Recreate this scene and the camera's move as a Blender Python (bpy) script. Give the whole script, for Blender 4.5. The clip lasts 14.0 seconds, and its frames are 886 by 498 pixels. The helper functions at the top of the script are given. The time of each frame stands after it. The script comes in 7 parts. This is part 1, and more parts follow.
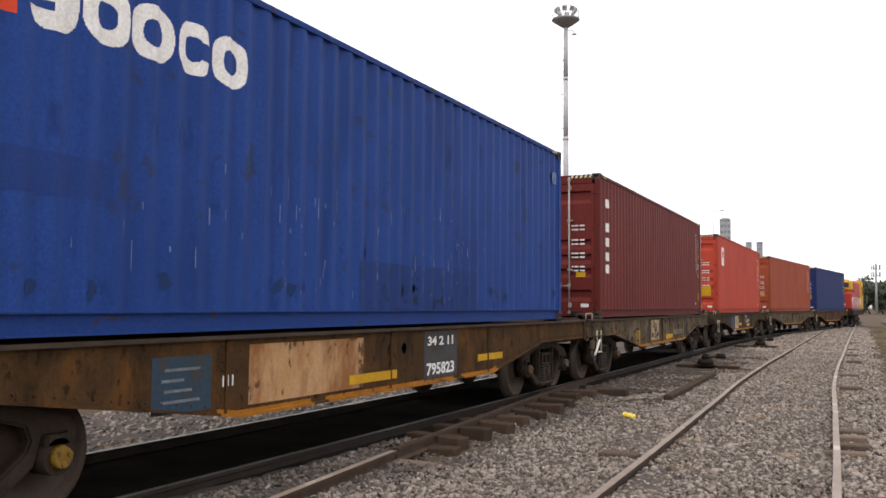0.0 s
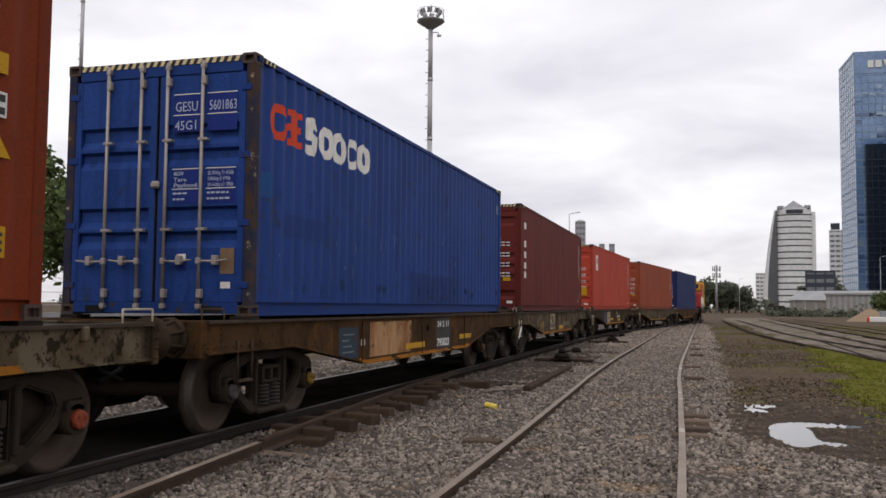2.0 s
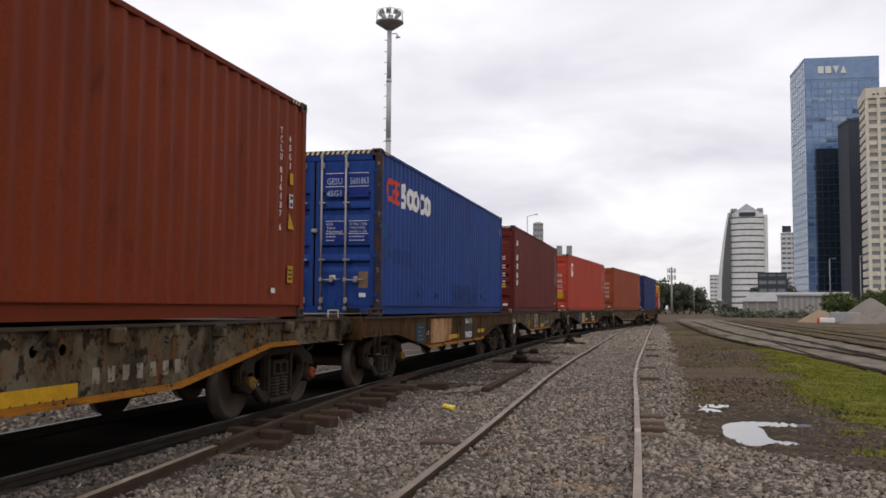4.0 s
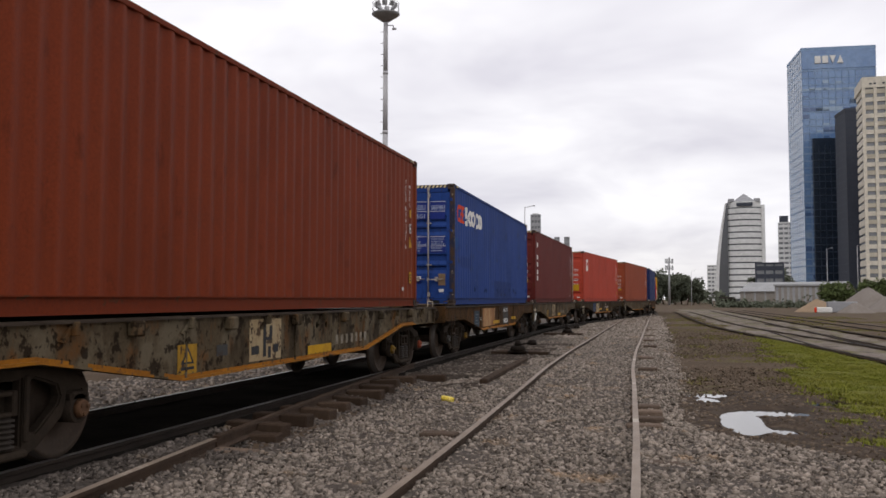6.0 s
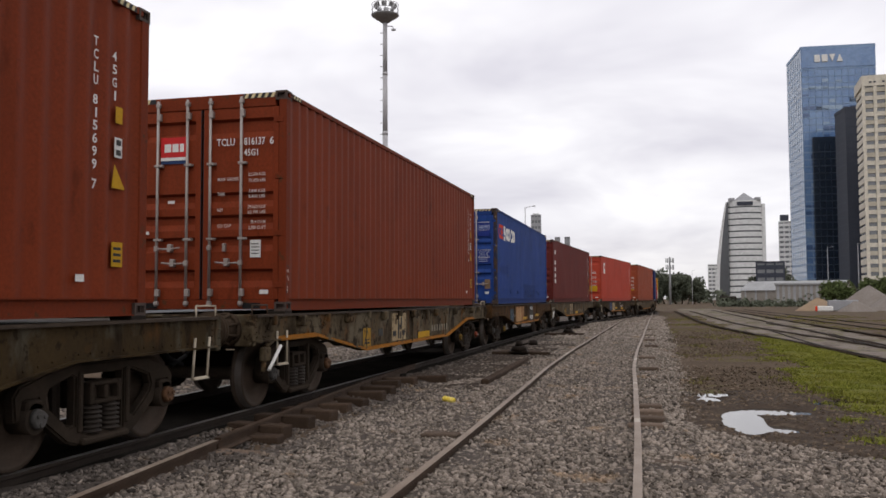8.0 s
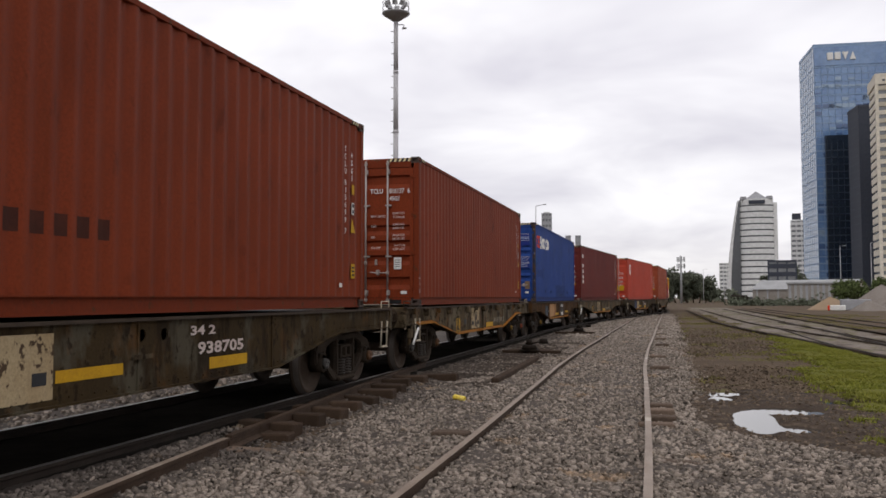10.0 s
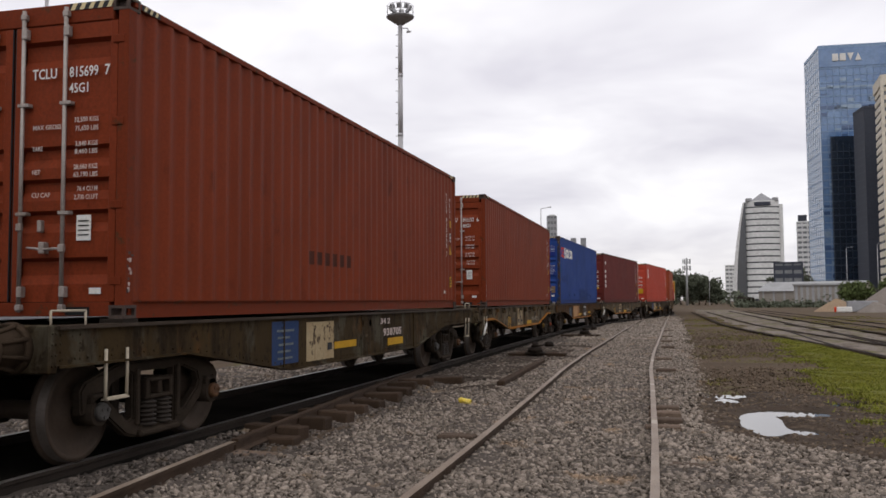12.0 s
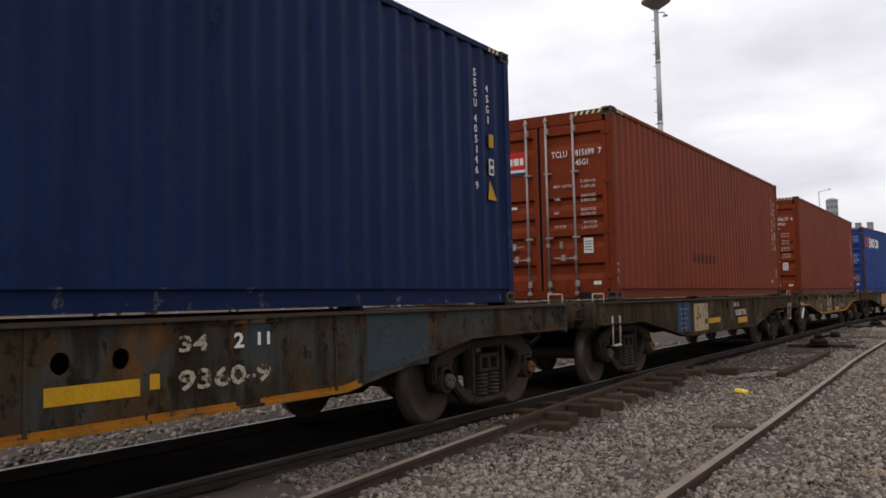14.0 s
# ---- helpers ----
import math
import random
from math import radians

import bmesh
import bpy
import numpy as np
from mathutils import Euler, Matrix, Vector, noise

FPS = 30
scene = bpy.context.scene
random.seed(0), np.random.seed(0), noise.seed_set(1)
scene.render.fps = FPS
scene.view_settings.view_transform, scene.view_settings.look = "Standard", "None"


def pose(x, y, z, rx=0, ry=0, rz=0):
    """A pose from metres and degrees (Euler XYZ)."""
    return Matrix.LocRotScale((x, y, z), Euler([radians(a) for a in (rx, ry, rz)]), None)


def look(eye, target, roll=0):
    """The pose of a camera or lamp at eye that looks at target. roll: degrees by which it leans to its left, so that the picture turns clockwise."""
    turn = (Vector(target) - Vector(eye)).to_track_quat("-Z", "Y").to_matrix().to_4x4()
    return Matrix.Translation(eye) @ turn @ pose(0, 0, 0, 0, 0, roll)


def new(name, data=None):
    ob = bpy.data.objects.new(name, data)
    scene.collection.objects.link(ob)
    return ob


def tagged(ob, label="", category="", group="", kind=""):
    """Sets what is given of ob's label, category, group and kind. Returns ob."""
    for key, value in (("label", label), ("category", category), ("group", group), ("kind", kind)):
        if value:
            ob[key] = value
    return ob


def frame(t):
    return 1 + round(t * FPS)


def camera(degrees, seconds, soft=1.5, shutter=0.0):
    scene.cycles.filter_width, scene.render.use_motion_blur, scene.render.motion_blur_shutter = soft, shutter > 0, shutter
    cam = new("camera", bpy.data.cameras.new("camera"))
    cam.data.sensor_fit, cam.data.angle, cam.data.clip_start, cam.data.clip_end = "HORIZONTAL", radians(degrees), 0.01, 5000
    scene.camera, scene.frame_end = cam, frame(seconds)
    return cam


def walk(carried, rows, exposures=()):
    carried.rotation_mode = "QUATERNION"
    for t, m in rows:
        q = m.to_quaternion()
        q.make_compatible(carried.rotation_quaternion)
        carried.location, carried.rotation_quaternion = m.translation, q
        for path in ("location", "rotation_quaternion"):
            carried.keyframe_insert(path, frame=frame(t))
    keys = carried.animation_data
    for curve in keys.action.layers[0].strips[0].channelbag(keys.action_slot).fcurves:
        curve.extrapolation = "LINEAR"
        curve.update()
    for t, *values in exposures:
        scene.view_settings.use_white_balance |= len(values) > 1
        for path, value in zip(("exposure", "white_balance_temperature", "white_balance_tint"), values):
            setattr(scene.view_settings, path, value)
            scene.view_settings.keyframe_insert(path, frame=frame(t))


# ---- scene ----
EYE_Z = 1.51
cam = camera(53.4, 14.0, soft=1.6)
walk(cam, [
    (0, pose(0.021, 0.101, EYE_Z + 0.092, 93.61, -0.45, 25.39)),
    (0.1, pose(0.012, 0.060, EYE_Z + 0.055, 93.65, -0.47, 23.07)),
    (0.2, pose(0.006, 0.032, EYE_Z + 0.032, 93.68, -0.48, 21.84)),
    (0.3, pose(0.002, 0.012, EYE_Z + 0.013, 93.72, -0.50, 20.90)),
    (0.4, pose(0, 0, EYE_Z, 93.71, -0.52, 20.17)),
    (0.5, pose(0, 0, EYE_Z, 93.70, -0.51, 19.80)),
    (1, pose(0, 0, EYE_Z, 93.62, -0.65, 18.50)),
    (1.5, pose(0, 0, EYE_Z, 93.55, -0.67, 17.62)),
    (2, pose(0, 0, EYE_Z, 93.64, -0.48, 16.45)),
    (2.5, pose(0, 0, EYE_Z, 93.73, 0.17, 15.12)),
    (3, pose(0, 0, EYE_Z, 93.80, -0.34, 14.17)),
    (5.5, pose(0, 0, EYE_Z, 93.47, -0.16, 13.42)),
    (6, pose(0, 0, EYE_Z, 93.24, -0.06, 13.62)),
    (6.5, pose(0, 0, EYE_Z, 93.21, 0.26, 13.84)),
    (7, pose(0, 0, EYE_Z, 93.19, 0.35, 13.56)),
    (7.5, pose(0, 0, EYE_Z, 93.35, 0.34, 13.69)),
    (8, pose(0, 0, EYE_Z, 93.28, 0.23, 13.67)),
    (10.5, pose(0, 0, EYE_Z, 93.17, 0.05, 14.57)),
    (11, pose(0, 0, EYE_Z, 93.40, -0.04, 14.72)),
    (11.5, pose(0, 0, EYE_Z, 93.33, 0.04, 14.74)),
    (12, pose(0, 0, EYE_Z, 93.38, 0.34, 14.70)),
    (12.5, pose(0, 0, EYE_Z, 93.18, 0.50, 14.85)),
    (13, pose(0, 0, EYE_Z, 93.51, 0.85, 15.92)),
    (13.5, pose(-0.033, 0.043, EYE_Z -0.000, 93.07, 0.91, 19.98)),
    (13.6, pose(-0.038, 0.045, EYE_Z - 0.018, 93.10, 0.98, 21.40)),
    (13.7, pose(-0.040, 0.040, EYE_Z - 0.036, 93.14, 1.06, 23.49)),
    (13.8, pose(-0.041, 0.037, EYE_Z - 0.060, 93.19, 1.16, 25.82)),
    (13.9, pose(-0.042, 0.033, EYE_Z - 0.084, 93.25, 1.23, 28.37)),
    (14, pose(-0.042, 0.030, EYE_Z - 0.102, 93.33, 1.29, 31.63)),
], exposures=[(0, 0.78), (0.2, 0.44), (0.5, 0.16), (1.0, 0.06), (3.0, 0.0), (14.0, 0.0)])

# ---- sky and sun: an overcast afternoon ----
world = bpy.data.worlds.new("overcast_sky")
scene.world = world
world.use_nodes = True
wn, wl = world.node_tree.nodes, world.node_tree.links
wn.clear()
w_out = wn.new("ShaderNodeOutputWorld")
w_sky = wn.new("ShaderNodeTexSky")
w_sky.sky_type, w_sky.sun_disc = "NISHITA", False
SUN_ELEVATION, SUN_AZIMUTH = radians(50), radians(172)
w_sky.sun_elevation, w_sky.sun_rotation = SUN_ELEVATION, SUN_AZIMUTH
w_back = wn.new("ShaderNodeBackground")
w_back.inputs["Strength"].default_value = 0.06
wl.new(w_sky.outputs[0], w_back.inputs[0])
# the cloud cover: stretched towards the horizon, thicker and thinner banks
w_co = wn.new("ShaderNodeTexCoord")
w_sep = wn.new("ShaderNodeSeparateXYZ")
wl.new(w_co.outputs["Generated"], w_sep.inputs[0])
w_abs = wn.new("ShaderNodeMath"); w_abs.operation = "ABSOLUTE"
wl.new(w_sep.outputs[2], w_abs.inputs[0])
w_lift = wn.new("ShaderNodeMath"); w_lift.operation = "ADD"; w_lift.inputs[1].default_value = 0.20
wl.new(w_abs.outputs[0], w_lift.inputs[0])
w_div = wn.new("ShaderNodeVectorMath"); w_div.operation = "DIVIDE"
w_cmb = wn.new("ShaderNodeCombineXYZ")
for i in range(3):
    wl.new(w_lift.outputs[0], w_cmb.inputs[i])
wl.new(w_co.outputs["Generated"], w_div.inputs[0])
wl.new(w_cmb.outputs[0], w_div.inputs[1])
w_no = wn.new("ShaderNodeTexNoise")
w_no.inputs["Scale"].default_value, w_no.inputs["Detail"].default_value = 1.5, 4
w_no.inputs["Roughness"].default_value, w_no.inputs["Distortion"].default_value = 0.5, 0.35
wl.new(w_div.outputs[0], w_no.inputs["Vector"])
w_ramp = wn.new("ShaderNodeValToRGB")
w_ramp.color_ramp.elements[0].position, w_ramp.color_ramp.elements[0].color = 0.34, (0.70, 0.682, 0.745, 1)
w_ramp.color_ramp.elements[1].position, w_ramp.color_ramp.elements[1].color = 0.62, (0.965, 0.950, 0.980, 1)
wl.new(w_no.outputs[0], w_ramp.inputs[0])
w_cloud = wn.new("ShaderNodeBackground")
w_cloud.inputs["Strength"].default_value = 1.16
# an overcast sky is brightest overhead
w_height = wn.new("ShaderNodeValToRGB")
hr = w_height.color_ramp
hr.elements[0].position, hr.elements[0].color = 0.0, (0.80, 0.785, 0.77, 1)
hr.elements[1].position, hr.elements[1].color = 1.0, (1.05, 1.05, 1.05, 1)
for at, value in ((0.09, 0.94), (0.25, 1.0), (0.55, 1.02)):
    hr.elements.new(at).color = (value, value, value, 1)
wl.new(w_abs.outputs[0], w_height.inputs[0])
w_mul = wn.new("ShaderNodeMix")
w_mul.data_type, w_mul.blend_type = "RGBA", "MULTIPLY"
w_mul.inputs[0].default_value = 1.0
wl.new(w_ramp.outputs[0], w_mul.inputs[6])
wl.new(w_height.outputs[0], w_mul.inputs[7])
wl.new(w_mul.outputs[2], w_cloud.inputs[0])
w_mix = wn.new("ShaderNodeMixShader")
w_mix.inputs[0].default_value = 0.94
wl.new(w_back.outputs[0], w_mix.inputs[1])
wl.new(w_cloud.outputs[0], w_mix.inputs[2])
wl.new(w_mix.outputs[0], w_out.inputs[0])

sun_data = bpy.data.lights.new("sun", "SUN")
sun_data.energy, sun_data.angle, sun_data.color = 0.8, radians(35), (1.0, 0.97, 0.92)
sun = new("sun", sun_data)
sun_way = Vector((math.sin(SUN_AZIMUTH) * math.cos(SUN_ELEVATION), math.cos(SUN_AZIMUTH) * math.cos(SUN_ELEVATION), math.sin(SUN_ELEVATION)))
sun.matrix_world = look(sun_way * 200, (0, 0, 0))


# ---- materials ----
def material(name, base, var, rough=0.65, metal=0.0, bump=0.25, fine=40.0, coarse=2.0, amount=0.6,
             streak=None, streak_amount=0.5, spots=None, spot_level=0.62, spot_scale=6.0, island=0.0, random_tint=0.0, spec=0.10, blots=()):
    """A weathered surface: two scales of mottling, optional vertical streaks and patches of wear."""
    m = bpy.data.materials.new(name)
    m.use_nodes = True
    n, l = m.node_tree.nodes, m.node_tree.links
    bsdf = n["Principled BSDF"]
    bsdf.inputs["Metallic"].default_value = metal
    bsdf.inputs["Specular IOR Level"].default_value = spec
    co = n.new("ShaderNodeTexCoord")

    def noise_of(scale, detail=4.0, rough_=0.6, stretch=None):
        tex = n.new("ShaderNodeTexNoise")
        tex.inputs["Scale"].default_value, tex.inputs["Detail"].default_value, tex.inputs["Roughness"].default_value = scale, detail, rough_
        if stretch:
            mp = n.new("ShaderNodeMapping")
            mp.inputs["Scale"].default_value = stretch
            l.new(co.outputs["Object"], mp.inputs[0])
            l.new(mp.outputs[0], tex.inputs["Vector"])
        else:
            l.new(co.outputs["Object"], tex.inputs["Vector"])
        return tex.outputs[0]

    def ramp(value, lo, hi, a=0.0, b=1.0):
        r = n.new("ShaderNodeMapRange")
        r.inputs[1].default_value, r.inputs[2].default_value, r.inputs[3].default_value, r.inputs[4].default_value = lo, hi, a, b
        l.new(value, r.inputs[0])
        return r.outputs[0]

    def mix(fac, a, b, kind="MIX"):
        x = n.new("ShaderNodeMix")
        x.data_type, x.blend_type = "RGBA", kind
        for sock, value in ((x.inputs[0], fac), (x.inputs[6], a), (x.inputs[7], b)):
            if isinstance(value, bpy.types.NodeSocket):
                l.new(value, sock)
            else:
                sock.default_value = value if isinstance(value, float) else (*value, 1)
        return x.outputs[2]

    big, small = noise_of(coarse), noise_of(fine, 6.0, 0.7)
    colour = mix(ramp(big, 0.35, 0.65, 0, amount), base, var)
    grain = ramp(small, 0.3, 0.7, 0.78, 1.18)
    gray = n.new("ShaderNodeCombineColor")
    for i in range(3):
        l.new(grain, gray.inputs[i])
    colour = mix(1.0, colour, gray.outputs[0], "MULTIPLY")
    if streak:
        runs = noise_of(7.0, 3.0, 0.55, (1.0, 1.0, 0.06))
        colour = mix(ramp(runs, 0.52, 0.70, 0, streak_amount), colour, streak)
    for hue, scale, stretch, lo, hi, most in blots:
        colour = mix(ramp(noise_of(scale, 6.0, 0.62, stretch), lo, hi, 0, most), colour, hue)
    if spots:
        wear = noise_of(spot_scale, 5.0, 0.68)
        colour = mix(ramp(wear, spot_level, spot_level + 0.06), colour, spots)
    if island or random_tint:
        if island:
            rnd = n.new("ShaderNodeNewGeometry").outputs["Random Per Island"]
        else:
            rnd = n.new("ShaderNodeObjectInfo").outputs["Random"]
        k = island or random_tint
        hs = n.new("ShaderNodeHueSaturation")
        l.new(ramp(rnd, 0, 1, 1 - k, 1 + k), hs.inputs["Value"])
        l.new(colour, hs.inputs["Color"])
        colour = hs.outputs[0]
    l.new(colour, bsdf.inputs["Base Color"])
    l.new(ramp(small, 0.3, 0.7, max(rough - 0.1, 0.02), min(rough + 0.1, 1.0)), bsdf.inputs["Roughness"])
    if bump:
        b = n.new("ShaderNodeBump")
        b.inputs["Strength"].default_value, b.inputs["Distance"].default_value = bump, 0.02
        l.new(small, b.inputs["Height"])
        l.new(b.outputs[0], bsdf.inputs["Normal"])
    return m


RUST = (0.075, 0.032, 0.015)
M_BALLAST = material("ballast", (0.070, 0.058, 0.050), (0.115, 0.094, 0.079), 0.9, bump=0.9, fine=26, coarse=0.5, spots=(0.24, 0.175, 0.12), spot_level=0.60, spot_scale=0.9)
M_STONE = material("stone", (0.213, 0.178, 0.148), (0.282, 0.235, 0.195), 0.9, bump=0.5, fine=60, coarse=0.7, island=0.55, spots=(0.28, 0.20, 0.135), spot_level=0.60, spot_scale=0.9)
M_STONE_OILY = material("oily_stone", (0.105, 0.088, 0.076), (0.160, 0.134, 0.115), 0.9, bump=0.5, fine=60, coarse=0.7, island=0.6, spots=(0.17, 0.125, 0.085), spot_level=0.62, spot_scale=0.9)
# oil stain plus the train's shade, both put into this near-black
M_SHADED_BED = material("shaded_oily_ballast", (0.017, 0.015, 0.013), (0.036, 0.031, 0.027), 0.95, bump=0.9, fine=26, coarse=1.2, spec=0.0)
M_DIRT = material("bare_earth", (0.068, 0.046, 0.030), (0.120, 0.086, 0.056), 0.95, bump=0.9, fine=11, coarse=0.55, spots=(0.100, 0.088, 0.032), spot_level=0.57, spot_scale=0.5)
M_PATHGRAVEL = material("grey_gravel", (0.195, 0.165, 0.140), (0.125, 0.102, 0.080), 0.95, bump=0.6, fine=20, coarse=0.35, blots=(((0.105, 0.095, 0.032), 0.55, (1.4, 0.5, 1), 0.50, 0.60, 0.85), ((0.075, 0.056, 0.040), 1.4, (1, 0.4, 1), 0.50, 0.60, 0.8), ((0.05, 0.038, 0.028), 4.0, (1, 0.5, 1), 0.58, 0.64, 0.7)))
M_GRASS = material("grass", (0.140, 0.152, 0.020), (0.200, 0.185, 0.036), 0.8, bump=0, fine=30, coarse=0.8, island=0.4)
M_CLOD = material("earth_clods", (0.105, 0.078, 0.056), (0.17, 0.13, 0.095), 0.95, bump=0.4, fine=60, coarse=0.7, island=0.5)
M_WEED = material("weeds", (0.13, 0.125, 0.028), (0.17, 0.14, 0.045), 0.85, bump=0, fine=30, coarse=0.8, island=0.4)
M_TURF = material("turf", (0.105, 0.108, 0.018), (0.150, 0.138, 0.026), 0.9, bump=0.9, fine=25, coarse=0.9, spots=(0.08, 0.062, 0.035), spot_level=0.58, spot_scale=1.2)
M_MUD = material("wet_mud", (0.046, 0.033, 0.024), (0.085, 0.061, 0.044), 0.9, bump=0.9, fine=22, coarse=1.8, spec=0.1, blots=(((0.13, 0.10, 0.075), 6.0, (1, 1, 1), 0.56, 0.66, 0.7), ((0.025, 0.019, 0.014), 2.2, (1, 0.6, 1), 0.52, 0.64, 0.7)))
M_RAIL = material("rusty_rail", (0.042, 0.027, 0.018), (0.078, 0.050, 0.034), 0.65, 0.05, fine=60, coarse=3, bump=0.3)
M_RAIL_DARK = material("grimy_rail", (0.022, 0.017, 0.014), (0.04, 0.03, 0.023), 0.7, 0.0, fine=60, coarse=3, bump=0.3)
M_RAILTOP = material("worn_rail_head", (0.27, 0.215, 0.170), (0.17, 0.125, 0.095), 0.5, 0.1, fine=50, coarse=2.5, bump=0.15, spots=(0.40, 0.34, 0.28), spot_level=0.60, spot_scale=1.5)
M_TIMBER = material("sleeper_timber", (0.043, 0.028, 0.019), (0.070, 0.046, 0.031), 0.9, bump=0.7, fine=30, coarse=3, random_tint=0.3)
M_OLDTIMBER = material("weathered_timber", (0.145, 0.105, 0.078), (0.085, 0.06, 0.045), 0.9, bump=0.7, fine=30, coarse=3, random_tint=0.3)
M_STEEL_DARK = material("grimy_steel", (0.015, 0.0115, 0.009), (0.027, 0.019, 0.0135), 0.75, 0.1, fine=30, coarse=3, bump=0.4)
M_WHEEL = material("wheel_steel", (0.050, 0.037, 0.028), (0.072, 0.050, 0.036), 0.7, 0.0, fine=30, coarse=3, bump=0.2)
M_TREAD = material("wheel_tread", (0.10, 0.085, 0.075), (0.06, 0.05, 0.042), 0.45, 0.4, fine=60, coarse=4, bump=0.05)
M_BLACK = material("black_gap", (0.012, 0.012, 0.012), (0.02, 0.02, 0.02), 0.9, bump=0)
M_ROD = material("galvanised_rod", (0.36, 0.325, 0.30), (0.26, 0.215, 0.19), 0.5, 0.35, fine=50, coarse=3, bump=0.1, streak=RUST, streak_amount=0.35)
M_WHITE = material("white_mark", (0.68, 0.67, 0.64), (0.54, 0.52, 0.49), 0.6, fine=60, coarse=4, bump=0.1)
M_FADED = material("faded_mark", (0.55, 0.47, 0.43), (0.36, 0.26, 0.22), 0.7, fine=60, coarse=9, bump=0.1)
M_YELLOW = material("yellow_mark", (0.48, 0.27, 0.012), (0.34, 0.175, 0.012), 0.6, fine=60, coarse=4, bump=0.1, spots=(0.10, 0.06, 0.025), spot_level=0.66, spot_scale=9)
M_ORANGE = material("orange_strip", (0.30, 0.12, 0.01), (0.17, 0.065, 0.012), 0.65, fine=40, coarse=4, bump=0.2, spots=(0.06, 0.04, 0.03), spot_level=0.6)
M_REDMARK = material("red_mark", (0.62, 0.05, 0.02), (0.5, 0.04, 0.02), 0.6, fine=60, coarse=4, bump=0.1)
M_GASKET = material("rubber_gasket", (0.03, 0.03, 0.032), (0.045, 0.045, 0.045), 0.8, bump=0.1)
M_CREAM = material("cream_patch", (0.42, 0.26, 0.13), (0.33, 0.165, 0.065), 0.75, fine=40, coarse=2.5, blots=(((0.19, 0.075, 0.025), 2.6, (1, 1, 0.4), 0.45, 0.60, 0.85), ((0.06, 0.03, 0.017), 7.0, (1, 1, 0.6), 0.58, 0.64, 0.9)))
M_BLUEPATCH = material("faded_blue_patch", (0.028, 0.050, 0.074), (0.038, 0.040, 0.038), 0.75, fine=40, coarse=3, spots=(0.06, 0.04, 0.025), spot_level=0.57)
M_DIMPRINT = material("dim_print", (0.15, 0.17, 0.18), (0.06, 0.07, 0.08), 0.75, fine=40, coarse=9)
M_BLUEPANEL = material("blue_panel", (0.022, 0.044, 0.115), (0.032, 0.048, 0.095), 0.7, fine=40, coarse=3)
M_GREYPATCH = material("grey_patch", (0.055, 0.054, 0.052), (0.036, 0.033, 0.029), 0.75, fine=40, coarse=3, spots=(0.05, 0.03, 0.017), spot_level=0.57)
M_CASTING = material("worn_casting", (0.06, 0.045, 0.04), (0.10, 0.07, 0.055), 0.7, 0.1, fine=40, coarse=5, bump=0.3)


# ---- mesh helpers ----
def part(name, bm, mat, parent=None, label="", smooth=False):
    me = bpy.data.meshes.new(name)
    if smooth:
        for f in bm.faces:
            f.smooth = True
    bm.normal_update()
    bm.to_mesh(me)
    bm.free()
    me.materials.append(mat)
    ob = new(name, me)
    if parent is not None:
        ob.parent = parent
    if label:
        tagged(ob, label)
    return ob


def share(name, me, parent, m=None):
    ob = new(name, me)
    ob.parent = parent
    if m is not None:
        ob.matrix_basis = m
    return ob


def box(bm, x0, x1, y0, y1, z0, z1, bevel=0.0):
    r = bmesh.ops.create_cube(bm, size=1.0)["verts"]
    bmesh.ops.transform(bm, matrix=Matrix.Translation(((x0 + x1) / 2, (y0 + y1) / 2, (z0 + z1) / 2)) @ Matrix.Diagonal((x1 - x0, y1 - y0, z1 - z0, 1)), verts=r)
    if bevel:
        edges = {e for v in r for e in v.link_edges}
        bmesh.ops.bevel(bm, geom=list(edges), offset=bevel, segments=1, affect="EDGES")
    return bm


def bm_box(*a, **k):
    return box(bmesh.new(), *a, **k)


def tube(bm, p0, p1, r0, r1=None, seg=12, caps=True):
    p0, p1 = Vector(p0), Vector(p1)
    r1 = r0 if r1 is None else r1
    q = (p1 - p0).to_track_quat("Z", "Y").to_matrix()
    rings = []
    for p, r in ((p0, r0), (p1, r1)):
        rings.append([bm.verts.new(p + q @ Vector((r * math.cos(2 * math.pi * i / seg), r * math.sin(2 * math.pi * i / seg), 0))) for i in range(seg)])
    for i in range(seg):
        f = bm.faces.new((rings[0][i], rings[0][(i + 1) % seg], rings[1][(i + 1) % seg], rings[1][i]))
        f.smooth = True
    if caps:
        bm.faces.new(rings[0][::-1])
        bm.faces.new(rings[1])
    return bm


def pipe(bm, pts, r, seg=8):
    for a, b in zip(pts, pts[1:]):
        tube(bm, a, b, r, seg=seg)
    return bm


def lathe(bm, profile, seg=28, axis="X"):
    """Turns (along, radius) pairs round an axis."""
    rings = []
    for a, r in profile:
        ring = []
        for i in range(seg):
            c, s = r * math.cos(2 * math.pi * i / seg), r * math.sin(2 * math.pi * i / seg)
            ring.append(bm.verts.new((a, c, s) if axis == "X" else (c, a, s) if axis == "Y" else (c, s, a)))
        rings.append(ring)
    for a, b in zip(rings, rings[1:]):
        for i in range(seg):
            bm.faces.new((a[i], a[(i + 1) % seg], b[(i + 1) % seg], b[i])).smooth = True
    bm.faces.new(rings[0]), bm.faces.new(rings[-1])
    bmesh.ops.recalc_face_normals(bm, faces=bm.faces[:])
    return bm


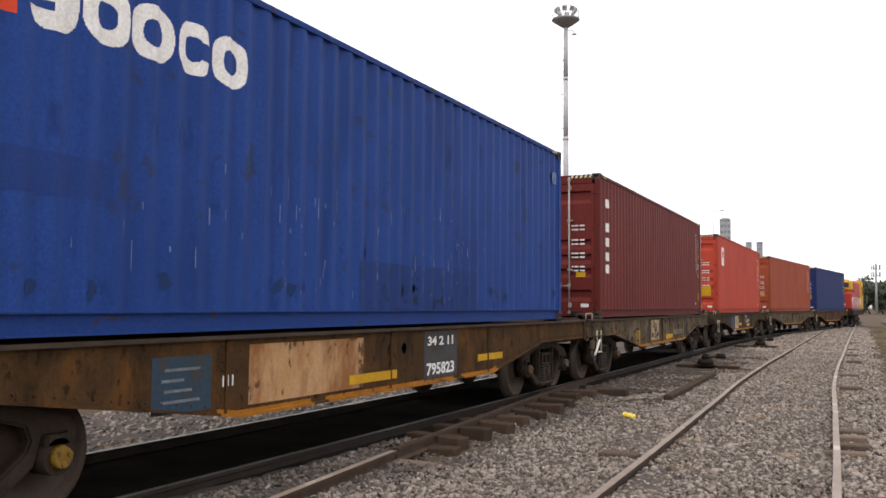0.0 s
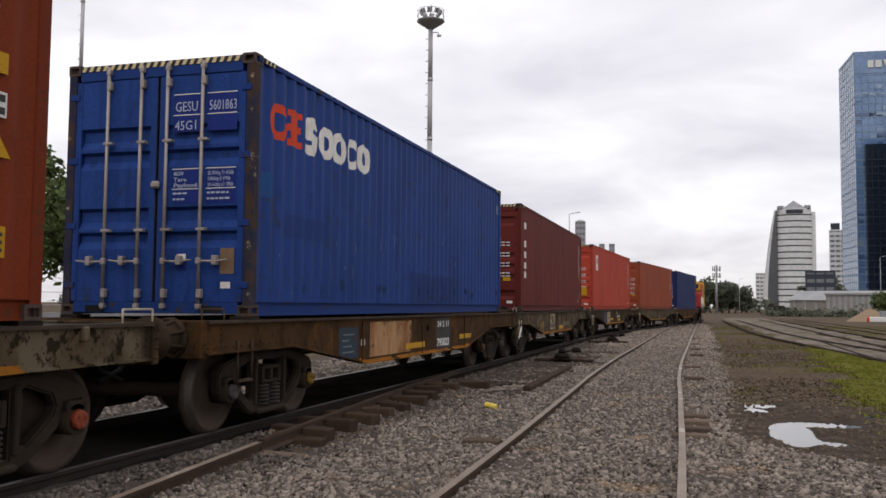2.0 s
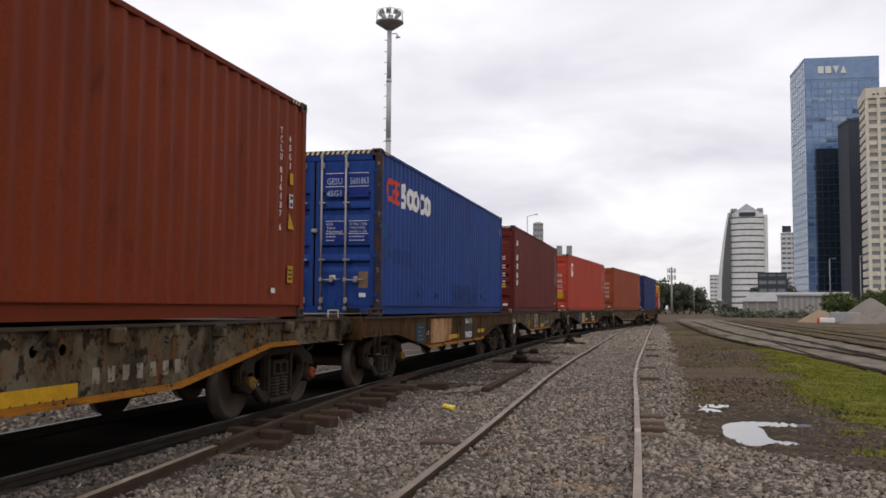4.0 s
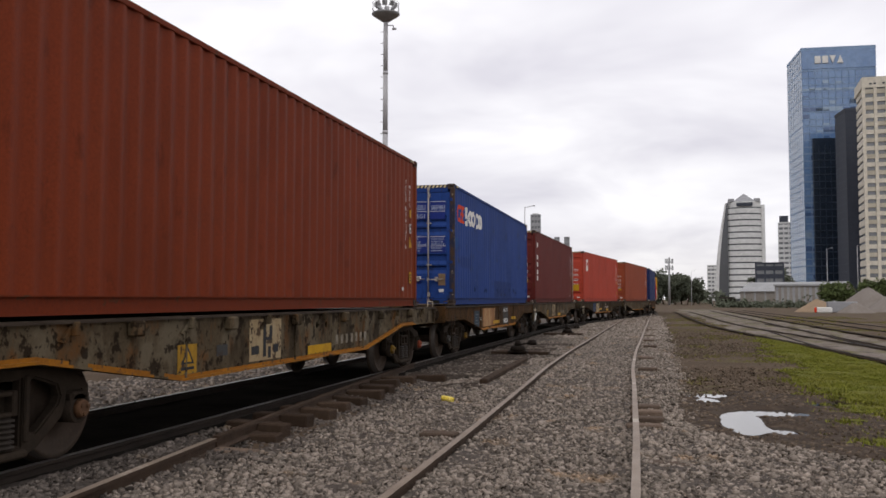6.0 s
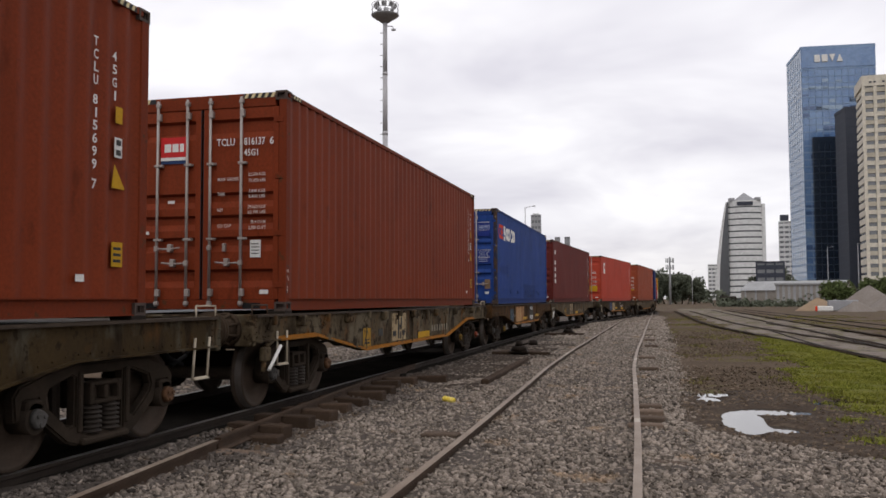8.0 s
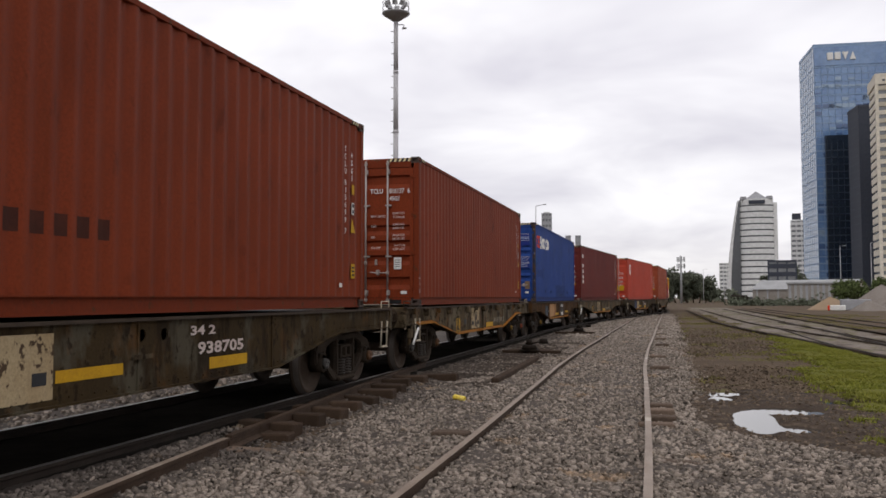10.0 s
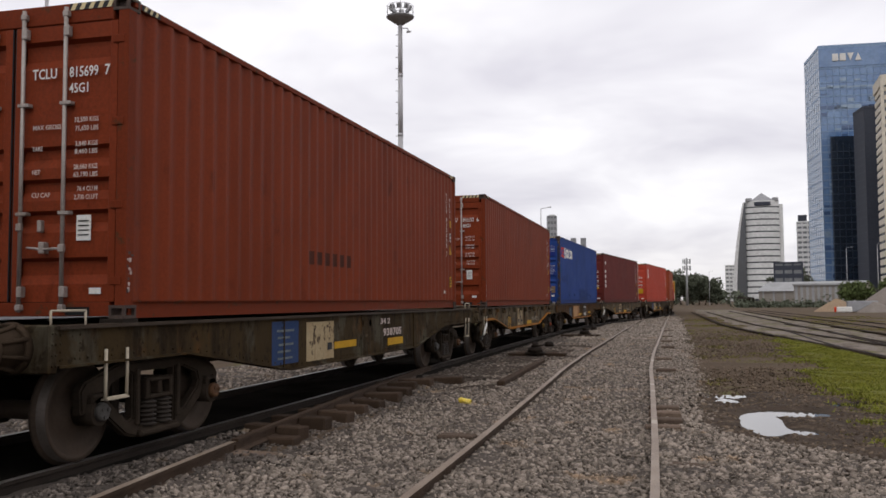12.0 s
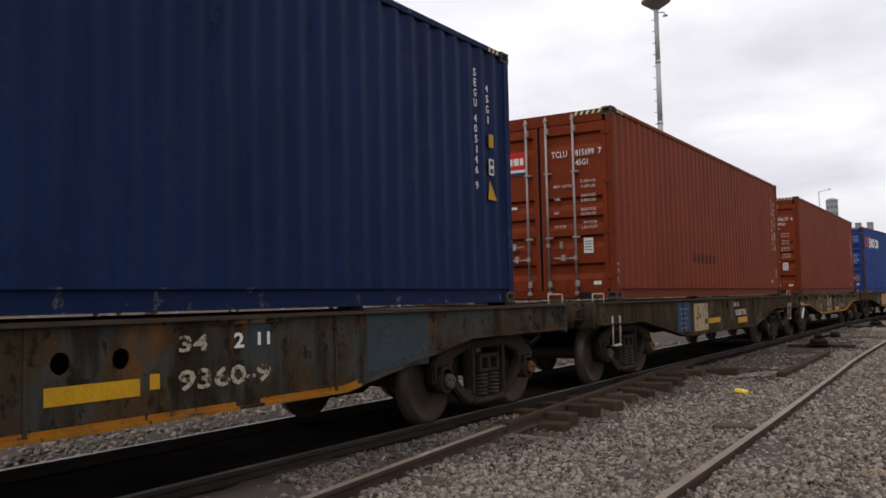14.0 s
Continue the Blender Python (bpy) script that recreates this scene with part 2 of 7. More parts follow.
def plate(bm, outline, holes, x0, x1):
    """A plate in the y, z plane with holes through it, between x0 and x1."""
    edges = []
    for loop in (outline, *holes):
        vs = [bm.verts.new((x0, y, z)) for y, z in loop]
        edges += [bm.edges.new((vs[i], vs[(i + 1) % len(vs)])) for i in range(len(vs))]
    made = bmesh.ops.triangle_fill(bm, use_beauty=True, use_dissolve=False, edges=edges)["geom"]
    faces = [g for g in made if isinstance(g, bmesh.types.BMFace)]
    ext = bmesh.ops.extrude_face_region(bm, geom=faces)["geom"]
    bmesh.ops.translate(bm, vec=(x1 - x0, 0, 0), verts=[g for g in ext if isinstance(g, bmesh.types.BMVert)])
    bmesh.ops.recalc_face_normals(bm, faces=bm.faces[:])
    return bm


def circle(cy, cz, r, n=14, ry=None):
    ry = ry or r
    return [(cy + r * math.cos(2 * math.pi * i / n), cz + ry * math.sin(2 * math.pi * i / n)) for i in range(n)]


def thing(name, label, category, group="", kind="", m=None):
    ob = new(name)
    ob.empty_display_size = 0.3
    if m is not None:
        ob.matrix_basis = m
    return tagged(ob, label, category, group, kind)


def lettering(name, text, size, mat, parent, m, width=0.0, label="", space=1.0, bold=0.026):
    """Letters in the built-in font, as a thin mesh; m takes the text's plane (x right, y up) into the parent's space."""
    cu = bpy.data.curves.new(name, "FONT")
    cu.body, cu.size, cu.extrude, cu.align_x, cu.align_y, cu.resolution_u = text, size, 0.001, "LEFT", "BOTTOM_BASELINE", 2
    cu.space_character, cu.offset = space, size * bold
    tmp = bpy.data.objects.new(name, cu)
    scene.collection.objects.link(tmp)
    me = bpy.data.meshes.new_from_object(tmp.evaluated_get(bpy.context.evaluated_depsgraph_get()))
    bpy.data.objects.remove(tmp)
    if width:
        xs = [v.co.x for v in me.vertices]
        k = (width if text != "1" else width * 0.35) / max(max(xs) - min(xs), 1e-6)
        for v in me.vertices:
            v.co.x *= k
    me.materials.clear()
    me.materials.append(mat)
    ob = new(name, me)
    ob.parent, ob.matrix_basis = parent, m
    if label:
        tagged(ob, label)
    return ob


# ---- the line on which the train runs: straight, then an easy double bend ----
LINE_X, BEND, BEND_LEN = -5.9, 0.123, 20.0
RAIL_TOP = 0.14


def heading(s):
    if s < 37: return 0.0
    if s < 57: return BEND * (s - 37) / 20
    if s < 74: return BEND
    if s < 94: return BEND * (94 - s) / 20
    return 0.0


LINE = [(LINE_X, 0.0)]
for i in range(1, 1600):
    h = heading(i * 0.1 - 0.05)
    LINE.append((LINE[-1][0] + 0.1 * math.sin(h), LINE[-1][1] + 0.1 * math.cos(h)))


def on_line(s):
    if s <= 0: return (LINE_X, s)
    i = min(int(s * 10), len(LINE) - 2)
    k = s * 10 - i
    return (LINE[i][0] + k * (LINE[i + 1][0] - LINE[i][0]), LINE[i][1] + k * (LINE[i + 1][1] - LINE[i][1]))


# ---- ground ----
def smooth01(a, b, x):
    k = min(max((x - a) / (b - a), 0.0), 1.0)
    return k * k * (3 - 2 * k)


def wob(x, y, f=1.0, seed=0.0):
    return noise.noise(Vector((x * f, y * f, seed)))


def ballast_edge(y):
    """The ballast's ragged edge towards the open ground."""
    return 0.35 + 2.3 * (1 - smooth01(7.9, 11.6, y)) + 0.35 * wob(0, y, 0.35, 3.0) + 0.12 * wob(0, y, 1.7, 5.0)


def grass_amount(x, y):
    """How thick the grass stands on the open ground between the lines."""
    left = 2.40 + 0.060 * max(y - 10, 0) + 0.7 * wob(x, y, 0.5, 7.0) + 0.6 * wob(x, y, 1.7, 9.0)
    right = 5.7 - 0.045 * (y - 12) + 0.3 * wob(x, y, 0.5, 8.0)
    return smooth01(left - 0.5, left + 0.9, x) * (1 - smooth01(right - 0.5, right, x)) * smooth01(6.5, 9.0, y) * (1 - smooth01(30, 46, y))


def spread(lo, hi, near, grow):
    """Grid lines, near one another at nought and wider apart far out."""
    out, step, x = [0.0], near, 0.0
    while x < hi:
        x += step
        step *= grow
        out.append(min(x, hi))
    step, x, neg = near, 0.0, []
    while x > lo:
        x -= step
        step *= grow
        neg.append(max(x, lo))
    return neg[::-1] + out


gx, gy = spread(-2500, 2500, 0.35, 1.075), spread(-2500, 3500, 0.4, 1.065)
verts, faces = [], []
for y in gy:
    for x in gx:
        d = math.hypot(x, y)
        z = -0.06 + 0.05 * wob(x, y, 0.3, 1.0) * (1 - smooth01(60, 200, d)) + 0.02 * wob(x, y, 1.3, 2.0) * (1 - smooth01(30, 60, d))
        hole = math.hypot((x - 1.25) / 1.0, (y - 12.0) / 1.7)
        z -= 0.16 * (1 - smooth01(0.7, 1.9, hole))
        verts.append((x, y, z))
nx = len(gx)
for j in range(len(gy) - 1):
    for i in range(nx - 1):
        a = j * nx + i
        faces.append((a, a + 1, a + nx + 1, a + nx))
me = bpy.data.meshes.new("ground")
me.from_pydata(verts, [], faces)
me.materials.append(M_DIRT)
ground = tagged(new("ground", me), "bare brown earth with worn grass and damp mud", "ground", kind="structure")

# the stony bed of the two near lines
verts, faces = [], []
ys = [-66 + 2.0 * i for i in range(26)] + [-14 + 0.3 * i for i in range(160)] + [34 + 1.0 * i for i in range(70)]
NB = 44
for y in ys:
    right, left = ballast_edge(y), -10.5 + 0.5 * wob(3, y, 0.3, 9.0)
    for i in range(NB + 1):
        k = i / NB
        x = left + (right - left) * k
        edge = min(x - left, right - x)
        z = -0.13 * (1 - smooth01(0, 0.55, edge)) + 0.028 * wob(x, y, 1.9, 4.0) + 0.018 * wob(x, y, 5.0, 6.0)
        z += 0.015
        z -= 0.07 * math.exp(-((x + 4.0) / 0.38) ** 2) * smooth01(7.0, 9.0, y) * (1 - smooth01(16.0, 18.0, y))
        z += 0.05 * math.exp(-((x + 4.72) / 0.2) ** 2) * (1 - smooth01(8, 11, y))
        verts.append((x, y, z))
for j in range(len(ys) - 1):
    for i in range(NB):
        a = j * (NB + 1) + i
        faces.append((a, a + 1, a + NB + 2, a + NB + 1))
me = bpy.data.meshes.new("ballast")
me.from_pydata(verts, [], faces)
me.materials.append(M_BALLAST)
me.shade_smooth()
ballast = tagged(new("ballast", me), "grey-brown crushed stone ballast", "ballast", kind="structure")

# oily bed between and beside the train's rails, its black including painted shade
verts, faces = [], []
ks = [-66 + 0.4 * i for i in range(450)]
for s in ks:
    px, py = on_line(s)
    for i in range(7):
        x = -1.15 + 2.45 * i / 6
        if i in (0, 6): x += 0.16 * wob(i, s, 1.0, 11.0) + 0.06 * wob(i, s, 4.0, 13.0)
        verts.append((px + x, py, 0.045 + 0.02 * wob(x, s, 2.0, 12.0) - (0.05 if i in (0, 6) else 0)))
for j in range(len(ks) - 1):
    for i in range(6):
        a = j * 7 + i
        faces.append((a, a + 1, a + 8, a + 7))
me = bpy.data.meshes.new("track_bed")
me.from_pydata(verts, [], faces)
me.materials.append(M_SHADED_BED)
tagged(new("track_bed", me), "oily ballast, painted black for the shade under the train", "track bed", kind="structure")


def scatter(name, label, category, mat, count, place, size, flat=0.7, seed=1):
    """Loose stones, each a bent box, in one mesh."""
    rng = np.random.default_rng(seed)
    corner = np.array([[i, j, k] for k in (-1, 1) for j in (-1, 1) for i in (-1, 1)], float)
    quads = np.array([[0, 2, 3, 1], [4, 5, 7, 6], [0, 1, 5, 4], [2, 6, 7, 3], [0, 4, 6, 2], [1, 3, 7, 5]])
    pos = place(rng, count)
    n = len(pos)
    r = size(rng, n)[:, None, None] * rng.uniform(0.4, 1.6, (n, 1, 3)) * np.array([1, 1, flat])
    v = corner[None] * r * rng.uniform(0.48, 1.0, (n, 8, 3))
    v[:, 4:, :2] *= rng.uniform(0.35, 1.0, (n, 1, 2))
    v[..., 0] += v[..., 2] * rng.uniform(-0.7, 0.7, (n, 1))
    a, b = rng.uniform(0, 2 * np.pi, n), rng.uniform(-1.0, 1.0, n)
    ca, sa, cb, sb = np.cos(a), np.sin(a), np.cos(b), np.sin(b)
    x, y, z = v[..., 0], v[..., 1], v[..., 2]
    y, z = y * cb[:, None] - z * sb[:, None], y * sb[:, None] + z * cb[:, None]
    x, y = x * ca[:, None] - y * sa[:, None], x * sa[:, None] + y * ca[:, None]
    v = np.stack([x, y, z], -1) + pos[:, None]
    f = (quads[None] + 8 * np.arange(n)[:, None, None]).reshape(-1, 4)
    me = bpy.data.meshes.new(name)
    me.vertices.add(n * 8)
    me.vertices.foreach_set("co", v.reshape(-1))
    me.loops.add(len(f) * 4)
    me.loops.foreach_set("vertex_index", f.reshape(-1).astype(np.int32))
    me.polygons.add(len(f))
    me.polygons.foreach_set("loop_start", np.arange(0, len(f) * 4, 4, dtype=np.int32))
    me.update(calc_edges=True)
    me.validate()
    me.materials.append(mat)
    return tagged(new(name, me), label, category, kind="stuff")


def near_stones(rng, n, oily=False):
    # as many per square metre near as far, thinning out with the distance
    y = 5.2 + 35 * rng.power(0.62, n) ** 1.15
    x = rng.uniform(-4.78, 2.9, n)
    edge = np.array([ballast_edge(t) for t in y])
    keep = x < edge + rng.normal(0, 0.18, n)
    x, y = x[keep], y[keep]
    dip = 0.07 * np.exp(-((x + 4.0) / 0.38) ** 2) * ((y > 8.0) & (y < 17.0)) - 0.05 * np.exp(-((x + 4.72) / 0.2) ** 2) * (y < 9.5)
    out = np.stack([x, y, rng.uniform(0.0, 0.03, len(x)) - dip - 0.05 * np.clip((x - edge[keep] + 0.4) / 0.5, 0, 1.6)], -1)
    clean = np.clip((x + 4.75) / 2.0, 0, 1) + 0.12 * np.sin(1.3 * y) + rng.normal(0, 0.12, len(x))
    return out[clean < 0.5] if oily else out[clean >= 0.5]


def far_side_stones(rng, n):
    y, x = rng.uniform(4, 26, n), rng.uniform(-9.8, -6.9, n)
    return np.stack([x, y, rng.uniform(0.0, 0.03, n)], -1)


scatter("ballast_stones", "loose grey and brown crushed stones on the ballast", "gravel", M_STONE, 140000, near_stones, lambda g, n: 0.010 + 0.023 * g.random(n) ** 1.6, seed=3)
scatter("ballast_stones", "oil-darkened crushed stones beside the train's line", "gravel", M_STONE_OILY, 140000, lambda g, n: near_stones(g, n, True), lambda g, n: 0.010 + 0.023 * g.random(n) ** 1.6, seed=3)
def passed_stones(rng, n):
    y, x = rng.uniform(-9.0, 5.3, n), rng.uniform(-4.95, 2.9, n)
    keep = x < np.array([ballast_edge(t) for t in y]) + rng.normal(0, 0.18, n)
    return np.stack([x, y, rng.uniform(0.0, 0.03, n)], -1)[keep]


scatter("ballast_stones", "loose grey crushed stones beside the near line", "gravel", M_STONE, 26000, passed_stones, lambda g, n: g.uniform(0.018, 0.042, n), seed=12)


def distant_stones(rng, n):
    y = 34 + 45 * rng.power(0.8, n)
    x = rng.uniform(-4.0, 0.9, n)
    keep = x < np.array([ballast_edge(t) for t in y]) + rng.normal(0, 0.12, n)
    x, y, n = x[keep], y[keep], int(keep.sum())
    return np.stack([x, y, rng.uniform(0.0, 0.03, n)], -1)


scatter("ballast_stones", "loose crushed stones further along the near line", "gravel", M_STONE, 16000, distant_stones, lambda g, n: g.uniform(0.035, 0.075, n), 0.4, seed=9)
scatter("ballast_stones", "loose crushed stones on the far side of the train's line", "gravel", M_STONE, 7000, far_side_stones, lambda g, n: g.uniform(0.02, 0.045, n), seed=4)



# trodden oily soil round the switch
verts, faces, seen_at = [], [], {}
for j in range(160):
    for i in range(15):
        x, y = -4.75 + 0.17 * i, 13.0 + 0.17 * j
        if 1.0 - math.hypot((x + 3.9) / 1.25, (y - 22.5) / 9.5) + 0.75 * wob(x, y, 0.8, 44.0) + 0.35 * wob(x, y, 2.4, 46.0) > 0.28:
            q = []
            for di, dj in ((0, 0), (1, 0), (1, 1), (0, 1)):
                k = (i + di, j + dj)
                if k not in seen_at:
                    seen_at[k] = len(verts)
                    xx, yy = -4.75 + 0.17 * k[0] + 0.08 * wob(*k, 0.9, 47.0), 13.0 + 0.17 * k[1] + 0.08 * wob(*k, 0.9, 48.0)
                    dip = 0.07 * math.exp(-((xx + 4.0) / 0.38) ** 2) * smooth01(7.0, 9.0, yy) * (1 - smooth01(16.0, 18.0, yy))
                    verts.append((xx, yy, 0.038 + 0.020 * wob(xx, yy, 1.9, 4.0) + 0.018 * wob(xx, yy, 4.0, 49.0) - dip))
                q.append(seen_at[k])
            faces.append(q)
me = bpy.data.meshes.new("switch_soil")
me.from_pydata(verts, [], faces)
me.materials.append(material("oily_soil", (0.050, 0.040, 0.033), (0.090, 0.073, 0.060), 0.95, bump=0.9, fine=24, coarse=1.2, spec=0.0, spots=(0.17, 0.14, 0.12), spot_level=0.60, spot_scale=9.0))
me.shade_smooth()
tagged(new("switch_soil", me), "dark oily trodden soil round the switch stands", "soil", kind="structure")

# paler gravelled ground under the lines further right
verts, faces = [], []
ys = [4 + 1.2 * i for i in range(110)]
for y in ys:
    a = 5.6 - 2.0 * smooth01(16, 45, y) - 1.0 * smooth01(45, 100, y) + 0.9 * wob(1, y, 0.4, 20.0)
    b = 8.6 + 1.0 * wob(2, y, 0.4, 21.0)
    for i in range(9):
        x = a + (b - a) * i / 8
        verts.append((x, y, -0.012 + 0.02 * wob(x, y, 1.1, 22.0) - (0.09 if i in (0, 8) else 0)))
for j in range(len(ys) - 1):
    for i in range(8):
        q = j * 9 + i
        faces.append((q, q + 1, q + 10, q + 9))
me = bpy.data.meshes.new("gravel_bed")
me.from_pydata(verts, [], faces)
me.materials.append(M_PATHGRAVEL)
me.shade_smooth()
tagged(new("gravel_bed", me), "pale grey gravel under the sidings", "gravel", kind="structure")


def tufts(name, label, count, place, height, mat, seed):
    rng = np.random.default_rng(seed)
    v, f = [], []
    for x, y, z, h in place(rng, count, height):
        for _ in range(4):
            a, w, lean = rng.uniform(0, 6.3), rng.uniform(0.005, 0.013), rng.uniform(0.2, 1.1)
            hh = h * rng.uniform(0.5, 1.2)
            ox, oy = x + rng.normal(0, 0.03), y + rng.normal(0, 0.03)
            dx, dy = math.cos(a), math.sin(a)
            q = len(v)
            v += [(ox - dy * w, oy + dx * w, z), (ox + dy * w, oy - dx * w, z), (ox + dx * lean * hh, oy + dy * lean * hh, z + hh)]
            f.append((q, q + 1, q + 2))
    me = bpy.data.meshes.new(name)
    me.from_pydata(v, [], f)
    me.materials.append(mat)
    return tagged(new(name, me), label, "grass", kind="stuff")


def grass_places(rng, n, height):
    out = []
    while len(out) < n:
        y = 7 + 40 * rng.random() ** 1.3
        x = rng.uniform(1.3, 6.0)
        if rng.random() < grass_amount(x, y):
            out.append((x, y, -0.03, height * rng.uniform(0.5, 1.2)))
    return out


def stray_places(rng, n, height):
    out = []
    while len(out) < n:
        y, x = 9 + 75 * rng.random() ** 1.2, rng.uniform(0.5, 16)
        k = wob(x, y, 0.3, 31.0) + 0.5 * wob(x, y, 1.1, 32.0)
        if k > (0.10 if x > 3.2 or y > 30 else 0.30) and not (3.6 < x < 8.3 and y > 12 and k < 0.24) and not (x < 2.3 and 10 < y < 13.6):
            out.append((x, y, -0.05, height * rng.uniform(0.4, 1.2)))
    return out


# turf under the blades
verts, faces, seen_at = [], [], {}
for j in range(260):
    for i in range(34):
        x, y = 1.2 + 0.15 * i, 6.5 + 0.15 * j
        if grass_amount(x, y) > 0.3 + 0.35 * wob(x, y, 1.6, 33.0):
            q = []
            for di, dj in ((0, 0), (1, 0), (1, 1), (0, 1)):
                k = (i + di, j + dj)
                if k not in seen_at:
                    seen_at[k] = len(verts)
                    xx, yy = 1.2 + 0.15 * k[0] + 0.06 * wob(*k, 0.9, 34.0), 6.5 + 0.15 * k[1] + 0.06 * wob(*k, 0.9, 35.0)
                    verts.append((xx, yy, -0.012 + 0.03 * wob(xx, yy, 1.5, 36.0)))
                q.append(seen_at[k])
            faces.append(q)
me = bpy.data.meshes.new("turf")
me.from_pydata(verts, [], faces)
me.materials.append(M_TURF)
tagged(new("turf", me), "low matted yellow-green turf", "grass", kind="structure")
tufts("grass", "bright yellow-green grass on the open ground", 38000, grass_places, 0.052, M_GRASS, 5)
tufts("grass", "sparse low weeds on the bare earth", 15000, stray_places, 0.055, M_WEED, 6)


# ---- puddle ----
m = bpy.data.materials.new("still_water")
m.use_nodes = True
b = m.node_tree.nodes["Principled BSDF"]
b.inputs["Base Color"].default_value = (0.05, 0.045, 0.04, 1)
b.inputs["Roughness"].default_value = 0.03
b.inputs["IOR"].default_value = 1.33
b.inputs["Specular IOR Level"].default_value = 1.0
M_WATER = m


# wet mud with hollows in which the water stands
HOLLOWS = ((1.05, 11.95, 0.26, 1.20), (1.52, 13.0, 0.50, 0.42), (1.38, 11.25, 0.34, 0.34), (0.76, 14.35, 0.20, 0.40), (0.95, 14.95, 0.16, 0.32), (2.40, 14.2, 0.30, 0.36))


def mud_z(x, y):
    z = -0.022 + 0.022 * wob(x, y, 1.7, 81.0) + 0.022 * wob(x, y, 4.0, 82.0) + 0.010 * wob(x, y, 11.0, 84.0)
    dip = 0.0
    for cx, cy, rx, ry in HOLLOWS:
        dip = max(dip, 1 - smooth01(0.55, 1.35, math.hypot((x - cx) / rx, (y - cy) / ry)))
    rim = smooth01(0.80, 1.0, math.hypot((x - 1.55) / 1.62, (y - 12.6) / 3.5) + 0.12 * wob(x, y, 1.1, 83.0))
    return z - 0.10 * dip - 0.14 * rim


verts, faces = [], []
nxm, nym = 100, 120
for j in range(nym + 1):
    for i in range(nxm + 1):
        x, y = -0.2 + 3.4 * i / nxm, 8.9 + 7.4 * j / nym
        verts.append((x, y, mud_z(x, y)))
for j in range(nym):
    for i in range(nxm):
        q = j * (nxm + 1) + i
        faces.append((q, q + 1, q + nxm + 2, q + nxm + 1))
me = bpy.data.meshes.new("mud")
me.from_pydata(verts, [], faces)
me.shade_smooth()
me.materials.append(M_MUD)
tagged(new("mud", me), "dark wet mud with hollows", "mud", kind="structure")
def earth_stones(rng, n):
    y = 8 + 40 * rng.power(0.6, n)
    x = rng.uniform(0.3, 5.0, n)
    keep = np.array([ballast_edge(b_) - 0.1 < a and grass_amount(a, b_) < 0.4 and max(1 - math.hypot((a - cx) / rx, (b_ - cy) / ry) for cx, cy, rx, ry in HOLLOWS) < -0.2 for a, b_ in zip(x, y)])
    x, y = x[keep], y[keep]
    return np.stack([x, y, [max(-0.05, mud_z(a, b_)) if math.hypot((a - 1.5) / 1.5, (b_ - 12.6) / 3.4) < 1 else -0.05 for a, b_ in zip(x, y)]], -1)


scatter("earth_stones", "scattered stones and clods on the bare earth", "gravel", M_CLOD, 15000, earth_stones, lambda g, n: g.uniform(0.008, 0.030, n), seed=6)

puddle = thing("puddle", "shallow puddles mirroring the white sky in the mud", "puddle", kind="structure")
for x0, x1, y0, y1 in ((0.6, 2.15, 9.9, 13.6), (0.45, 1.2, 13.75, 15.3), (2.1, 2.85, 13.8, 14.9)):
    bm = bmesh.new()
    bm.faces.new([bm.verts.new(p) for p in ((x0, y0, -0.062), (x1, y0, -0.062), (x1, y1, -0.062), (x0, y1, -0.062))])
    part("water", bm, M_WATER, puddle)


# ---- railway lines ----
RAIL_PROFILE = [(-0.065, 0.0), (0.065, 0.0), (0.065, 0.012), (0.012, 0.03), (0.012, 0.095), (0.035, 0.105), (0.035, 0.135), (-0.035, 0.135), (-0.035, 0.105), (-0.012, 0.095), (-0.012, 0.03), (-0.065, 0.012)]


def rail(name, parent, places, top, mat=M_RAIL, label="", head=None):
    """A flat-bottomed rail along a row of places (x, y)."""
    bm = bmesh.new()
    rings = []
    for i, (x, y) in enumerate(places):
        a, b = places[max(i - 1, 0)], places[min(i + 1, len(places) - 1)]
        d = Vector((b[0] - a[0], b[1] - a[1], 0)).normalized()
        rings.append([bm.verts.new((x + d.y * u, y - d.x * u, top - 0.135 + w)) for u, w in RAIL_PROFILE])
    n = len(RAIL_PROFILE)
    for a, b in zip(rings, rings[1:]):
        for i in range(n):
            bm.faces.new((a[i], a[(i + 1) % n], b[(i + 1) % n], b[i]))
    bm.faces.new(rings[0][::-1]), bm.faces.new(rings[-1])
    bmesh.ops.recalc_face_normals(bm, faces=bm.faces[:])
    ob = part(name, bm, mat, parent, label)
    ob.data.materials.append(head or M_RAILTOP)
    for p in ob.data.polygons:
        if p.normal.z > 0.9 and p.center.z > top - 0.02:
            p.material_index = 1
    return ob


def beside(f, off, y0, y1, step):
    """Places at a distance to the right of the line x = f(y)."""
    out, y = [], y0
    while y <= y1:
        d = Vector((f(y + 0.2) - f(y - 0.2), 0.4)).normalized()
        out.append((f(y) + off * d.y, y - off * d.x))
        y += step
    return out


def near_x(y):
    """The middle of the line nearest the camera."""
    return -1.0 - 0.42 * smooth01(3, 24, y) + 0.02 * (wob(0, y, 0.25, 61.0)) + 0.06 * smooth01(40, 90, y)


def side_x(y):
    return 6.85 - 2.9 * smooth01(8, 60, y) - 0.035 * max(y - 30, 0) * 0.4


def outer_x(y):
    return 7.9 - 0.3 * smooth01(20, 60, y)


def spur_x(y):
    """The spare rail that runs into the train's line."""
    k = min(max((17.5 - y) / 14.5, 0), 1.6)
    return -5.02 + 1.28 * k * (0.72 + 0.28 * k)


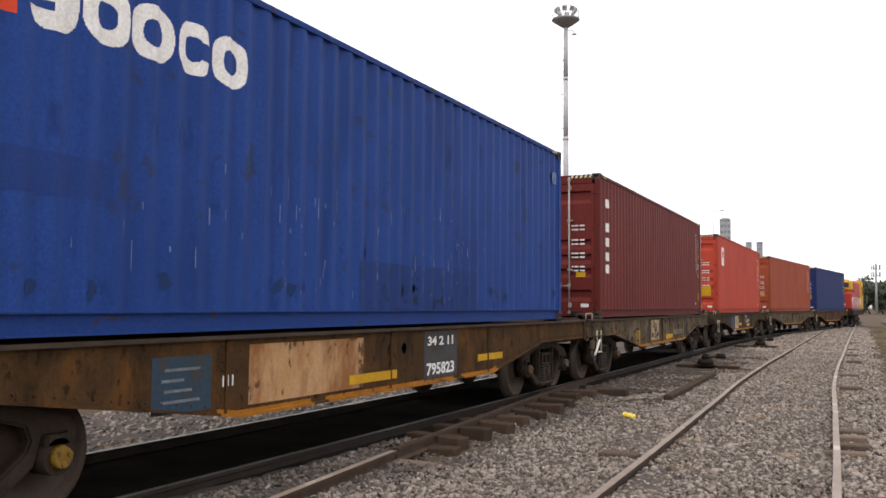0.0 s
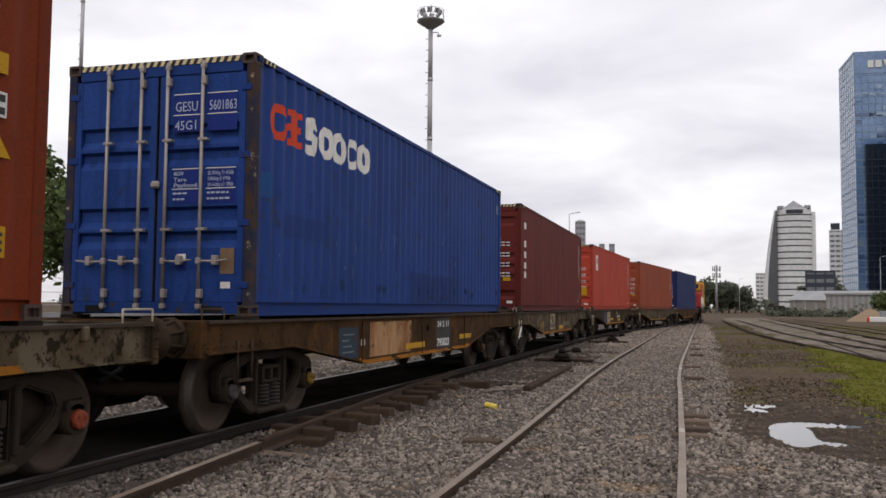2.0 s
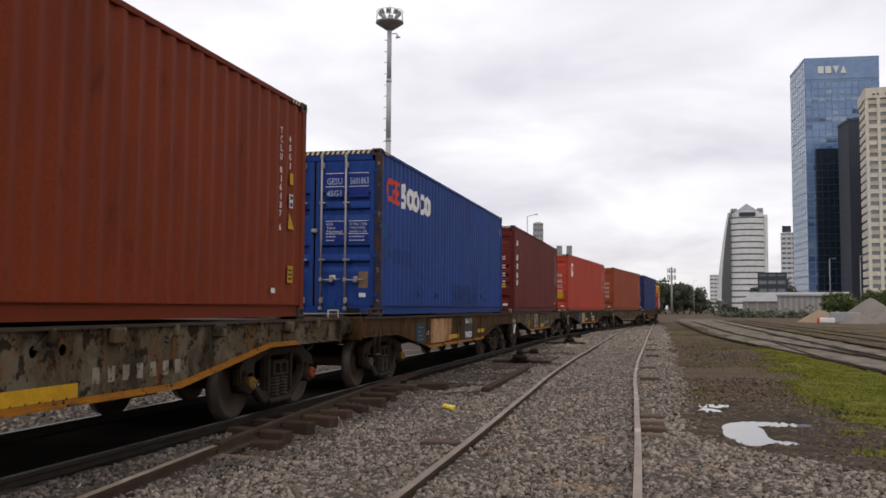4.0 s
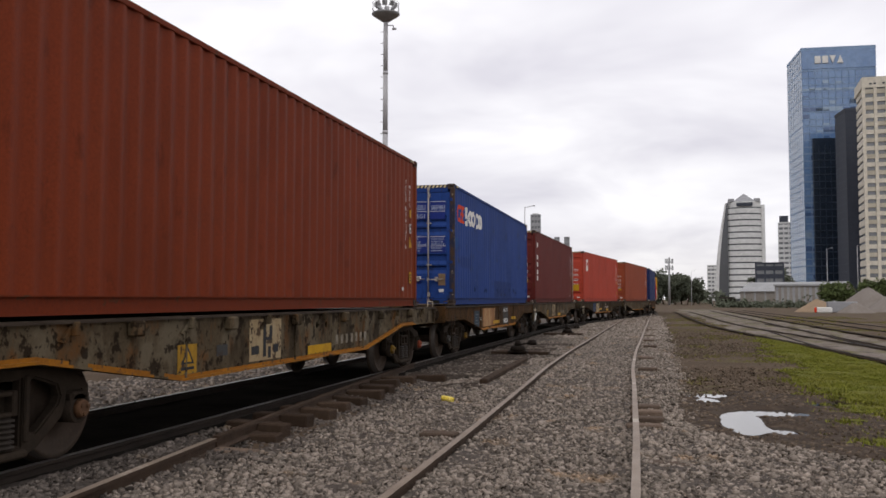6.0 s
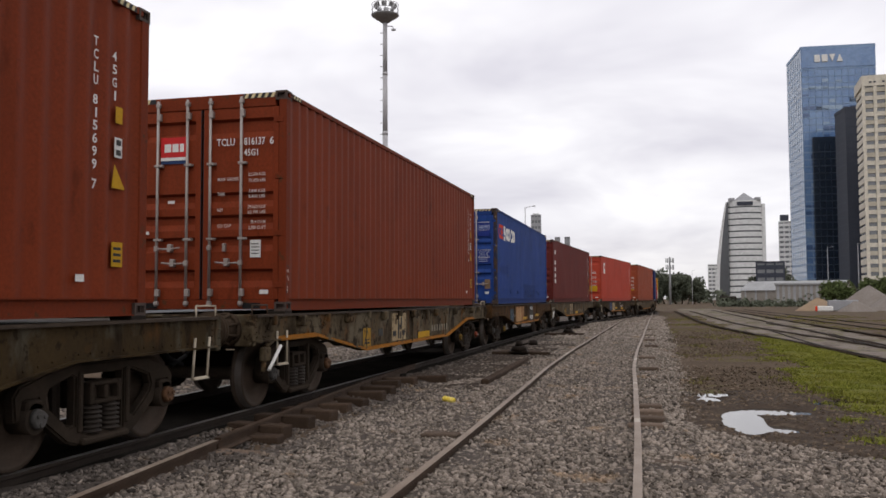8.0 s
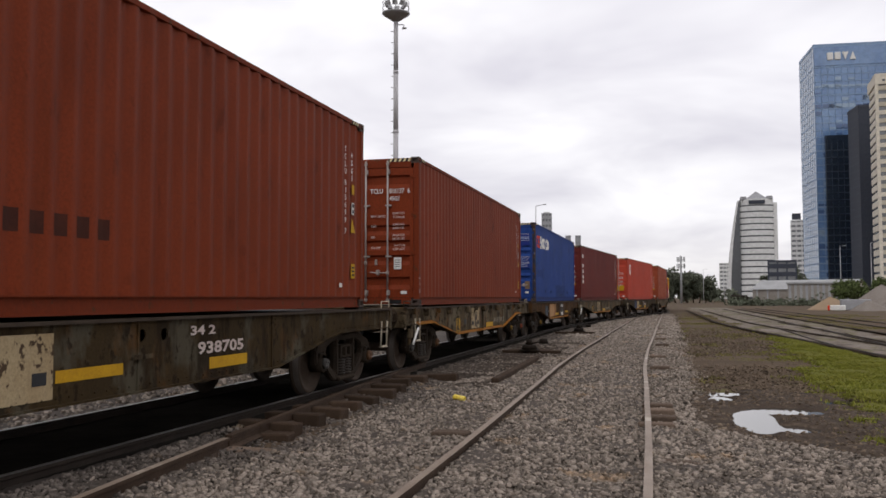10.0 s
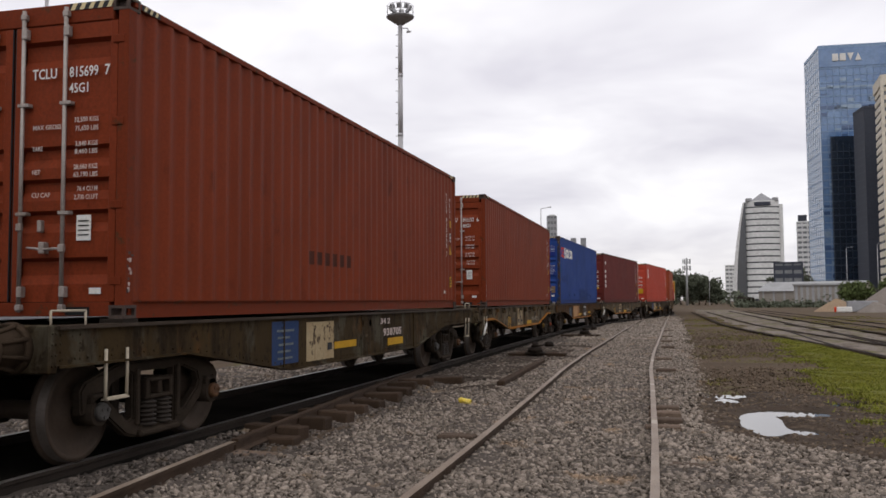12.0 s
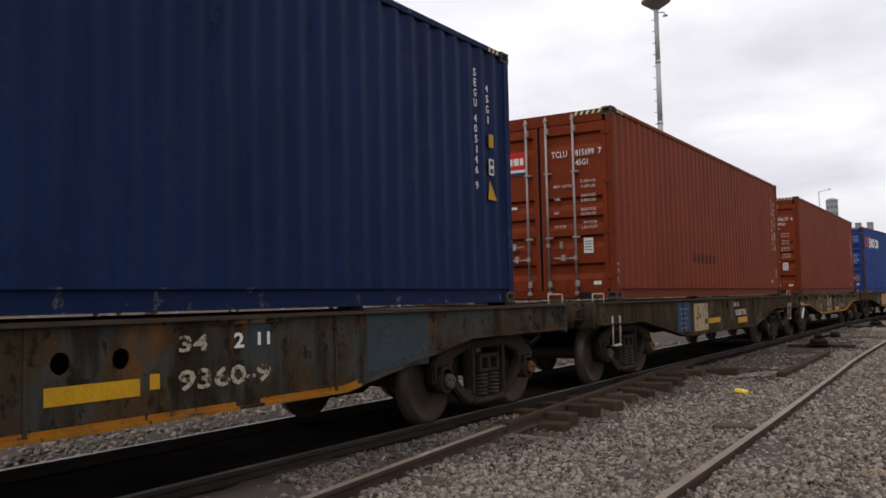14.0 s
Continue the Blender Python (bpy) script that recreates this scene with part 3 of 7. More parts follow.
GAUGE = 1.676
M_POLISHED = material("polished_rail_head", (0.20, 0.18, 0.165), (0.13, 0.11, 0.10), 0.42, 0.5, fine=50, coarse=2.5, bump=0.05, spec=0.4)
# dark earth colour with the shadow of the rail groove painted in
M_GROOVE = material("shaded_groove_earth", (0.040, 0.030, 0.022), (0.065, 0.050, 0.036), 0.95, bump=0.6, fine=20, coarse=0.8, spec=0.0)
track = thing("railway_track", "railway line with dark rails under the container train", "railway track", "railway lines", "structure")
rail("rail", track, [(on_line(s * 1.0)[0] + 0.87 * math.cos(heading(s)), on_line(s * 1.0)[1]) for s in range(-66, 150)], RAIL_TOP, M_RAIL_DARK, head=M_POLISHED)
rail("rail", track, [(on_line(s * 1.0)[0] - 0.87 * math.cos(heading(s)), on_line(s * 1.0)[1]) for s in range(-66, 150)], RAIL_TOP, M_RAIL_DARK, head=M_POLISHED)
near_track = thing("railway_track", "rusty railway line half buried in ballast", "railway track", "railway lines", "structure")
rail("rail", near_track, beside(near_x, -GAUGE / 2 - 0.03, -8, 88, 0.8), 0.115)
rail("rail", near_track, beside(near_x, GAUGE / 2 + 0.03, -8, 88, 0.8), 0.115)
spur_track = thing("railway_track", "spare rusty rail with loose timbers, joining the train's line", "railway track", "railway lines", "structure")
rail("rail", spur_track, [(spur_x(y * 0.5), y * 0.5) for y in range(-10, 17)], 0.135)
rail("rail", spur_track, [(spur_x(8.06 + y * 0.5), 8.06 + y * 0.5) for y in range(0, 21)], 0.15, head=M_RAIL)
for fx, a, b, lab in ((side_x, 4, 110, "sunken siding with dark rails in pale gravel"), (outer_x, 14, 120, "sunken siding with dark rails in pale gravel")):
    t = thing("railway_track", lab, "railway track", "railway lines", "structure")
    for off in (-0.87, 0.87):
        rail("rail", t, beside(fx, off, a, b, 1.5), 0.03, M_RAIL_DARK, head=M_RAIL_DARK)
        # flat dark strip in place of the groove's weeds and shadow
        bm = bmesh.new()
        edge = [[bm.verts.new((px + w_ * (1 + 0.5 * wob(px, py, 0.7, 90 + w_)), py, 0.012 + 0.02 * wob(px, py, 1.1, 22.0))) for w_ in (-0.17, 0.17)] for px, py in beside(fx, off, a, b, 0.75)]
        for u, v_ in zip(edge, edge[1:]):
            bm.faces.new((u[0], u[1], v_[1], v_[0]))
        part("grimy_bed", bm, M_GROOVE, t, "dark strip painting the shaded, weedy groove along the rail")
cross = thing("railway_track", "switch rails between the sidings", "railway track", "railway lines", "structure")
for off in (-0.85, 0.85):
    rail("rail", cross, [(side_x(26 + 2 * i) + off + (outer_x(26) - side_x(26)) * smooth01(0, 12, i), 26 + 2.0 * i) for i in range(16)], 0.02, M_RAIL_DARK, head=M_RAIL_DARK)
farther = thing("railway_track", "distant siding in the grass", "railway track", "railway lines", "structure")
for off in (-0.87, 0.87):
    rail("rail", farther, [(11.6 - 0.02 * y + off, 30 + 2.0 * y) for y in range(0, 50)], 0.0, M_RAIL_DARK, head=M_RAIL_DARK)

bm = bm_box(-0.36, 0.36, -0.12, 0.12, -0.16, 0.045, bevel=0.015)
first = part("sleeper", bm, M_TIMBER, spur_track)
first.matrix_basis = pose(-4.36, 8.95, 0.0, 0, 0, 3)
rng = random.Random(8)
for i in range(10):
    y = 9.3 + 0.76 * i
    end = -3.98 - 0.035 * i + rng.uniform(-0.12, 0.12) + (0.35 if i == 9 else 0)
    share("sleeper", first.data, spur_track, pose(end - 0.36, y, rng.uniform(0.035, 0.075), rng.uniform(-3, 3), rng.uniform(-3, 3), rng.uniform(-7, 4)))
for x, y, z, rz in ((-4.05, 8.05, -0.01, 12), (-3.6, 5.75, 0.0, 8)):
    ob = share("sleeper", first.data.copy(), spur_track, pose(x, y, z, 0, 4, rz))
    ob.data.materials[0] = M_OLDTIMBER
    ob.matrix_basis = ob.matrix_basis @ Matrix.Diagonal((0.6, 1.0, 0.8, 1))

bm = bm_box(-0.2, 0.2, -0.11, 0.11, -0.14, 0.03, bevel=0.015)
first = part("sleeper", bm, M_OLDTIMBER, near_track)
first.matrix_basis = pose(-0.13, 11.1, 0.05, 0, 0, -3)
for x, y, z, rz in ((-0.15, 11.72, 0.055, 2), (-0.17, 12.4, 0.045, 2), (-0.2, 18.9, 0.06, -1), (-0.22, 28.0, 0.06, 0), (-0.3, 36.0, 0.06, 0), (-0.28, 22.6, 0.04, 0), (-2.32, 9.42, 0.03, -4), (0.12, 8.35, 0.0, -8), (-0.16, 10.6, 0.03, 6), (-0.3, 32.0, 0.06, 0), (-0.3, 43.0, 0.06, 0)):
    share("sleeper", first.data, near_track, pose(x, y, z, 0, 0, rz))

# loose timbers by the switch, and the switch stands
bm = bm_box(-0.07, 0.07, -2.9, 2.9, -0.05, 0.07, bevel=0.02)
tagged(part("timber_beam", bm, M_TIMBER), "long dark weathered timber lying on the ballast", "timber").matrix_basis = pose(-3.02, 18.1, 0.05, 0, 0, 1.2)
for x0, x1, y in ((-4.35, -2.8, 23.5), (-4.55, -2.95, 36.5), (-4.2, -3.1, 23.95)):
    bm = bm_box(x0, x1, y - 0.13, y + 0.13, -0.06, 0.11, bevel=0.015)
    tagged(part("timber_beam", bm, M_TIMBER), "dark switch timber reaching out from the rails", "timber", "switch timbers")


def switch_stand(x, y):
    st = thing("switch_stand", "black iron switch stand with a weighted lever on a timber", "switch stand", "switch stands", m=pose(x, y, 0.10) @ Matrix.Diagonal((1.15, 1.15, 0.78, 1)))
    part("base", bm_box(-0.22, 0.22, -0.16, 0.16, 0, 0.06, bevel=0.01), M_STEEL_DARK, st)
    bm = bmesh.new()
    tube(bm, (0, 0, 0.05), (0, 0, 0.22), 0.19, 0.15, 14)
    tube(bm, (0, 0, 0.21), (0, 0, 0.40), 0.09, 0.06, 14)
    part("body", bm, M_STEEL_DARK, st)
    bm = bmesh.new()
    tube(bm, (0, -0.05, 0.25), (0.42, -0.05, 0.36), 0.025)
    part("lever", bm, M_STEEL_DARK, st)
    bm = bmesh.new()
    tube(bm, (0.34, -0.05, 0.26), (0.34, -0.05, 0.42), 0.11, 0.09, 14)
    part("weight", bm, M_STEEL_DARK, st)


switch_stand(-3.60, 23.3)
switch_stand(-3.6, 36.6)

# a crushed yellow can or wrapper on the stones
bm = bmesh.new()
for i in range(6):
    tube(bm, (-0.13 + 0.045 * i, 0, 0.05 + 0.012 * (i % 2)), (-0.09 + 0.045 * i, 0.01, 0.05 + 0.012 * ((i + 1) % 2)), 0.05 + 0.012 * (i % 2), 0.05 + 0.012 * ((i + 1) % 2), 7)
crushed = tagged(part("plastic_bottle", bm, material("yellow_plastic", (0.75, 0.55, 0.04), (0.8, 0.7, 0.3), 0.4, fine=50, coarse=9, bump=0.2)), "crushed yellow plastic bottle lying on the ballast", "litter")
crushed.matrix_basis = pose(-2.95, 12.45, 0.03, 8, 4, -32) @ Matrix.Diagonal((0.8, 0.8, 0.7, 1))


# ---- containers ----
LEN, HALF, HIGH = 12.192, 1.219, 2.896


def corrugated(bm, x_out, depth, y0, y1, z0, z1, pitch=0.278):
    """A side sheet with upright corrugations; x_out is its outer face, depth goes inwards."""
    ys, y = [], y0
    while y < y1 - 1e-6:
        for dy, d in ((0, 0), (0.072, 0), (0.140, 1), (0.210, 1)):
            if y + dy < y1:
                ys.append((y + dy, d))
        y += pitch
    ys.append((y1, 0))
    lo = [bm.verts.new((x_out - depth * d, y, z0)) for y, d in ys]
    hi = [bm.verts.new((x_out - depth * d, y, z1)) for y, d in ys]
    for i in range(len(ys) - 1):
        bm.faces.new((lo[i], lo[i + 1], hi[i + 1], hi[i]))
    return bm


def casting(bm, cx, cy, cz, sx, sy):
    """A corner casting with its slots; sx, sy point outwards."""
    dx, dy, dz = 0.081, 0.089, 0.059
    r = bmesh.ops.create_cube(bm, size=1.0)
    bmesh.ops.transform(bm, matrix=Matrix.Translation((cx, cy, cz)) @ Matrix.Diagonal((2 * dx, 2 * dy, 2 * dz, 1)), verts=r["verts"])
    for f in list({f for v in r["verts"] for f in v.link_faces}):
        if f.normal.x * sx > 0.9 or f.normal.y * sy > 0.9:
            inner = bmesh.ops.inset_region(bm, faces=[f], thickness=0.038, depth=0.0)
            bmesh.ops.inset_region(bm, faces=[f], thickness=0.004, depth=-0.05)


def text_side(y, z, x=HALF + 0.004):
    return Matrix.Translation((x, y, z)) @ pose(0, 0, 0, 90, 0, 90)


def text_door(x, z, y=-0.014):
    return Matrix.Translation((x, y, z)) @ pose(0, 0, 0, 90, 0, 0)


def patch(name, mat, parent, y0, y1, z0, z1, x, label=""):
    return part(name, bm_box(x, x + 0.003, y0, y1, z0, z1), mat, parent, label)


def door_patch(name, mat, parent, x0, x1, z0, z1, label="", y=-0.010):
    return part(name, bm_box(x0, x1, y - 0.003, y, z0, z1), mat, parent, label)


def blurred_lines(parent, mat, rows, y=-0.012):
    """Small print too worn to read: plain bars."""
    for x0, x1, z, h in rows:
        door_patch("print_bar", mat, parent, x0, x1, z, z + h, y=y)


def container(label, colour, worn, bands, number=None, code="45G1", stripes="ends", group="containers on the train", marks=None, streak=RUST, streak_amount=0.12, spots=None, level=0.66, frame_colour=None, frame_wear=RUST, handles=((1, 0.83), (-1, 0.63), (0, 0.83), (-1, 0.63))):
    c = thing("shipping_container", label, "container", group)
    paint = material("container_paint", tuple(v * 1.08 for v in colour), tuple(v * 1.08 for v in worn), 0.5, blots=((tuple(v * 0.6 for v in colour), 1.4, (1, 1, 0.3), 0.50, 0.70, 0.5), (tuple(v * 0.4 for v in colour), 4.0, (1, 1, 0.45), 0.60, 0.70, 0.55)), fine=35, coarse=1.1, bump=0.12, streak=streak, streak_amount=streak_amount, spots=spots, spot_level=level, spot_scale=3.0, spec=0.06)
    frame_paint = material("container_frame_paint", frame_colour or tuple(v * 0.85 for v in colour), worn, 0.6, fine=35, coarse=2, bump=0.2, spots=frame_wear, spot_level=0.60, spot_scale=5.0, spec=0.06)
    for s in (1, -1):
        bm = corrugated(bmesh.new(), s * (HALF - 0.012), s * 0.032, 0.12, LEN - 0.12, 0.15, HIGH - 0.06)
        part("side_panel", bm, paint, c, smooth=True)
        bm = bmesh.new()
        box(bm, min(s * (HALF - 0.062), s * (HALF - 0.004)), max(s * (HALF - 0.062), s * (HALF - 0.004)), 0.10, LEN - 0.10, HIGH - 0.075, HIGH - 0.01, bevel=0.006)
        part("top_rail", bm, frame_paint, c)
        rail_bm = bm_box(*sorted((s * (HALF - 0.075), s * (HALF - 0.034))), 0.10, LEN - 0.10, 0.012, 0.150)
        bottom = part("bottom_rail", rail_bm, frame_paint, c)
        part("ledge", bm_box(*sorted((s * (HALF - 0.07), s * (HALF + 0.003))), 0.10, LEN - 0.10, 0.150, 0.164), frame_paint, bottom)
        part("foot_flange", bm_box(*sorted((s * (HALF - 0.10), s * (HALF - 0.012))), 0.10, LEN - 0.10, 0.002, 0.012), frame_paint, bottom)
        for y, sy in ((0, -1), (LEN, 1)):
            a, b = (y, y + 0.13) if sy < 0 else (y - 0.13, y)
            x0, x1 = sorted((s * (HALF - 0.11), s * (HALF - 0.002)))
            part("corner_post", bm_box(x0, x1, a + (0.004 if sy < 0 else 0), b - (0.004 if sy > 0 else 0), 0.11, HIGH - 0.11, bevel=0.008), M_POST_WORN if (frame_wear is not RUST and sy < 0) else frame_paint, c)
            for z in (0.059, HIGH - 0.059):
                bm = bmesh.new()
                casting(bm, s * (HALF - 0.081), y - sy * 0.089, z, s, sy)
                part("corner_casting", bm, M_CASTING, c)
    # roof sheet with cross corrugations, floor, far end
    bm = bmesh.new()
    n = 58
    rows = []
    for i in range(2 * n):
        y, z = 0.15 + (LEN - 0.3) * i / (2 * n - 1), HIGH - 0.02 - (0.02 if (i // 2) % 2 else 0)
        rows.append([bm.verts.new((-HALF + 0.05, y, z)), bm.verts.new((HALF - 0.05, y, z))])
    for a, b in zip(rows, rows[1:]):
        bm.faces.new((a[0], a[1], b[1], b[0]))
    part("roof", bm, paint, c)
    part("floor", bm_box(-HALF + 0.05, HALF - 0.05, 0.1, LEN - 0.1, 0.10, 0.15), M_STEEL_DARK, c)
    bm = bmesh.new()
    rows = []
    for i in range(33):
        x, y = -HALF + 0.1 + (2 * HALF - 0.2) * i / 32, LEN - 0.02 - (0.03 if (i // 2) % 2 else 0)
        rows.append([bm.verts.new((x, y, 0.12)), bm.verts.new((x, y, HIGH - 0.1))])
    for a, b in zip(rows, rows[1:]):
        bm.faces.new((a[0], b[0], b[1], a[1]))
    part("end_wall", bm, paint, c)
    part("header", bm_box(-HALF + 0.16, HALF - 0.16, 0.006, 0.10, HIGH - 0.20, HIGH - 0.015, bevel=0.008), frame_paint, c)
    part("sill", bm_box(-HALF + 0.16, HALF - 0.16, 0.004, 0.10, 0.02, 0.145, bevel=0.006), frame_paint, c)
    for x0, x1 in ((-0.92, -0.58), (0.58, 0.92)):
        part("forklift_gap", bm_box(x0 + 0.03, x1 - 0.06, -0.0005, 0.02, 0.03, 0.105), M_BLACK, c)
    # hazard stripes along the header
    spans = ((-HALF + 0.17, -HALF + 0.52), (HALF - 0.62, HALF - 0.17)) if stripes == "ends" else ((-HALF + 0.17, HALF - 0.17),)
    for a, b in spans:
        door_patch("hazard_band", M_GASKET, c, a, b, HIGH - 0.085, HIGH - 0.02, y=0.004)
        k = a + 0.01
        while k < b - 0.06:
            bm = bmesh.new()
            vs = [bm.verts.new(p) for p in ((k, -0.001, HIGH - 0.083), (k + 0.045, -0.001, HIGH - 0.083), (k + 0.075, -0.001, HIGH - 0.022), (k + 0.03, -0.001, HIGH - 0.022))]
            bm.faces.new(vs)
            part("hazard_stripe", bm, M_STRIPE, c)
            k += 0.095
    for y in (0.20, LEN - 0.52):
        patch("hazard_band", M_GASKET, c, y, y + 0.3, HIGH - 0.073, HIGH - 0.02, HALF - 0.0035)
        for i in range(3):
            bm = bmesh.new()
            q = y + 0.03 + 0.09 * i
            vs = [bm.verts.new(p) for p in ((HALF + 0.0008, q, HIGH - 0.07), (HALF + 0.0008, q + 0.04, HIGH - 0.07), (HALF + 0.0008, q + 0.065, HIGH - 0.022), (HALF + 0.0008, q + 0.025, HIGH - 0.022))]
            bm.faces.new(vs)
            part("hazard_stripe", bm, M_STRIPE, c)
    # the two door leaves
    doors, rod_count = [], 0
    for s in (-1, 1):
        x0, x1 = (-HALF + 0.115, -0.022) if s < 0 else (0.022, HALF - 0.115)
        prof = [(0.15, 0.0)]
        for z, h in bands:
            prof += [(z - h / 2, 0.0), (z - h / 2 + 0.085, 0.05), (z + h / 2 - 0.03, 0.05), (z + h / 2, 0.0)]
        prof.append((HIGH - 0.205, 0.0))
        bm = bmesh.new()
        wide = 0.075
        cols = [x0 + wide, x1 - wide]
        rows = [[bm.verts.new((x, 0.018 + d, z)) for x in cols] for z, d in prof]
        for a, b in zip(rows, rows[1:]):
            bm.faces.new((a[0], a[1], b[1], b[0]))
        # rims at both sides, and cheeks that close the recesses
        box(bm, x0, x0 + wide, 0.010, 0.055, 0.15, HIGH - 0.205, bevel=0.004)
        box(bm, x1 - wide, x1, 0.010, 0.055, 0.15, HIGH - 0.205, bevel=0.004)
        door = part("door", bm, paint, c)
        doors.append(door)
        gx = x1 if s < 0 else x0
        part("gasket", bm_box(gx - 0.007, gx + 0.007, 0.014, 0.03, 0.15, HIGH - 0.205), M_GASKET, door)
        hinge_x = -HALF + 0.10 if s < 0 else HALF - 0.10
        for z in (0.32, 1.0, 1.75, 2.5):
            part("hinge", bm_box(hinge_x - 0.06, hinge_x + 0.06, -0.006, 0.02, z - 0.02, z + 0.05, bevel=0.004), frame_paint, door)
        rods = (-0.64, -0.20) if s < 0 else (0.14, 0.59)
        for x in rods:
            bm = bmesh.new()
            tube(bm, (x, -0.032, 0.06), (x, -0.032, HIGH - 0.06), 0.019, seg=10)
            rod = part("lock_rod", bm, M_ROD, door, "grey galvanised locking rod")
            for z in (0.10, HIGH - 0.12):
                part("cam_lock", bm_box(x - 0.028, x + 0.028, -0.054, 0.004, z - 0.028, z + 0.028, bevel=0.008), M_ROD, door)
            for z in (0.24, HIGH - 0.28):
                part("rod_bracket", bm_box(x - 0.016, x + 0.042, -0.055, 0.010, z - 0.05, z + 0.05, bevel=0.008), M_ROD, door)
            for z in (0.95, 1.95):
                part("rod_guide", bm_box(x - 0.04, x + 0.075, -0.056, 0.012, z - 0.016, z + 0.016, bevel=0.004), M_ROD, door)
            bm = bmesh.new()
            way, hz = handles[rod_count]
            rod_count += 1
            box(bm, x - 0.028, x + 0.028, -0.062, -0.02, hz - 0.035, hz + 0.035, bevel=0.006)
            if way:
                tube(bm, (x + way * 0.02, -0.05, hz), (x + way * 0.20, -0.05, hz - 0.008), 0.011, 0.015, seg=8)
                tube(bm, (x + way * 0.19, -0.05, hz - 0.008), (x + way * 0.36, -0.05, hz + 0.012), 0.015, 0.009, seg=8)
                box(bm, *sorted((x + way * 0.17, x + way * 0.23)), -0.066, 0.012, hz - 0.045, hz + 0.06, bevel=0.008)
            else:
                part("handle_catch", bm_box(x + 0.19, x + 0.23, -0.05, 0.012, hz - 0.05, hz + 0.06, bevel=0.008), M_ROD, door)
            part("door_handle", bm, M_ROD, door)
    if number:
        owner, digits, check = number
        lettering("owner_code", owner, 0.135, M_WHITE, doors[1], text_door(0.225, 2.19), 0.26, bold=0.008)
        lettering("serial_number", digits, 0.135, M_WHITE, doors[1], text_door(0.62, 2.19), 0.30, bold=0.008)
        if check:
            lettering("check_digit", check, 0.135, M_WHITE, doors[1], text_door(0.985, 2.19), 0.055, bold=0.008)
        lettering("size_code", code, 0.125, M_WHITE, doors[1], text_door(0.62, 2.045), 0.20, bold=0.008)
    if marks:
        marks(c, doors)
    return c


M_POST_WORN = material("rust_worn_post", (0.016, 0.022, 0.052), (0.05, 0.035, 0.03), 0.75, fine=35, coarse=2.5, bump=0.3, blots=(((0.06, 0.035, 0.022), 3.5, (1, 1, 0.6), 0.50, 0.58, 0.9),), spots=(0.26, 0.21, 0.15), spot_level=0.62, spot_scale=7)
M_STRIPE = material("hazard_yellow", (0.62, 0.52, 0.30), (0.45, 0.36, 0.2), 0.7, fine=50, coarse=5, bump=0.1)
TAL_BANDS = ((0.43, 0.24), (0.88, 0.20), (1.17, 0.20), (1.47, 0.20), (2.42, 0.26))
SEA_BANDS = ((0.84, 0.19), (1.09, 0.24), (1.76, 0.20), (2.02, 0.24))


def worn_print(parent, mat=None):
    """Weights and measures in rows, too worn to read."""
    mat = mat or M_FADED
    rows = []
    for z, a, b in ((1.68, 0.20, 0.33), (1.40, 0.19, 0.26), (1.13, 0.19, 0.25), (0.86, 0.19, 0.38)):
        rows.append((a + 0.01, b + 0.01, z + 0.09, 0.026))
    for z in (1.74, 1.66, 1.45, 1.37, 1.18, 1.10, 0.91, 0.83):
        for x0, x1 in ((0.66, 0.70), (0.715, 0.80), (0.83, 0.93)):
            rows.append((x0 - 0.03, x1 - 0.03, z + 0.09, 0.03))
    blurred_lines(parent, mat, rows, y=-0.002 + 0.012)


def weight_print(parent):
    """The weights and measures in white letters."""
    for x, z, text, width in ((0.24, 1.72, "MAX GROSS", 0.30), (0.24, 1.525, "TARE", 0.11), (0.24, 1.31, "NET", 0.085), (0.24, 1.10, "CU CAP", 0.20),
                              (0.68, 1.775, "32,500 KGS", 0.25), (0.69, 1.695, "71,650 LBS", 0.24), (0.69, 1.555, "3,840 KGS", 0.235), (0.69, 1.485, "8,460 LBS", 0.235),
                              (0.68, 1.345, "28,660 KGS", 0.25), (0.68, 1.275, "63,190 LBS", 0.25), (0.72, 1.145, "76.4 CU.M", 0.21), (0.69, 1.07, "2,700 CU.FT", 0.25)):
        lettering("weight_lettering", text, 0.062, M_FADED, parent, text_door(x, z), width, bold=0.01)


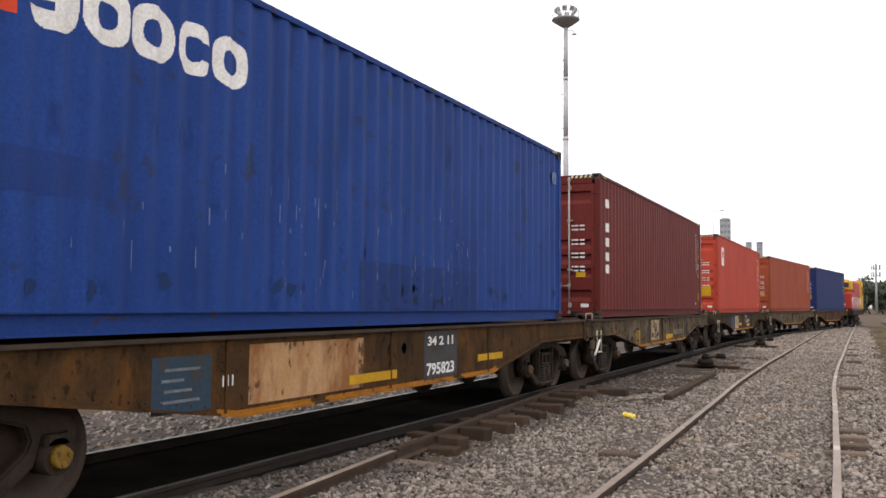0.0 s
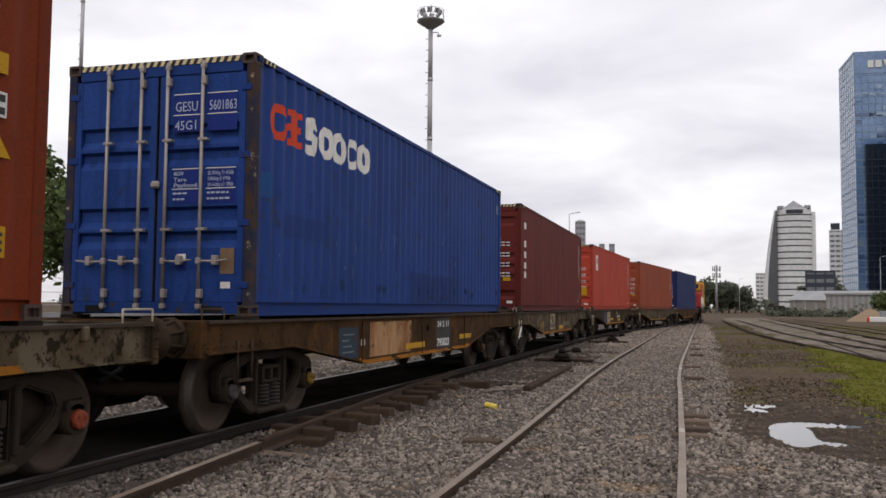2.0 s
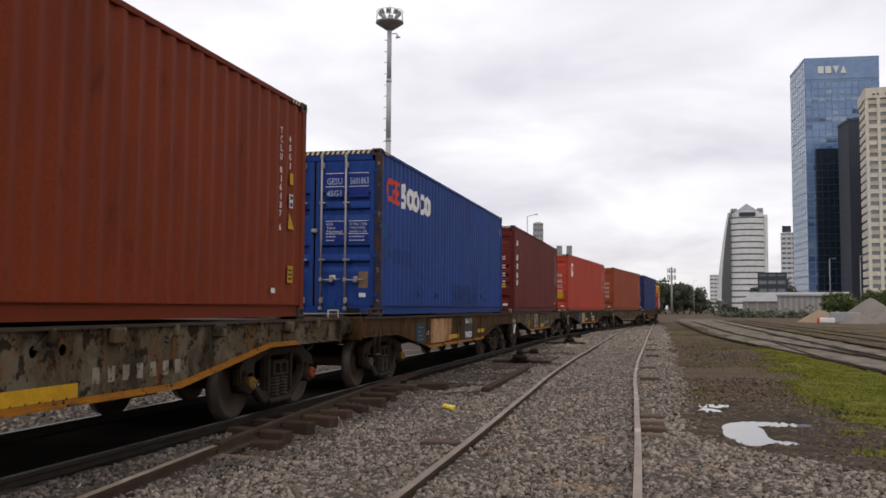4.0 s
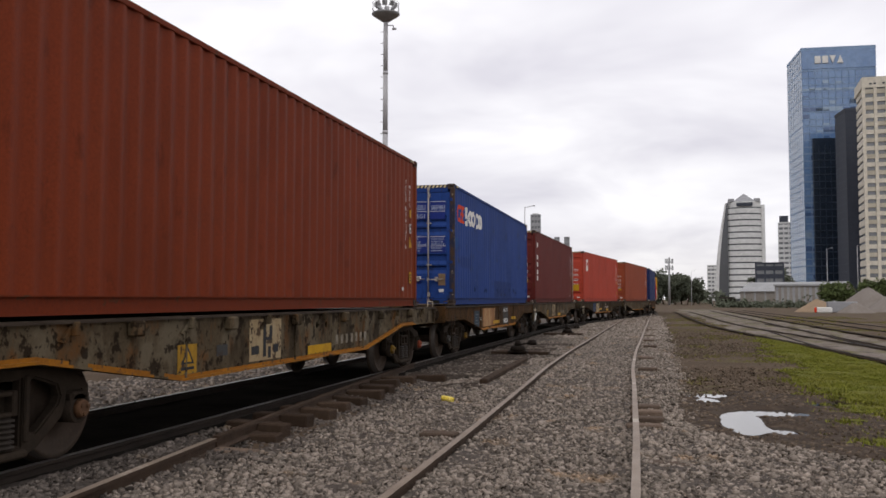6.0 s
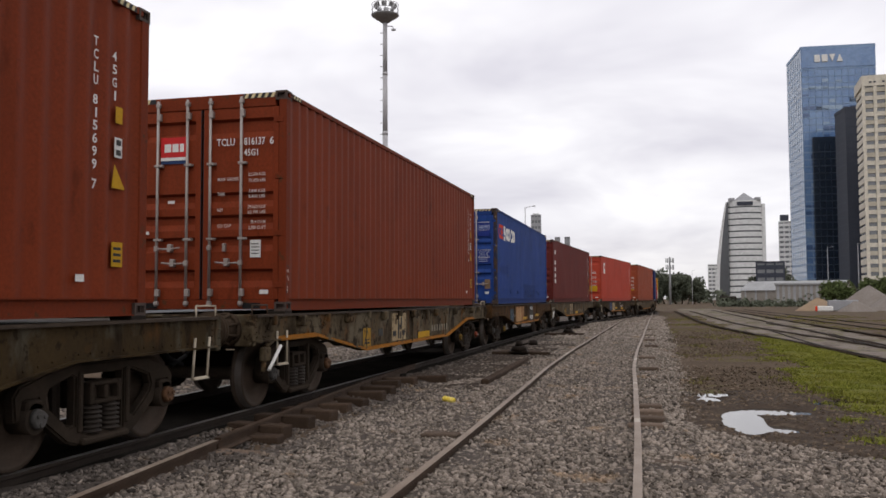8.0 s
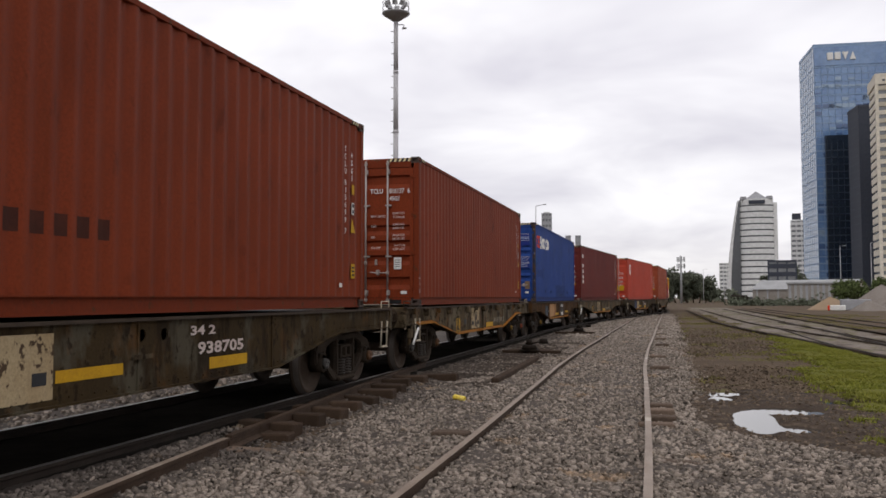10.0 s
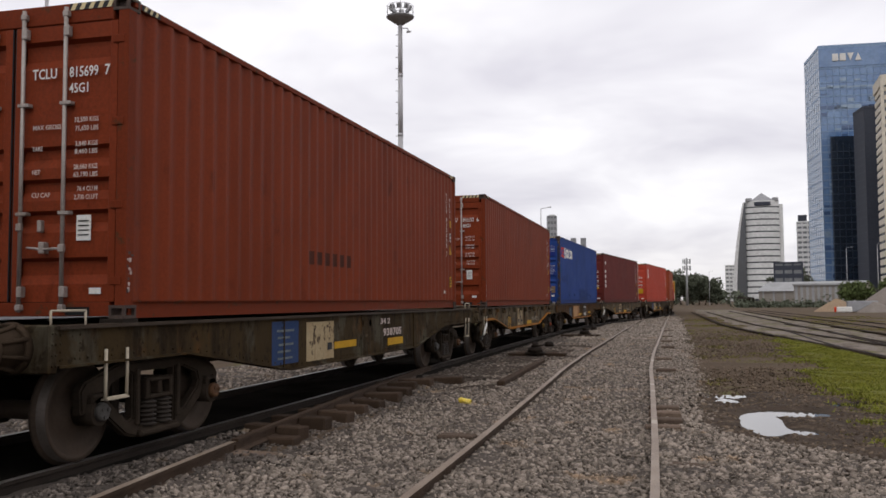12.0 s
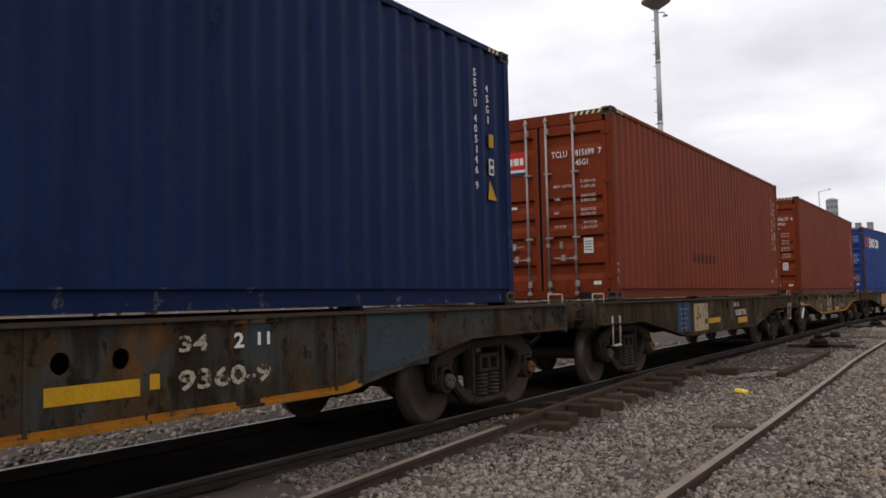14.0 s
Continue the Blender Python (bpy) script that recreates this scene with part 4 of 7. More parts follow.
def tal_marks(c, doors):
    # red, white and blue panel with a plain white shape for the owner's mark
    d = doors[0]
    door_patch("owner_panel", M_REDPANEL, d, -0.615, -0.225, 2.07, 2.34, "red panel with a white mark", y=0.006)
    door_patch("owner_band", M_WHITE, d, -0.615, -0.225, 2.025, 2.068, y=0.006)
    door_patch("owner_band", M_BLUEPANEL, d, -0.615, -0.225, 1.98, 2.023, y=0.006)
    for x0, x1 in ((-0.56, -0.46), (-0.44, -0.35), (-0.33, -0.27)):
        door_patch("owner_mark", M_WHITE, d, x0, x1, 2.14, 2.25, y=0.002)
    bm = bmesh.new()
    tube(bm, (-0.88, 0.001, 2.40), (-0.88, 0.008, 2.40), 0.055, seg=18)
    part("round_mark", bm, M_BLUEPANEL, d)
    bm = bmesh.new()
    tube(bm, (-0.88, -0.002, 2.40), (-0.88, 0.004, 2.40), 0.032, seg=18)
    part("round_mark", bm, M_WHITE, d)
    door_patch("safety_plate", M_PLATE, d, -0.99, -0.84, 0.68, 0.95, "dull metal data plate", y=0.006)
    door_patch("small_label", M_WHITE, d, -0.94, -0.78, 1.03, 1.07, y=0.006)
    door_patch("small_label", M_WHITE, d, -0.50, -0.40, 1.44, 1.48, y=0.006)
    door_patch("small_label", M_WHITE, d, -0.93, -0.84, 0.20, 0.28, y=0.006)
    e = doors[1]
    door_patch("white_notice", M_WHITE, e, 0.71, 0.86, 0.70, 0.93, "white paper notice", y=0.006)
    for i in range(4):
        door_patch("print_bar", M_GREYPATCH, e, 0.73, 0.84, 0.745 + 0.042 * i, 0.757 + 0.042 * i, y=0.001)
    door_patch("small_label", M_WHITE, e, 0.85, 0.97, 0.22, 0.275, y=0.006)
    weight_print(e)
    rng = random.Random(23)
    for i in range(14):
        z, y = 0.22 + 0.36 * rng.random(), rng.uniform(0.02, 0.09)
        patch("peeled_paint", M_FADED if i % 3 else M_CASTING, c, y, y + rng.uniform(0.015, 0.04), z, z + rng.uniform(0.015, 0.05), HALF - 0.0035)




def side_marks(c, number, mat=None, lift=0.0, notices=True):
    """The stacked number and stickers by the far end of the near side."""
    mat = mat or M_WHITE
    for i, ch in enumerate(number):
        if ch == "|":
            patch("print_bar", mat, c, 11.34, 11.39, 2.43 - 0.118 * i, 2.50 - 0.118 * i, HALF - 0.009)
            continue
        z = 2.345 + lift - 0.1125 * i - (0.06 if i > 3 else 0) - (0.06 if i > 9 else 0)
        lettering("stacked_number", ch, 0.12, mat, c, text_side(11.33, z), 0.062, bold=0.008)
    for i, ch in enumerate("45G1"):
        lettering("stacked_number", ch, 0.12, mat, c, text_side(11.60, 2.28 + lift * 0.5 - 0.118 * i), 0.062, bold=0.008)
    x = HALF - 0.010
    patch("yellow_label", M_YELLOW, c, 11.68, 11.78, 1.73, 1.88, x, "small yellow sticker")
    patch("white_label", M_WHITE, c, 11.67, 11.78, 1.42, 1.60, x)
    patch("print_bar", M_GREYPATCH, c, 11.69, 11.76, 1.44, 1.49, x + 0.004)
    patch("print_bar", M_GREYPATCH, c, 11.69, 11.76, 1.53, 1.58, x + 0.004)
    bm = bmesh.new()
    vs = [bm.verts.new((x + 0.004, y, z)) for y, z in ((11.63, 1.14), (11.83, 1.14), (11.67, 1.36))]
    bm.faces.new(vs)
    part("warning_triangle", bm, M_YELLOW, c, "yellow warning triangle sticker")
    if not notices:
        return
    patch("yellow_label", M_YELLOW, c, 11.65, 11.81, 0.44, 0.66, x, "yellow notice sticker")
    for i in range(3):
        patch("print_bar", M_GASKET, c, 11.67, 11.78, 0.48 + 0.055 * i, 0.505 + 0.055 * i, x + 0.004)
    patch("white_label", M_WHITE, c, 11.16, 11.27, 0.30, 0.36, x)


M_REDPANEL = material("red_panel", (0.50, 0.025, 0.025), (0.42, 0.03, 0.03), 0.6, fine=50, coarse=5, bump=0.1)
M_PLATE = material("data_plate", (0.32, 0.27, 0.22), (0.24, 0.19, 0.15), 0.5, 0.2, fine=50, coarse=6, bump=0.1)
M_BLUEDARK = material("deep_blue_field", (0.012, 0.025, 0.16), (0.02, 0.035, 0.18), 0.6, fine=40, coarse=3, bump=0.1)
M_LOGO_RED = material("worn_red_letters", (0.58, 0.06, 0.02), (0.5, 0.07, 0.04), 0.65, fine=40, coarse=5, bump=0.1)
M_LOGO_WHITE = material("worn_white_letters", (0.74, 0.72, 0.68), (0.6, 0.56, 0.5), 0.65, fine=40, coarse=7, bump=0.1, spots=(0.42, 0.33, 0.26), spot_level=0.66)
M_SEA_PAINT = material("blue_paint", (0.018, 0.048, 0.192), (0.015, 0.040, 0.158), 0.55, fine=35, coarse=1.1, bump=0.12)
M_SCRAPE = material("pale_scrape", (0.07, 0.11, 0.25), (0.24, 0.28, 0.40), 0.7, fine=40, coarse=7, bump=0.1)
M_DARKBLUE_REPAINT = material("darker_repaint", (0.014, 0.036, 0.145), (0.012, 0.028, 0.10), 0.6, fine=40, coarse=2, bump=0.1, spots=(0.012, 0.017, 0.035), spot_level=0.60)
M_SOFT_REPAINT = material("soft_repaint", (0.015, 0.039, 0.160), (0.014, 0.034, 0.140), 0.6, fine=40, coarse=2, bump=0.1)
M_GRIMESPOT = material("grime_spot", (0.015, 0.032, 0.090), (0.014, 0.038, 0.125), 0.8, fine=40, coarse=4, bump=0.1)
M_DOORPRINT = material("faded_door_print", (0.42, 0.46, 0.56), (0.26, 0.31, 0.43), 0.65, fine=60, coarse=7, bump=0.1)
M_TEAL = material("teal_repaint", (0.013, 0.066, 0.195), (0.014, 0.058, 0.19), 0.6, fine=40, coarse=3, bump=0.1)


def side_sheet(c, name, mat, y0, y1, z0, z1, out=0.0025, shape=None, label=""):
    """Paint that follows the corrugations of the near side, over a field or inside a shape."""
    bm = bmesh.new()
    pitch, base, depth = 0.278, 0.12, 0.032
    knots = []
    y = base
    while y < LEN:
        knots += [(y, 0), (y + 0.072, 0), (y + 0.140, 1), (y + 0.210, 1)]
        y += pitch
    def xat(y):
        for (a, da), (b, db) in zip(knots, knots[1:]):
            if a <= y <= b:
                return HALF - 0.012 - depth * (da + (db - da) * (y - a) / (b - a)) + out
        return HALF - 0.012 + out
    step = 0.0075 if shape else None
    cols = [y0 + step * i for i in range(int((y1 - y0) / step) + 1)] if shape else sorted({y0, y1, *[k for k, _ in knots if y0 < k < y1]})
    rows = [z0 + step * i for i in range(int((z1 - z0) / step) + 1)] if shape else [z0, z1]
    grid = {}
    def vert(i, j):
        if (i, j) not in grid:
            grid[i, j] = bm.verts.new((xat(cols[i]), cols[i], rows[j]))
        return grid[i, j]
    for i in range(len(cols) - 1):
        for j in range(len(rows) - 1):
            if shape is None or shape((cols[i] + cols[i + 1]) / 2, (rows[j] + rows[j + 1]) / 2):
                bm.faces.new((vert(i, j), vert(i + 1, j), vert(i + 1, j + 1), vert(i, j + 1)))
    return part(name, bm, mat, c, label, smooth=True)


def sea_marks(c, doors):
    e = doors[1]
    # the owner's mark on the side as plain rounded shapes in its colours
    def blob(cy, cz, ry, rz, inner=0.0, cut=None):
        def inside(y, z):
            k = (abs((y - cy) / ry) ** 2.6 + abs((z - cz) / rz) ** 2.6)
            return inner ** 2 < k < 1.0 and not (cut and cut[0] < y < cut[1] and cut[2] < z < cut[3])
        return inside
    side_sheet(c, "owner_mark", M_LOGO_RED, 0.36, 0.90, 1.98, 2.50, shape=blob(0.63, 2.24, 0.24, 0.21, 0.42, (0.64, 0.90, 2.26, 2.34)), label="red painted mark")
    side_sheet(c, "owner_mark", M_LOGO_RED, 0.86, 1.24, 2.02, 2.46, shape=lambda y, z: 0.93 < y < 1.14 or (abs(z - 2.24) > 0.14 and 0.87 < y < 1.22) or (abs(z - 2.24) < 0.04 and 0.87 < y < 1.2), label="red painted mark")
    for cy, ry, rz, inner, cut in ((1.51, 0.21, 0.24, 0.0, None), (1.95, 0.21, 0.21, 0.36, None), (2.40, 0.21, 0.21, 0.38, None), (2.84, 0.19, 0.21, 0.38, (2.88, 3.08, 2.16, 2.30)), (3.28, 0.21, 0.21, 0.38, None)):
        side_sheet(c, "owner_mark", M_LOGO_WHITE, cy - ry - 0.02, cy + ry + 0.02, 1.94, 2.54, shape=blob(cy, 2.23, ry, rz, inner, cut), label="white painted mark")
    # notches in the first white shape
    side_sheet(c, "owner_mark_gap", M_SEA_PAINT, 1.52, 1.74, 2.27, 2.33, out=0.004)
    side_sheet(c, "owner_mark_gap", M_SEA_PAINT, 1.28, 1.50, 2.12, 2.18, out=0.004)
    side_sheet(c, "repaint", M_DARKBLUE_REPAINT, 5.4, 8.5, 0.17, 0.68, label="darker repainted field")
    side_sheet(c, "repaint", M_SOFT_REPAINT, 0.85, 2.05, 0.92, 1.20, label="darker repainted field")
    side_sheet(c, "repaint", M_TEAL, 0.2, 0.47, 1.33, 1.62, label="teal repainted square")
    side_sheet(c, "repaint", M_SOFT_REPAINT, 7.9, 8.5, 0.75, 1.10, label="darker repainted field")
    rng = random.Random(5)
    for i in range(85):
        y, z, h = rng.choice((3.9 + rng.random(), 6.0 + 2.6 * rng.random(), 11 * rng.random())), rng.uniform(0.25, 1.3), 0.03 + 0.20 * rng.random() ** 2
        side_sheet(c, "scrape", M_SCRAPE, y, y + rng.uniform(0.004, 0.016), z, z + h, out=0.003)
    for i in range(26):
        y, z = rng.choice((0.3 + 5 * rng.random(), 5.6 + 2.6 * rng.random(), 8.4 + 3.4 * rng.random())), rng.uniform(0.18, 0.42)
        side_sheet(c, "grime", M_GRIMESPOT, y, y + 0.14, z - 0.06, z + 0.14, out=0.0035, shape=lambda q, w, y=y, z=z: math.hypot((q - y - 0.07) / 0.06, (w - z - 0.04) / 0.08) + 0.9 * wob(q, w, 14.0, y) < 0.8)
    for i in range(9):
        y = 5.5 + 0.278 * rng.randrange(11)
        side_sheet(c, "scrape", M_SCRAPE, y, y + 0.07, 0.40, 1.15, out=0.0045, shape=lambda q, w, y=y: wob(q * 3, w, 9.0, y) > 0.18 + 0.5 * abs(w - 0.75))
    patch("white_label", M_SCRAPE, c, 11.72, 11.92, 2.30, 2.50, HALF - 0.010)
    # door print on deep blue fields with white rules
    for x0, x1 in ((0.20, 0.54), (0.63, 1.0)):
        door_patch("print_field", M_BLUEDARK, e, x0, x1, 2.05, 2.48, y=0.014)
        door_patch("rule", M_WHITE, e, x0, x1, 2.47, 2.48, y=0.008)
        door_patch("rule", M_WHITE, e, x0, x1, 2.235, 2.245, y=0.008)
        door_patch("print_field", M_BLUEDARK, e, x0, x1, 1.24, 1.63, y=0.014)
        door_patch("rule", M_WHITE, e, x0, x1, 1.625, 1.635, y=0.008)
        door_patch("rule", M_WHITE, e, x0, x1, 1.40, 1.41, y=0.008)
    lettering("owner_code", "GESU", 0.16, M_DOORPRINT, e, text_door(0.22, 2.28, 0.004), 0.28, bold=0.0)
    lettering("serial_number", "5601863", 0.16, M_DOORPRINT, e, text_door(0.65, 2.28, 0.004), 0.34, bold=0.0)
    lettering("size_code", "45G1", 0.15, M_DOORPRINT, e, text_door(0.22, 2.07, 0.004), 0.27, bold=0.0)
    rng = random.Random(17)
    rows = []
    for z, a, b in ((1.555, "MGW", "32 500kg 71 650lb"), (1.49, "Tare", "3 840kg 8 470lb"), (1.425, "Payload", "28 660kg 63 180lb")):
        lettering("weight_lettering", a, 0.066, M_DOORPRINT, e, text_door(0.22, z, 0.004), 0.042 * len(a), bold=0.01)
        lettering("weight_lettering", b, 0.062, M_DOORPRINT, e, text_door(0.65, z, 0.004), 0.019 * len(b), bold=0.0)
    for z, n in ((1.345, 3), (1.28, 3)):
        x = 0.22
        for k in range(n):
            w = rng.uniform(0.03, 0.055)
            rows.append((x, x + w, z, 0.021))
            x += w + 0.014
        x = 0.65
        for k in range(n + 2):
            w = rng.uniform(0.025, 0.06)
            if x + w < 0.99:
                rows.append((x, x + w, z, 0.021))
            x += w + 0.014
    blurred_lines(e, M_DOORPRINT, rows, y=0.004)
    door_patch("small_label", M_BLUEDARK, e, 0.28, 0.40, 0.50, 0.70, y=0.014)
    door_patch("small_label", M_WHITE, e, 0.29, 0.40, 0.62, 0.68, y=0.008)
    door_patch("safety_plate", M_BRASS, e, 0.83, 1.00, 0.46, 0.74, "dull brass data plate", y=0.012)
    door_patch("small_label", M_WHITE, e, 0.84, 0.96, 0.30, 0.37, y=0.012)
    bm = bmesh.new()
    box(bm, -0.05, 0.06, -0.05, 0.01, 1.42, 1.50, bevel=0.02)
    part("door_lock", bm, M_ROD, doors[0])


M_BRASS = material("brass_plate", (0.22, 0.15, 0.09), (0.16, 0.11, 0.07), 0.5, 0.3, fine=50, coarse=6, bump=0.1)


def plain_marks(number, white=True):
    def marks(c, doors):
        e = doors[1]
        worn_print(e, M_WHITE)
        door_patch("yellow_label", M_YELLOW, e, 0.72, 0.92, 0.80, 0.90, y=0.006)
        door_patch("small_label", M_WHITE, e, 0.82, 0.98, 0.20, 0.27, y=0.006)
        rows = [(a, b, z, 0.05) for z in (1.95, 1.80) for a, b in ((-0.95, -0.70), (-0.55, -0.25))]
        blurred_lines(doors[0], M_WHITE, rows, y=0.006)
        side_marks(c, number)
    return marks


def ora_marks(c, doors):
    plain_marks("|||||||||||")(c, doors)
    side_sheet(c, "owner_mark", M_LOGO_WHITE, 0.9, 1.5, 1.75, 2.5, shape=lambda y, z: (abs(y - 1.2) < 0.28 and abs(z - 2.12) < 0.34 and not (abs(y - 1.2) < 0.12 and abs(z - 2.2) < 0.12)), label="white painted mark")
    door_patch("yellow_label", M_YELLOW, doors[1], 0.2, 0.95, 0.62, 0.98, "yellow notice", y=0.005)


def mar_marks(c, doors):
    plain_marks("|||||||||||")(c, doors)
    # a column of worn white shapes by the door end
    for i, z in enumerate((2.35, 1.85, 1.55, 1.25, 1.0)):
        side_sheet(c, "owner_mark", M_LOGO_WHITE, 0.55, 0.80, z - 0.10, z + 0.08, shape=lambda y, q, z=z: (y - 0.55) * 0.8 + (q - z + 0.10) > 0.06 and (y - 0.55) * 0.6 + (q - z + 0.1) < 0.27)


M_SCUFF = material("dark_scuff", (0.060, 0.018, 0.011), (0.035, 0.014, 0.010), 0.7, fine=40, coarse=6, bump=0.1)


def scuff_marks(c, doors):
    tal_marks(c, doors)
    for i in range(6):
        side_sheet(c, "scuff", M_SCUFF, 4.12 + 0.278 * i, 4.27 + 0.278 * i, 0.64, 0.82, out=0.002)


# ---- flat wagons ----
def wheelset(parent, y, z, r):
    """Two wheels on their axle; turns on its bogie."""
    half = [(0.07, 0.08), (0.775, 0.09), (0.775, 0.19), (0.80, 0.20), (0.79, r - 0.075), (0.755, r - 0.06), (0.755, r + 0.028), (0.785, r + 0.028), (0.80, r), (0.885, r - 0.006), (0.885, r - 0.06), (0.845, r - 0.075), (0.835, 0.21), (0.885, 0.17), (0.885, 0.075), (1.0, 0.075)]
    bm = lathe(bmesh.new(), [(-a, q) for a, q in half[::-1]] + half, seg=36)
    ws = part("wheelset", bm, M_WHEEL, parent)
    ws.data.materials.append(M_TREAD)
    for p in ws.data.polygons:
        rr = math.hypot(p.center.y, p.center.z)
        if rr > r - 0.02 and abs(abs(p.center.x) - 0.84) < 0.04:
            p.material_index = 1
    ws.matrix_basis = pose(0, y, z)
    WHEELS.append((ws, y, z, r))
    return ws


WHEELS = []
M_SPRING = material("coil_spring", (0.036, 0.029, 0.024), (0.055, 0.045, 0.036), 0.6, 0.3, fine=40, coarse=5, bump=0.2)


def bogie(parent, cy, caps, r=0.435):
    """A three-piece bogie: two cast side frames, springs, bolster and two wheelsets."""
    bm = bmesh.new()
    box(bm, -0.95, 0.95, -0.2, 0.2, 0.42, 0.66, bevel=0.03)
    b = part("bogie", bm, M_STEEL_DARK, parent)
    b.matrix_basis = pose(0, cy, 0)
    for s in (1, -1):
        half = [(0.36, 0.13), (0.50, 0.17), (0.80, 0.38), (0.83, 0.46), (0.86, 0.58), (1.04, 0.58), (1.07, 0.42), (1.13, 0.42), (1.15, 0.62), (1.08, 0.70), (0.60, 0.83)]
        out = half + [(-y, z) for y, z in half[::-1]]
        eye = [(0.40, 0.31), (0.47, 0.30), (0.73, 0.49), (0.76, 0.56), (0.72, 0.65), (0.45, 0.73), (0.40, 0.71)]
        holes = [eye, [(-y, z) for y, z in eye], [(-0.29, 0.73), (0.29, 0.73), (0.29, 0.22), (-0.29, 0.22)]]
        bm = bmesh.new()
        plate(bm, out, holes, s * 0.95, s * 1.05)
        rim = [e for e in bm.edges if len(e.link_faces) == 2 and e.calc_face_angle(0.0) > 0.9 and abs(e.verts[0].co.x - e.verts[1].co.x) < 1e-4]
        bmesh.ops.bevel(bm, geom=rim, offset=0.018, segments=2, affect="EDGES")
        # thicker columns beside the springs and a lip under them
        for y in (-0.345, 0.345):
            box(bm, *sorted((s * 1.045, s * 1.075)), y - 0.03, y + 0.03, 0.24, 0.76, bevel=0.012)
        box(bm, *sorted((s * 0.92, s * 1.10)), -0.34, 0.34, 0.125, 0.19, bevel=0.02)
        part("side_frame", bm, M_BOGIE, b)
        bm = bmesh.new()
        box(bm, *sorted((s * 0.90, s * 1.00)), -0.23, 0.23, 0.46, 0.66, bevel=0.03)
        for y0, y1, z0, z1 in ((-0.23, -0.17, 0.46, 0.66), (0.17, 0.23, 0.46, 0.66), (-0.17, 0.17, 0.46, 0.50), (-0.17, 0.17, 0.62, 0.66), (-0.03, 0.03, 0.50, 0.62)):
            box(bm, *sorted((s * 0.99, s * 1.08)), y0, y1, z0, z1, bevel=0.01)
        part("bolster_end", bm, M_BOGIE, b)
        for y in (-0.13, 0.13):
            bm = bmesh.new()
            turns = [(0.205, 0.06)]
            for i in range(6):
                z = 0.212 + 0.041 * i
                turns += [(z, 0.078), (z + 0.006, 0.104), (z + 0.022, 0.104), (z + 0.028, 0.078)]
            lathe(bm, turns + [(0.462, 0.06)], seg=14, axis="Z")
            bmesh.ops.translate(bm, vec=(s * 1.0, y, 0), verts=bm.verts[:])
            part("spring", bm, M_SPRING, b)
        for y, col in ((-0.95, caps[0]), (0.95, caps[1])):
            bm = bmesh.new()
            tube(bm, (s * 0.9, y, r), (s * 1.10, y, r), 0.125, seg=16)
            box(bm, *sorted((s * 0.92, s * 1.10)), y - 0.10, y + 0.10, r + 0.06, r + 0.15, bevel=0.02)
            part("axle_box", bm, M_BOGIE, b)
            bm = bmesh.new()
            tube(bm, (s * 1.10, y, r), (s * 1.15, y, r), 0.085, 0.070, seg=16)
            for i in range(3):
                a = 2 * math.pi * i / 3 + 0.4
                tube(bm, (s * 1.14, y + 0.045 * math.cos(a), r + 0.045 * math.sin(a)), (s * 1.165, y + 0.045 * math.cos(a), r + 0.045 * math.sin(a)), 0.02, seg=6)
            part("bearing_cap", bm, col, b)
        for y in (-0.43, 0.43):
            part("brake_hanger", bm_box(*sorted((s * 0.74, s * 0.9)), y - 0.05, y + 0.05, 0.25, 0.7, bevel=0.02), M_STEEL_DARK, b)
    for y in (-0.95, 0.95):
        wheelset(b, y, r, r)
    return b


M_BUFFER = material("brown_buffer_steel", (0.050, 0.034, 0.022), (0.028, 0.020, 0.014), 0.75, 0.0, fine=30, coarse=3, bump=0.4, spec=0.05)
M_BOGIE = material("grimy_cast_steel", (0.026, 0.020, 0.015), (0.048, 0.035, 0.025), 0.8, 0.0, fine=30, coarse=3, bump=0.4, spec=0.04)
CAP_YELLOW = material("yellow_cap", (0.22, 0.125, 0.018), (0.11, 0.068, 0.017), 0.6, fine=40, coarse=8, bump=0.3, spots=(0.06, 0.04, 0.03), spot_level=0.6)
CAP_RED = material("red_cap", (0.27, 0.055, 0.025), (0.14, 0.045, 0.025), 0.6, fine=40, coarse=8, bump=0.3)
CAP_BROWN = material("brown_cap", (0.12, 0.06, 0.03), (0.07, 0.04, 0.025), 0.6, fine=40, coarse=8, bump=0.3)
CAP_GREY = material("grey_cap", (0.09, 0.085, 0.08), (0.05, 0.045, 0.04), 0.6, fine=40, coarse=8, bump=0.3)
REAR, FRONT = -0.87, LEN + 1.36
REAR_BOGIE, FRONT_BOGIE = 0.80, LEN - 0.38


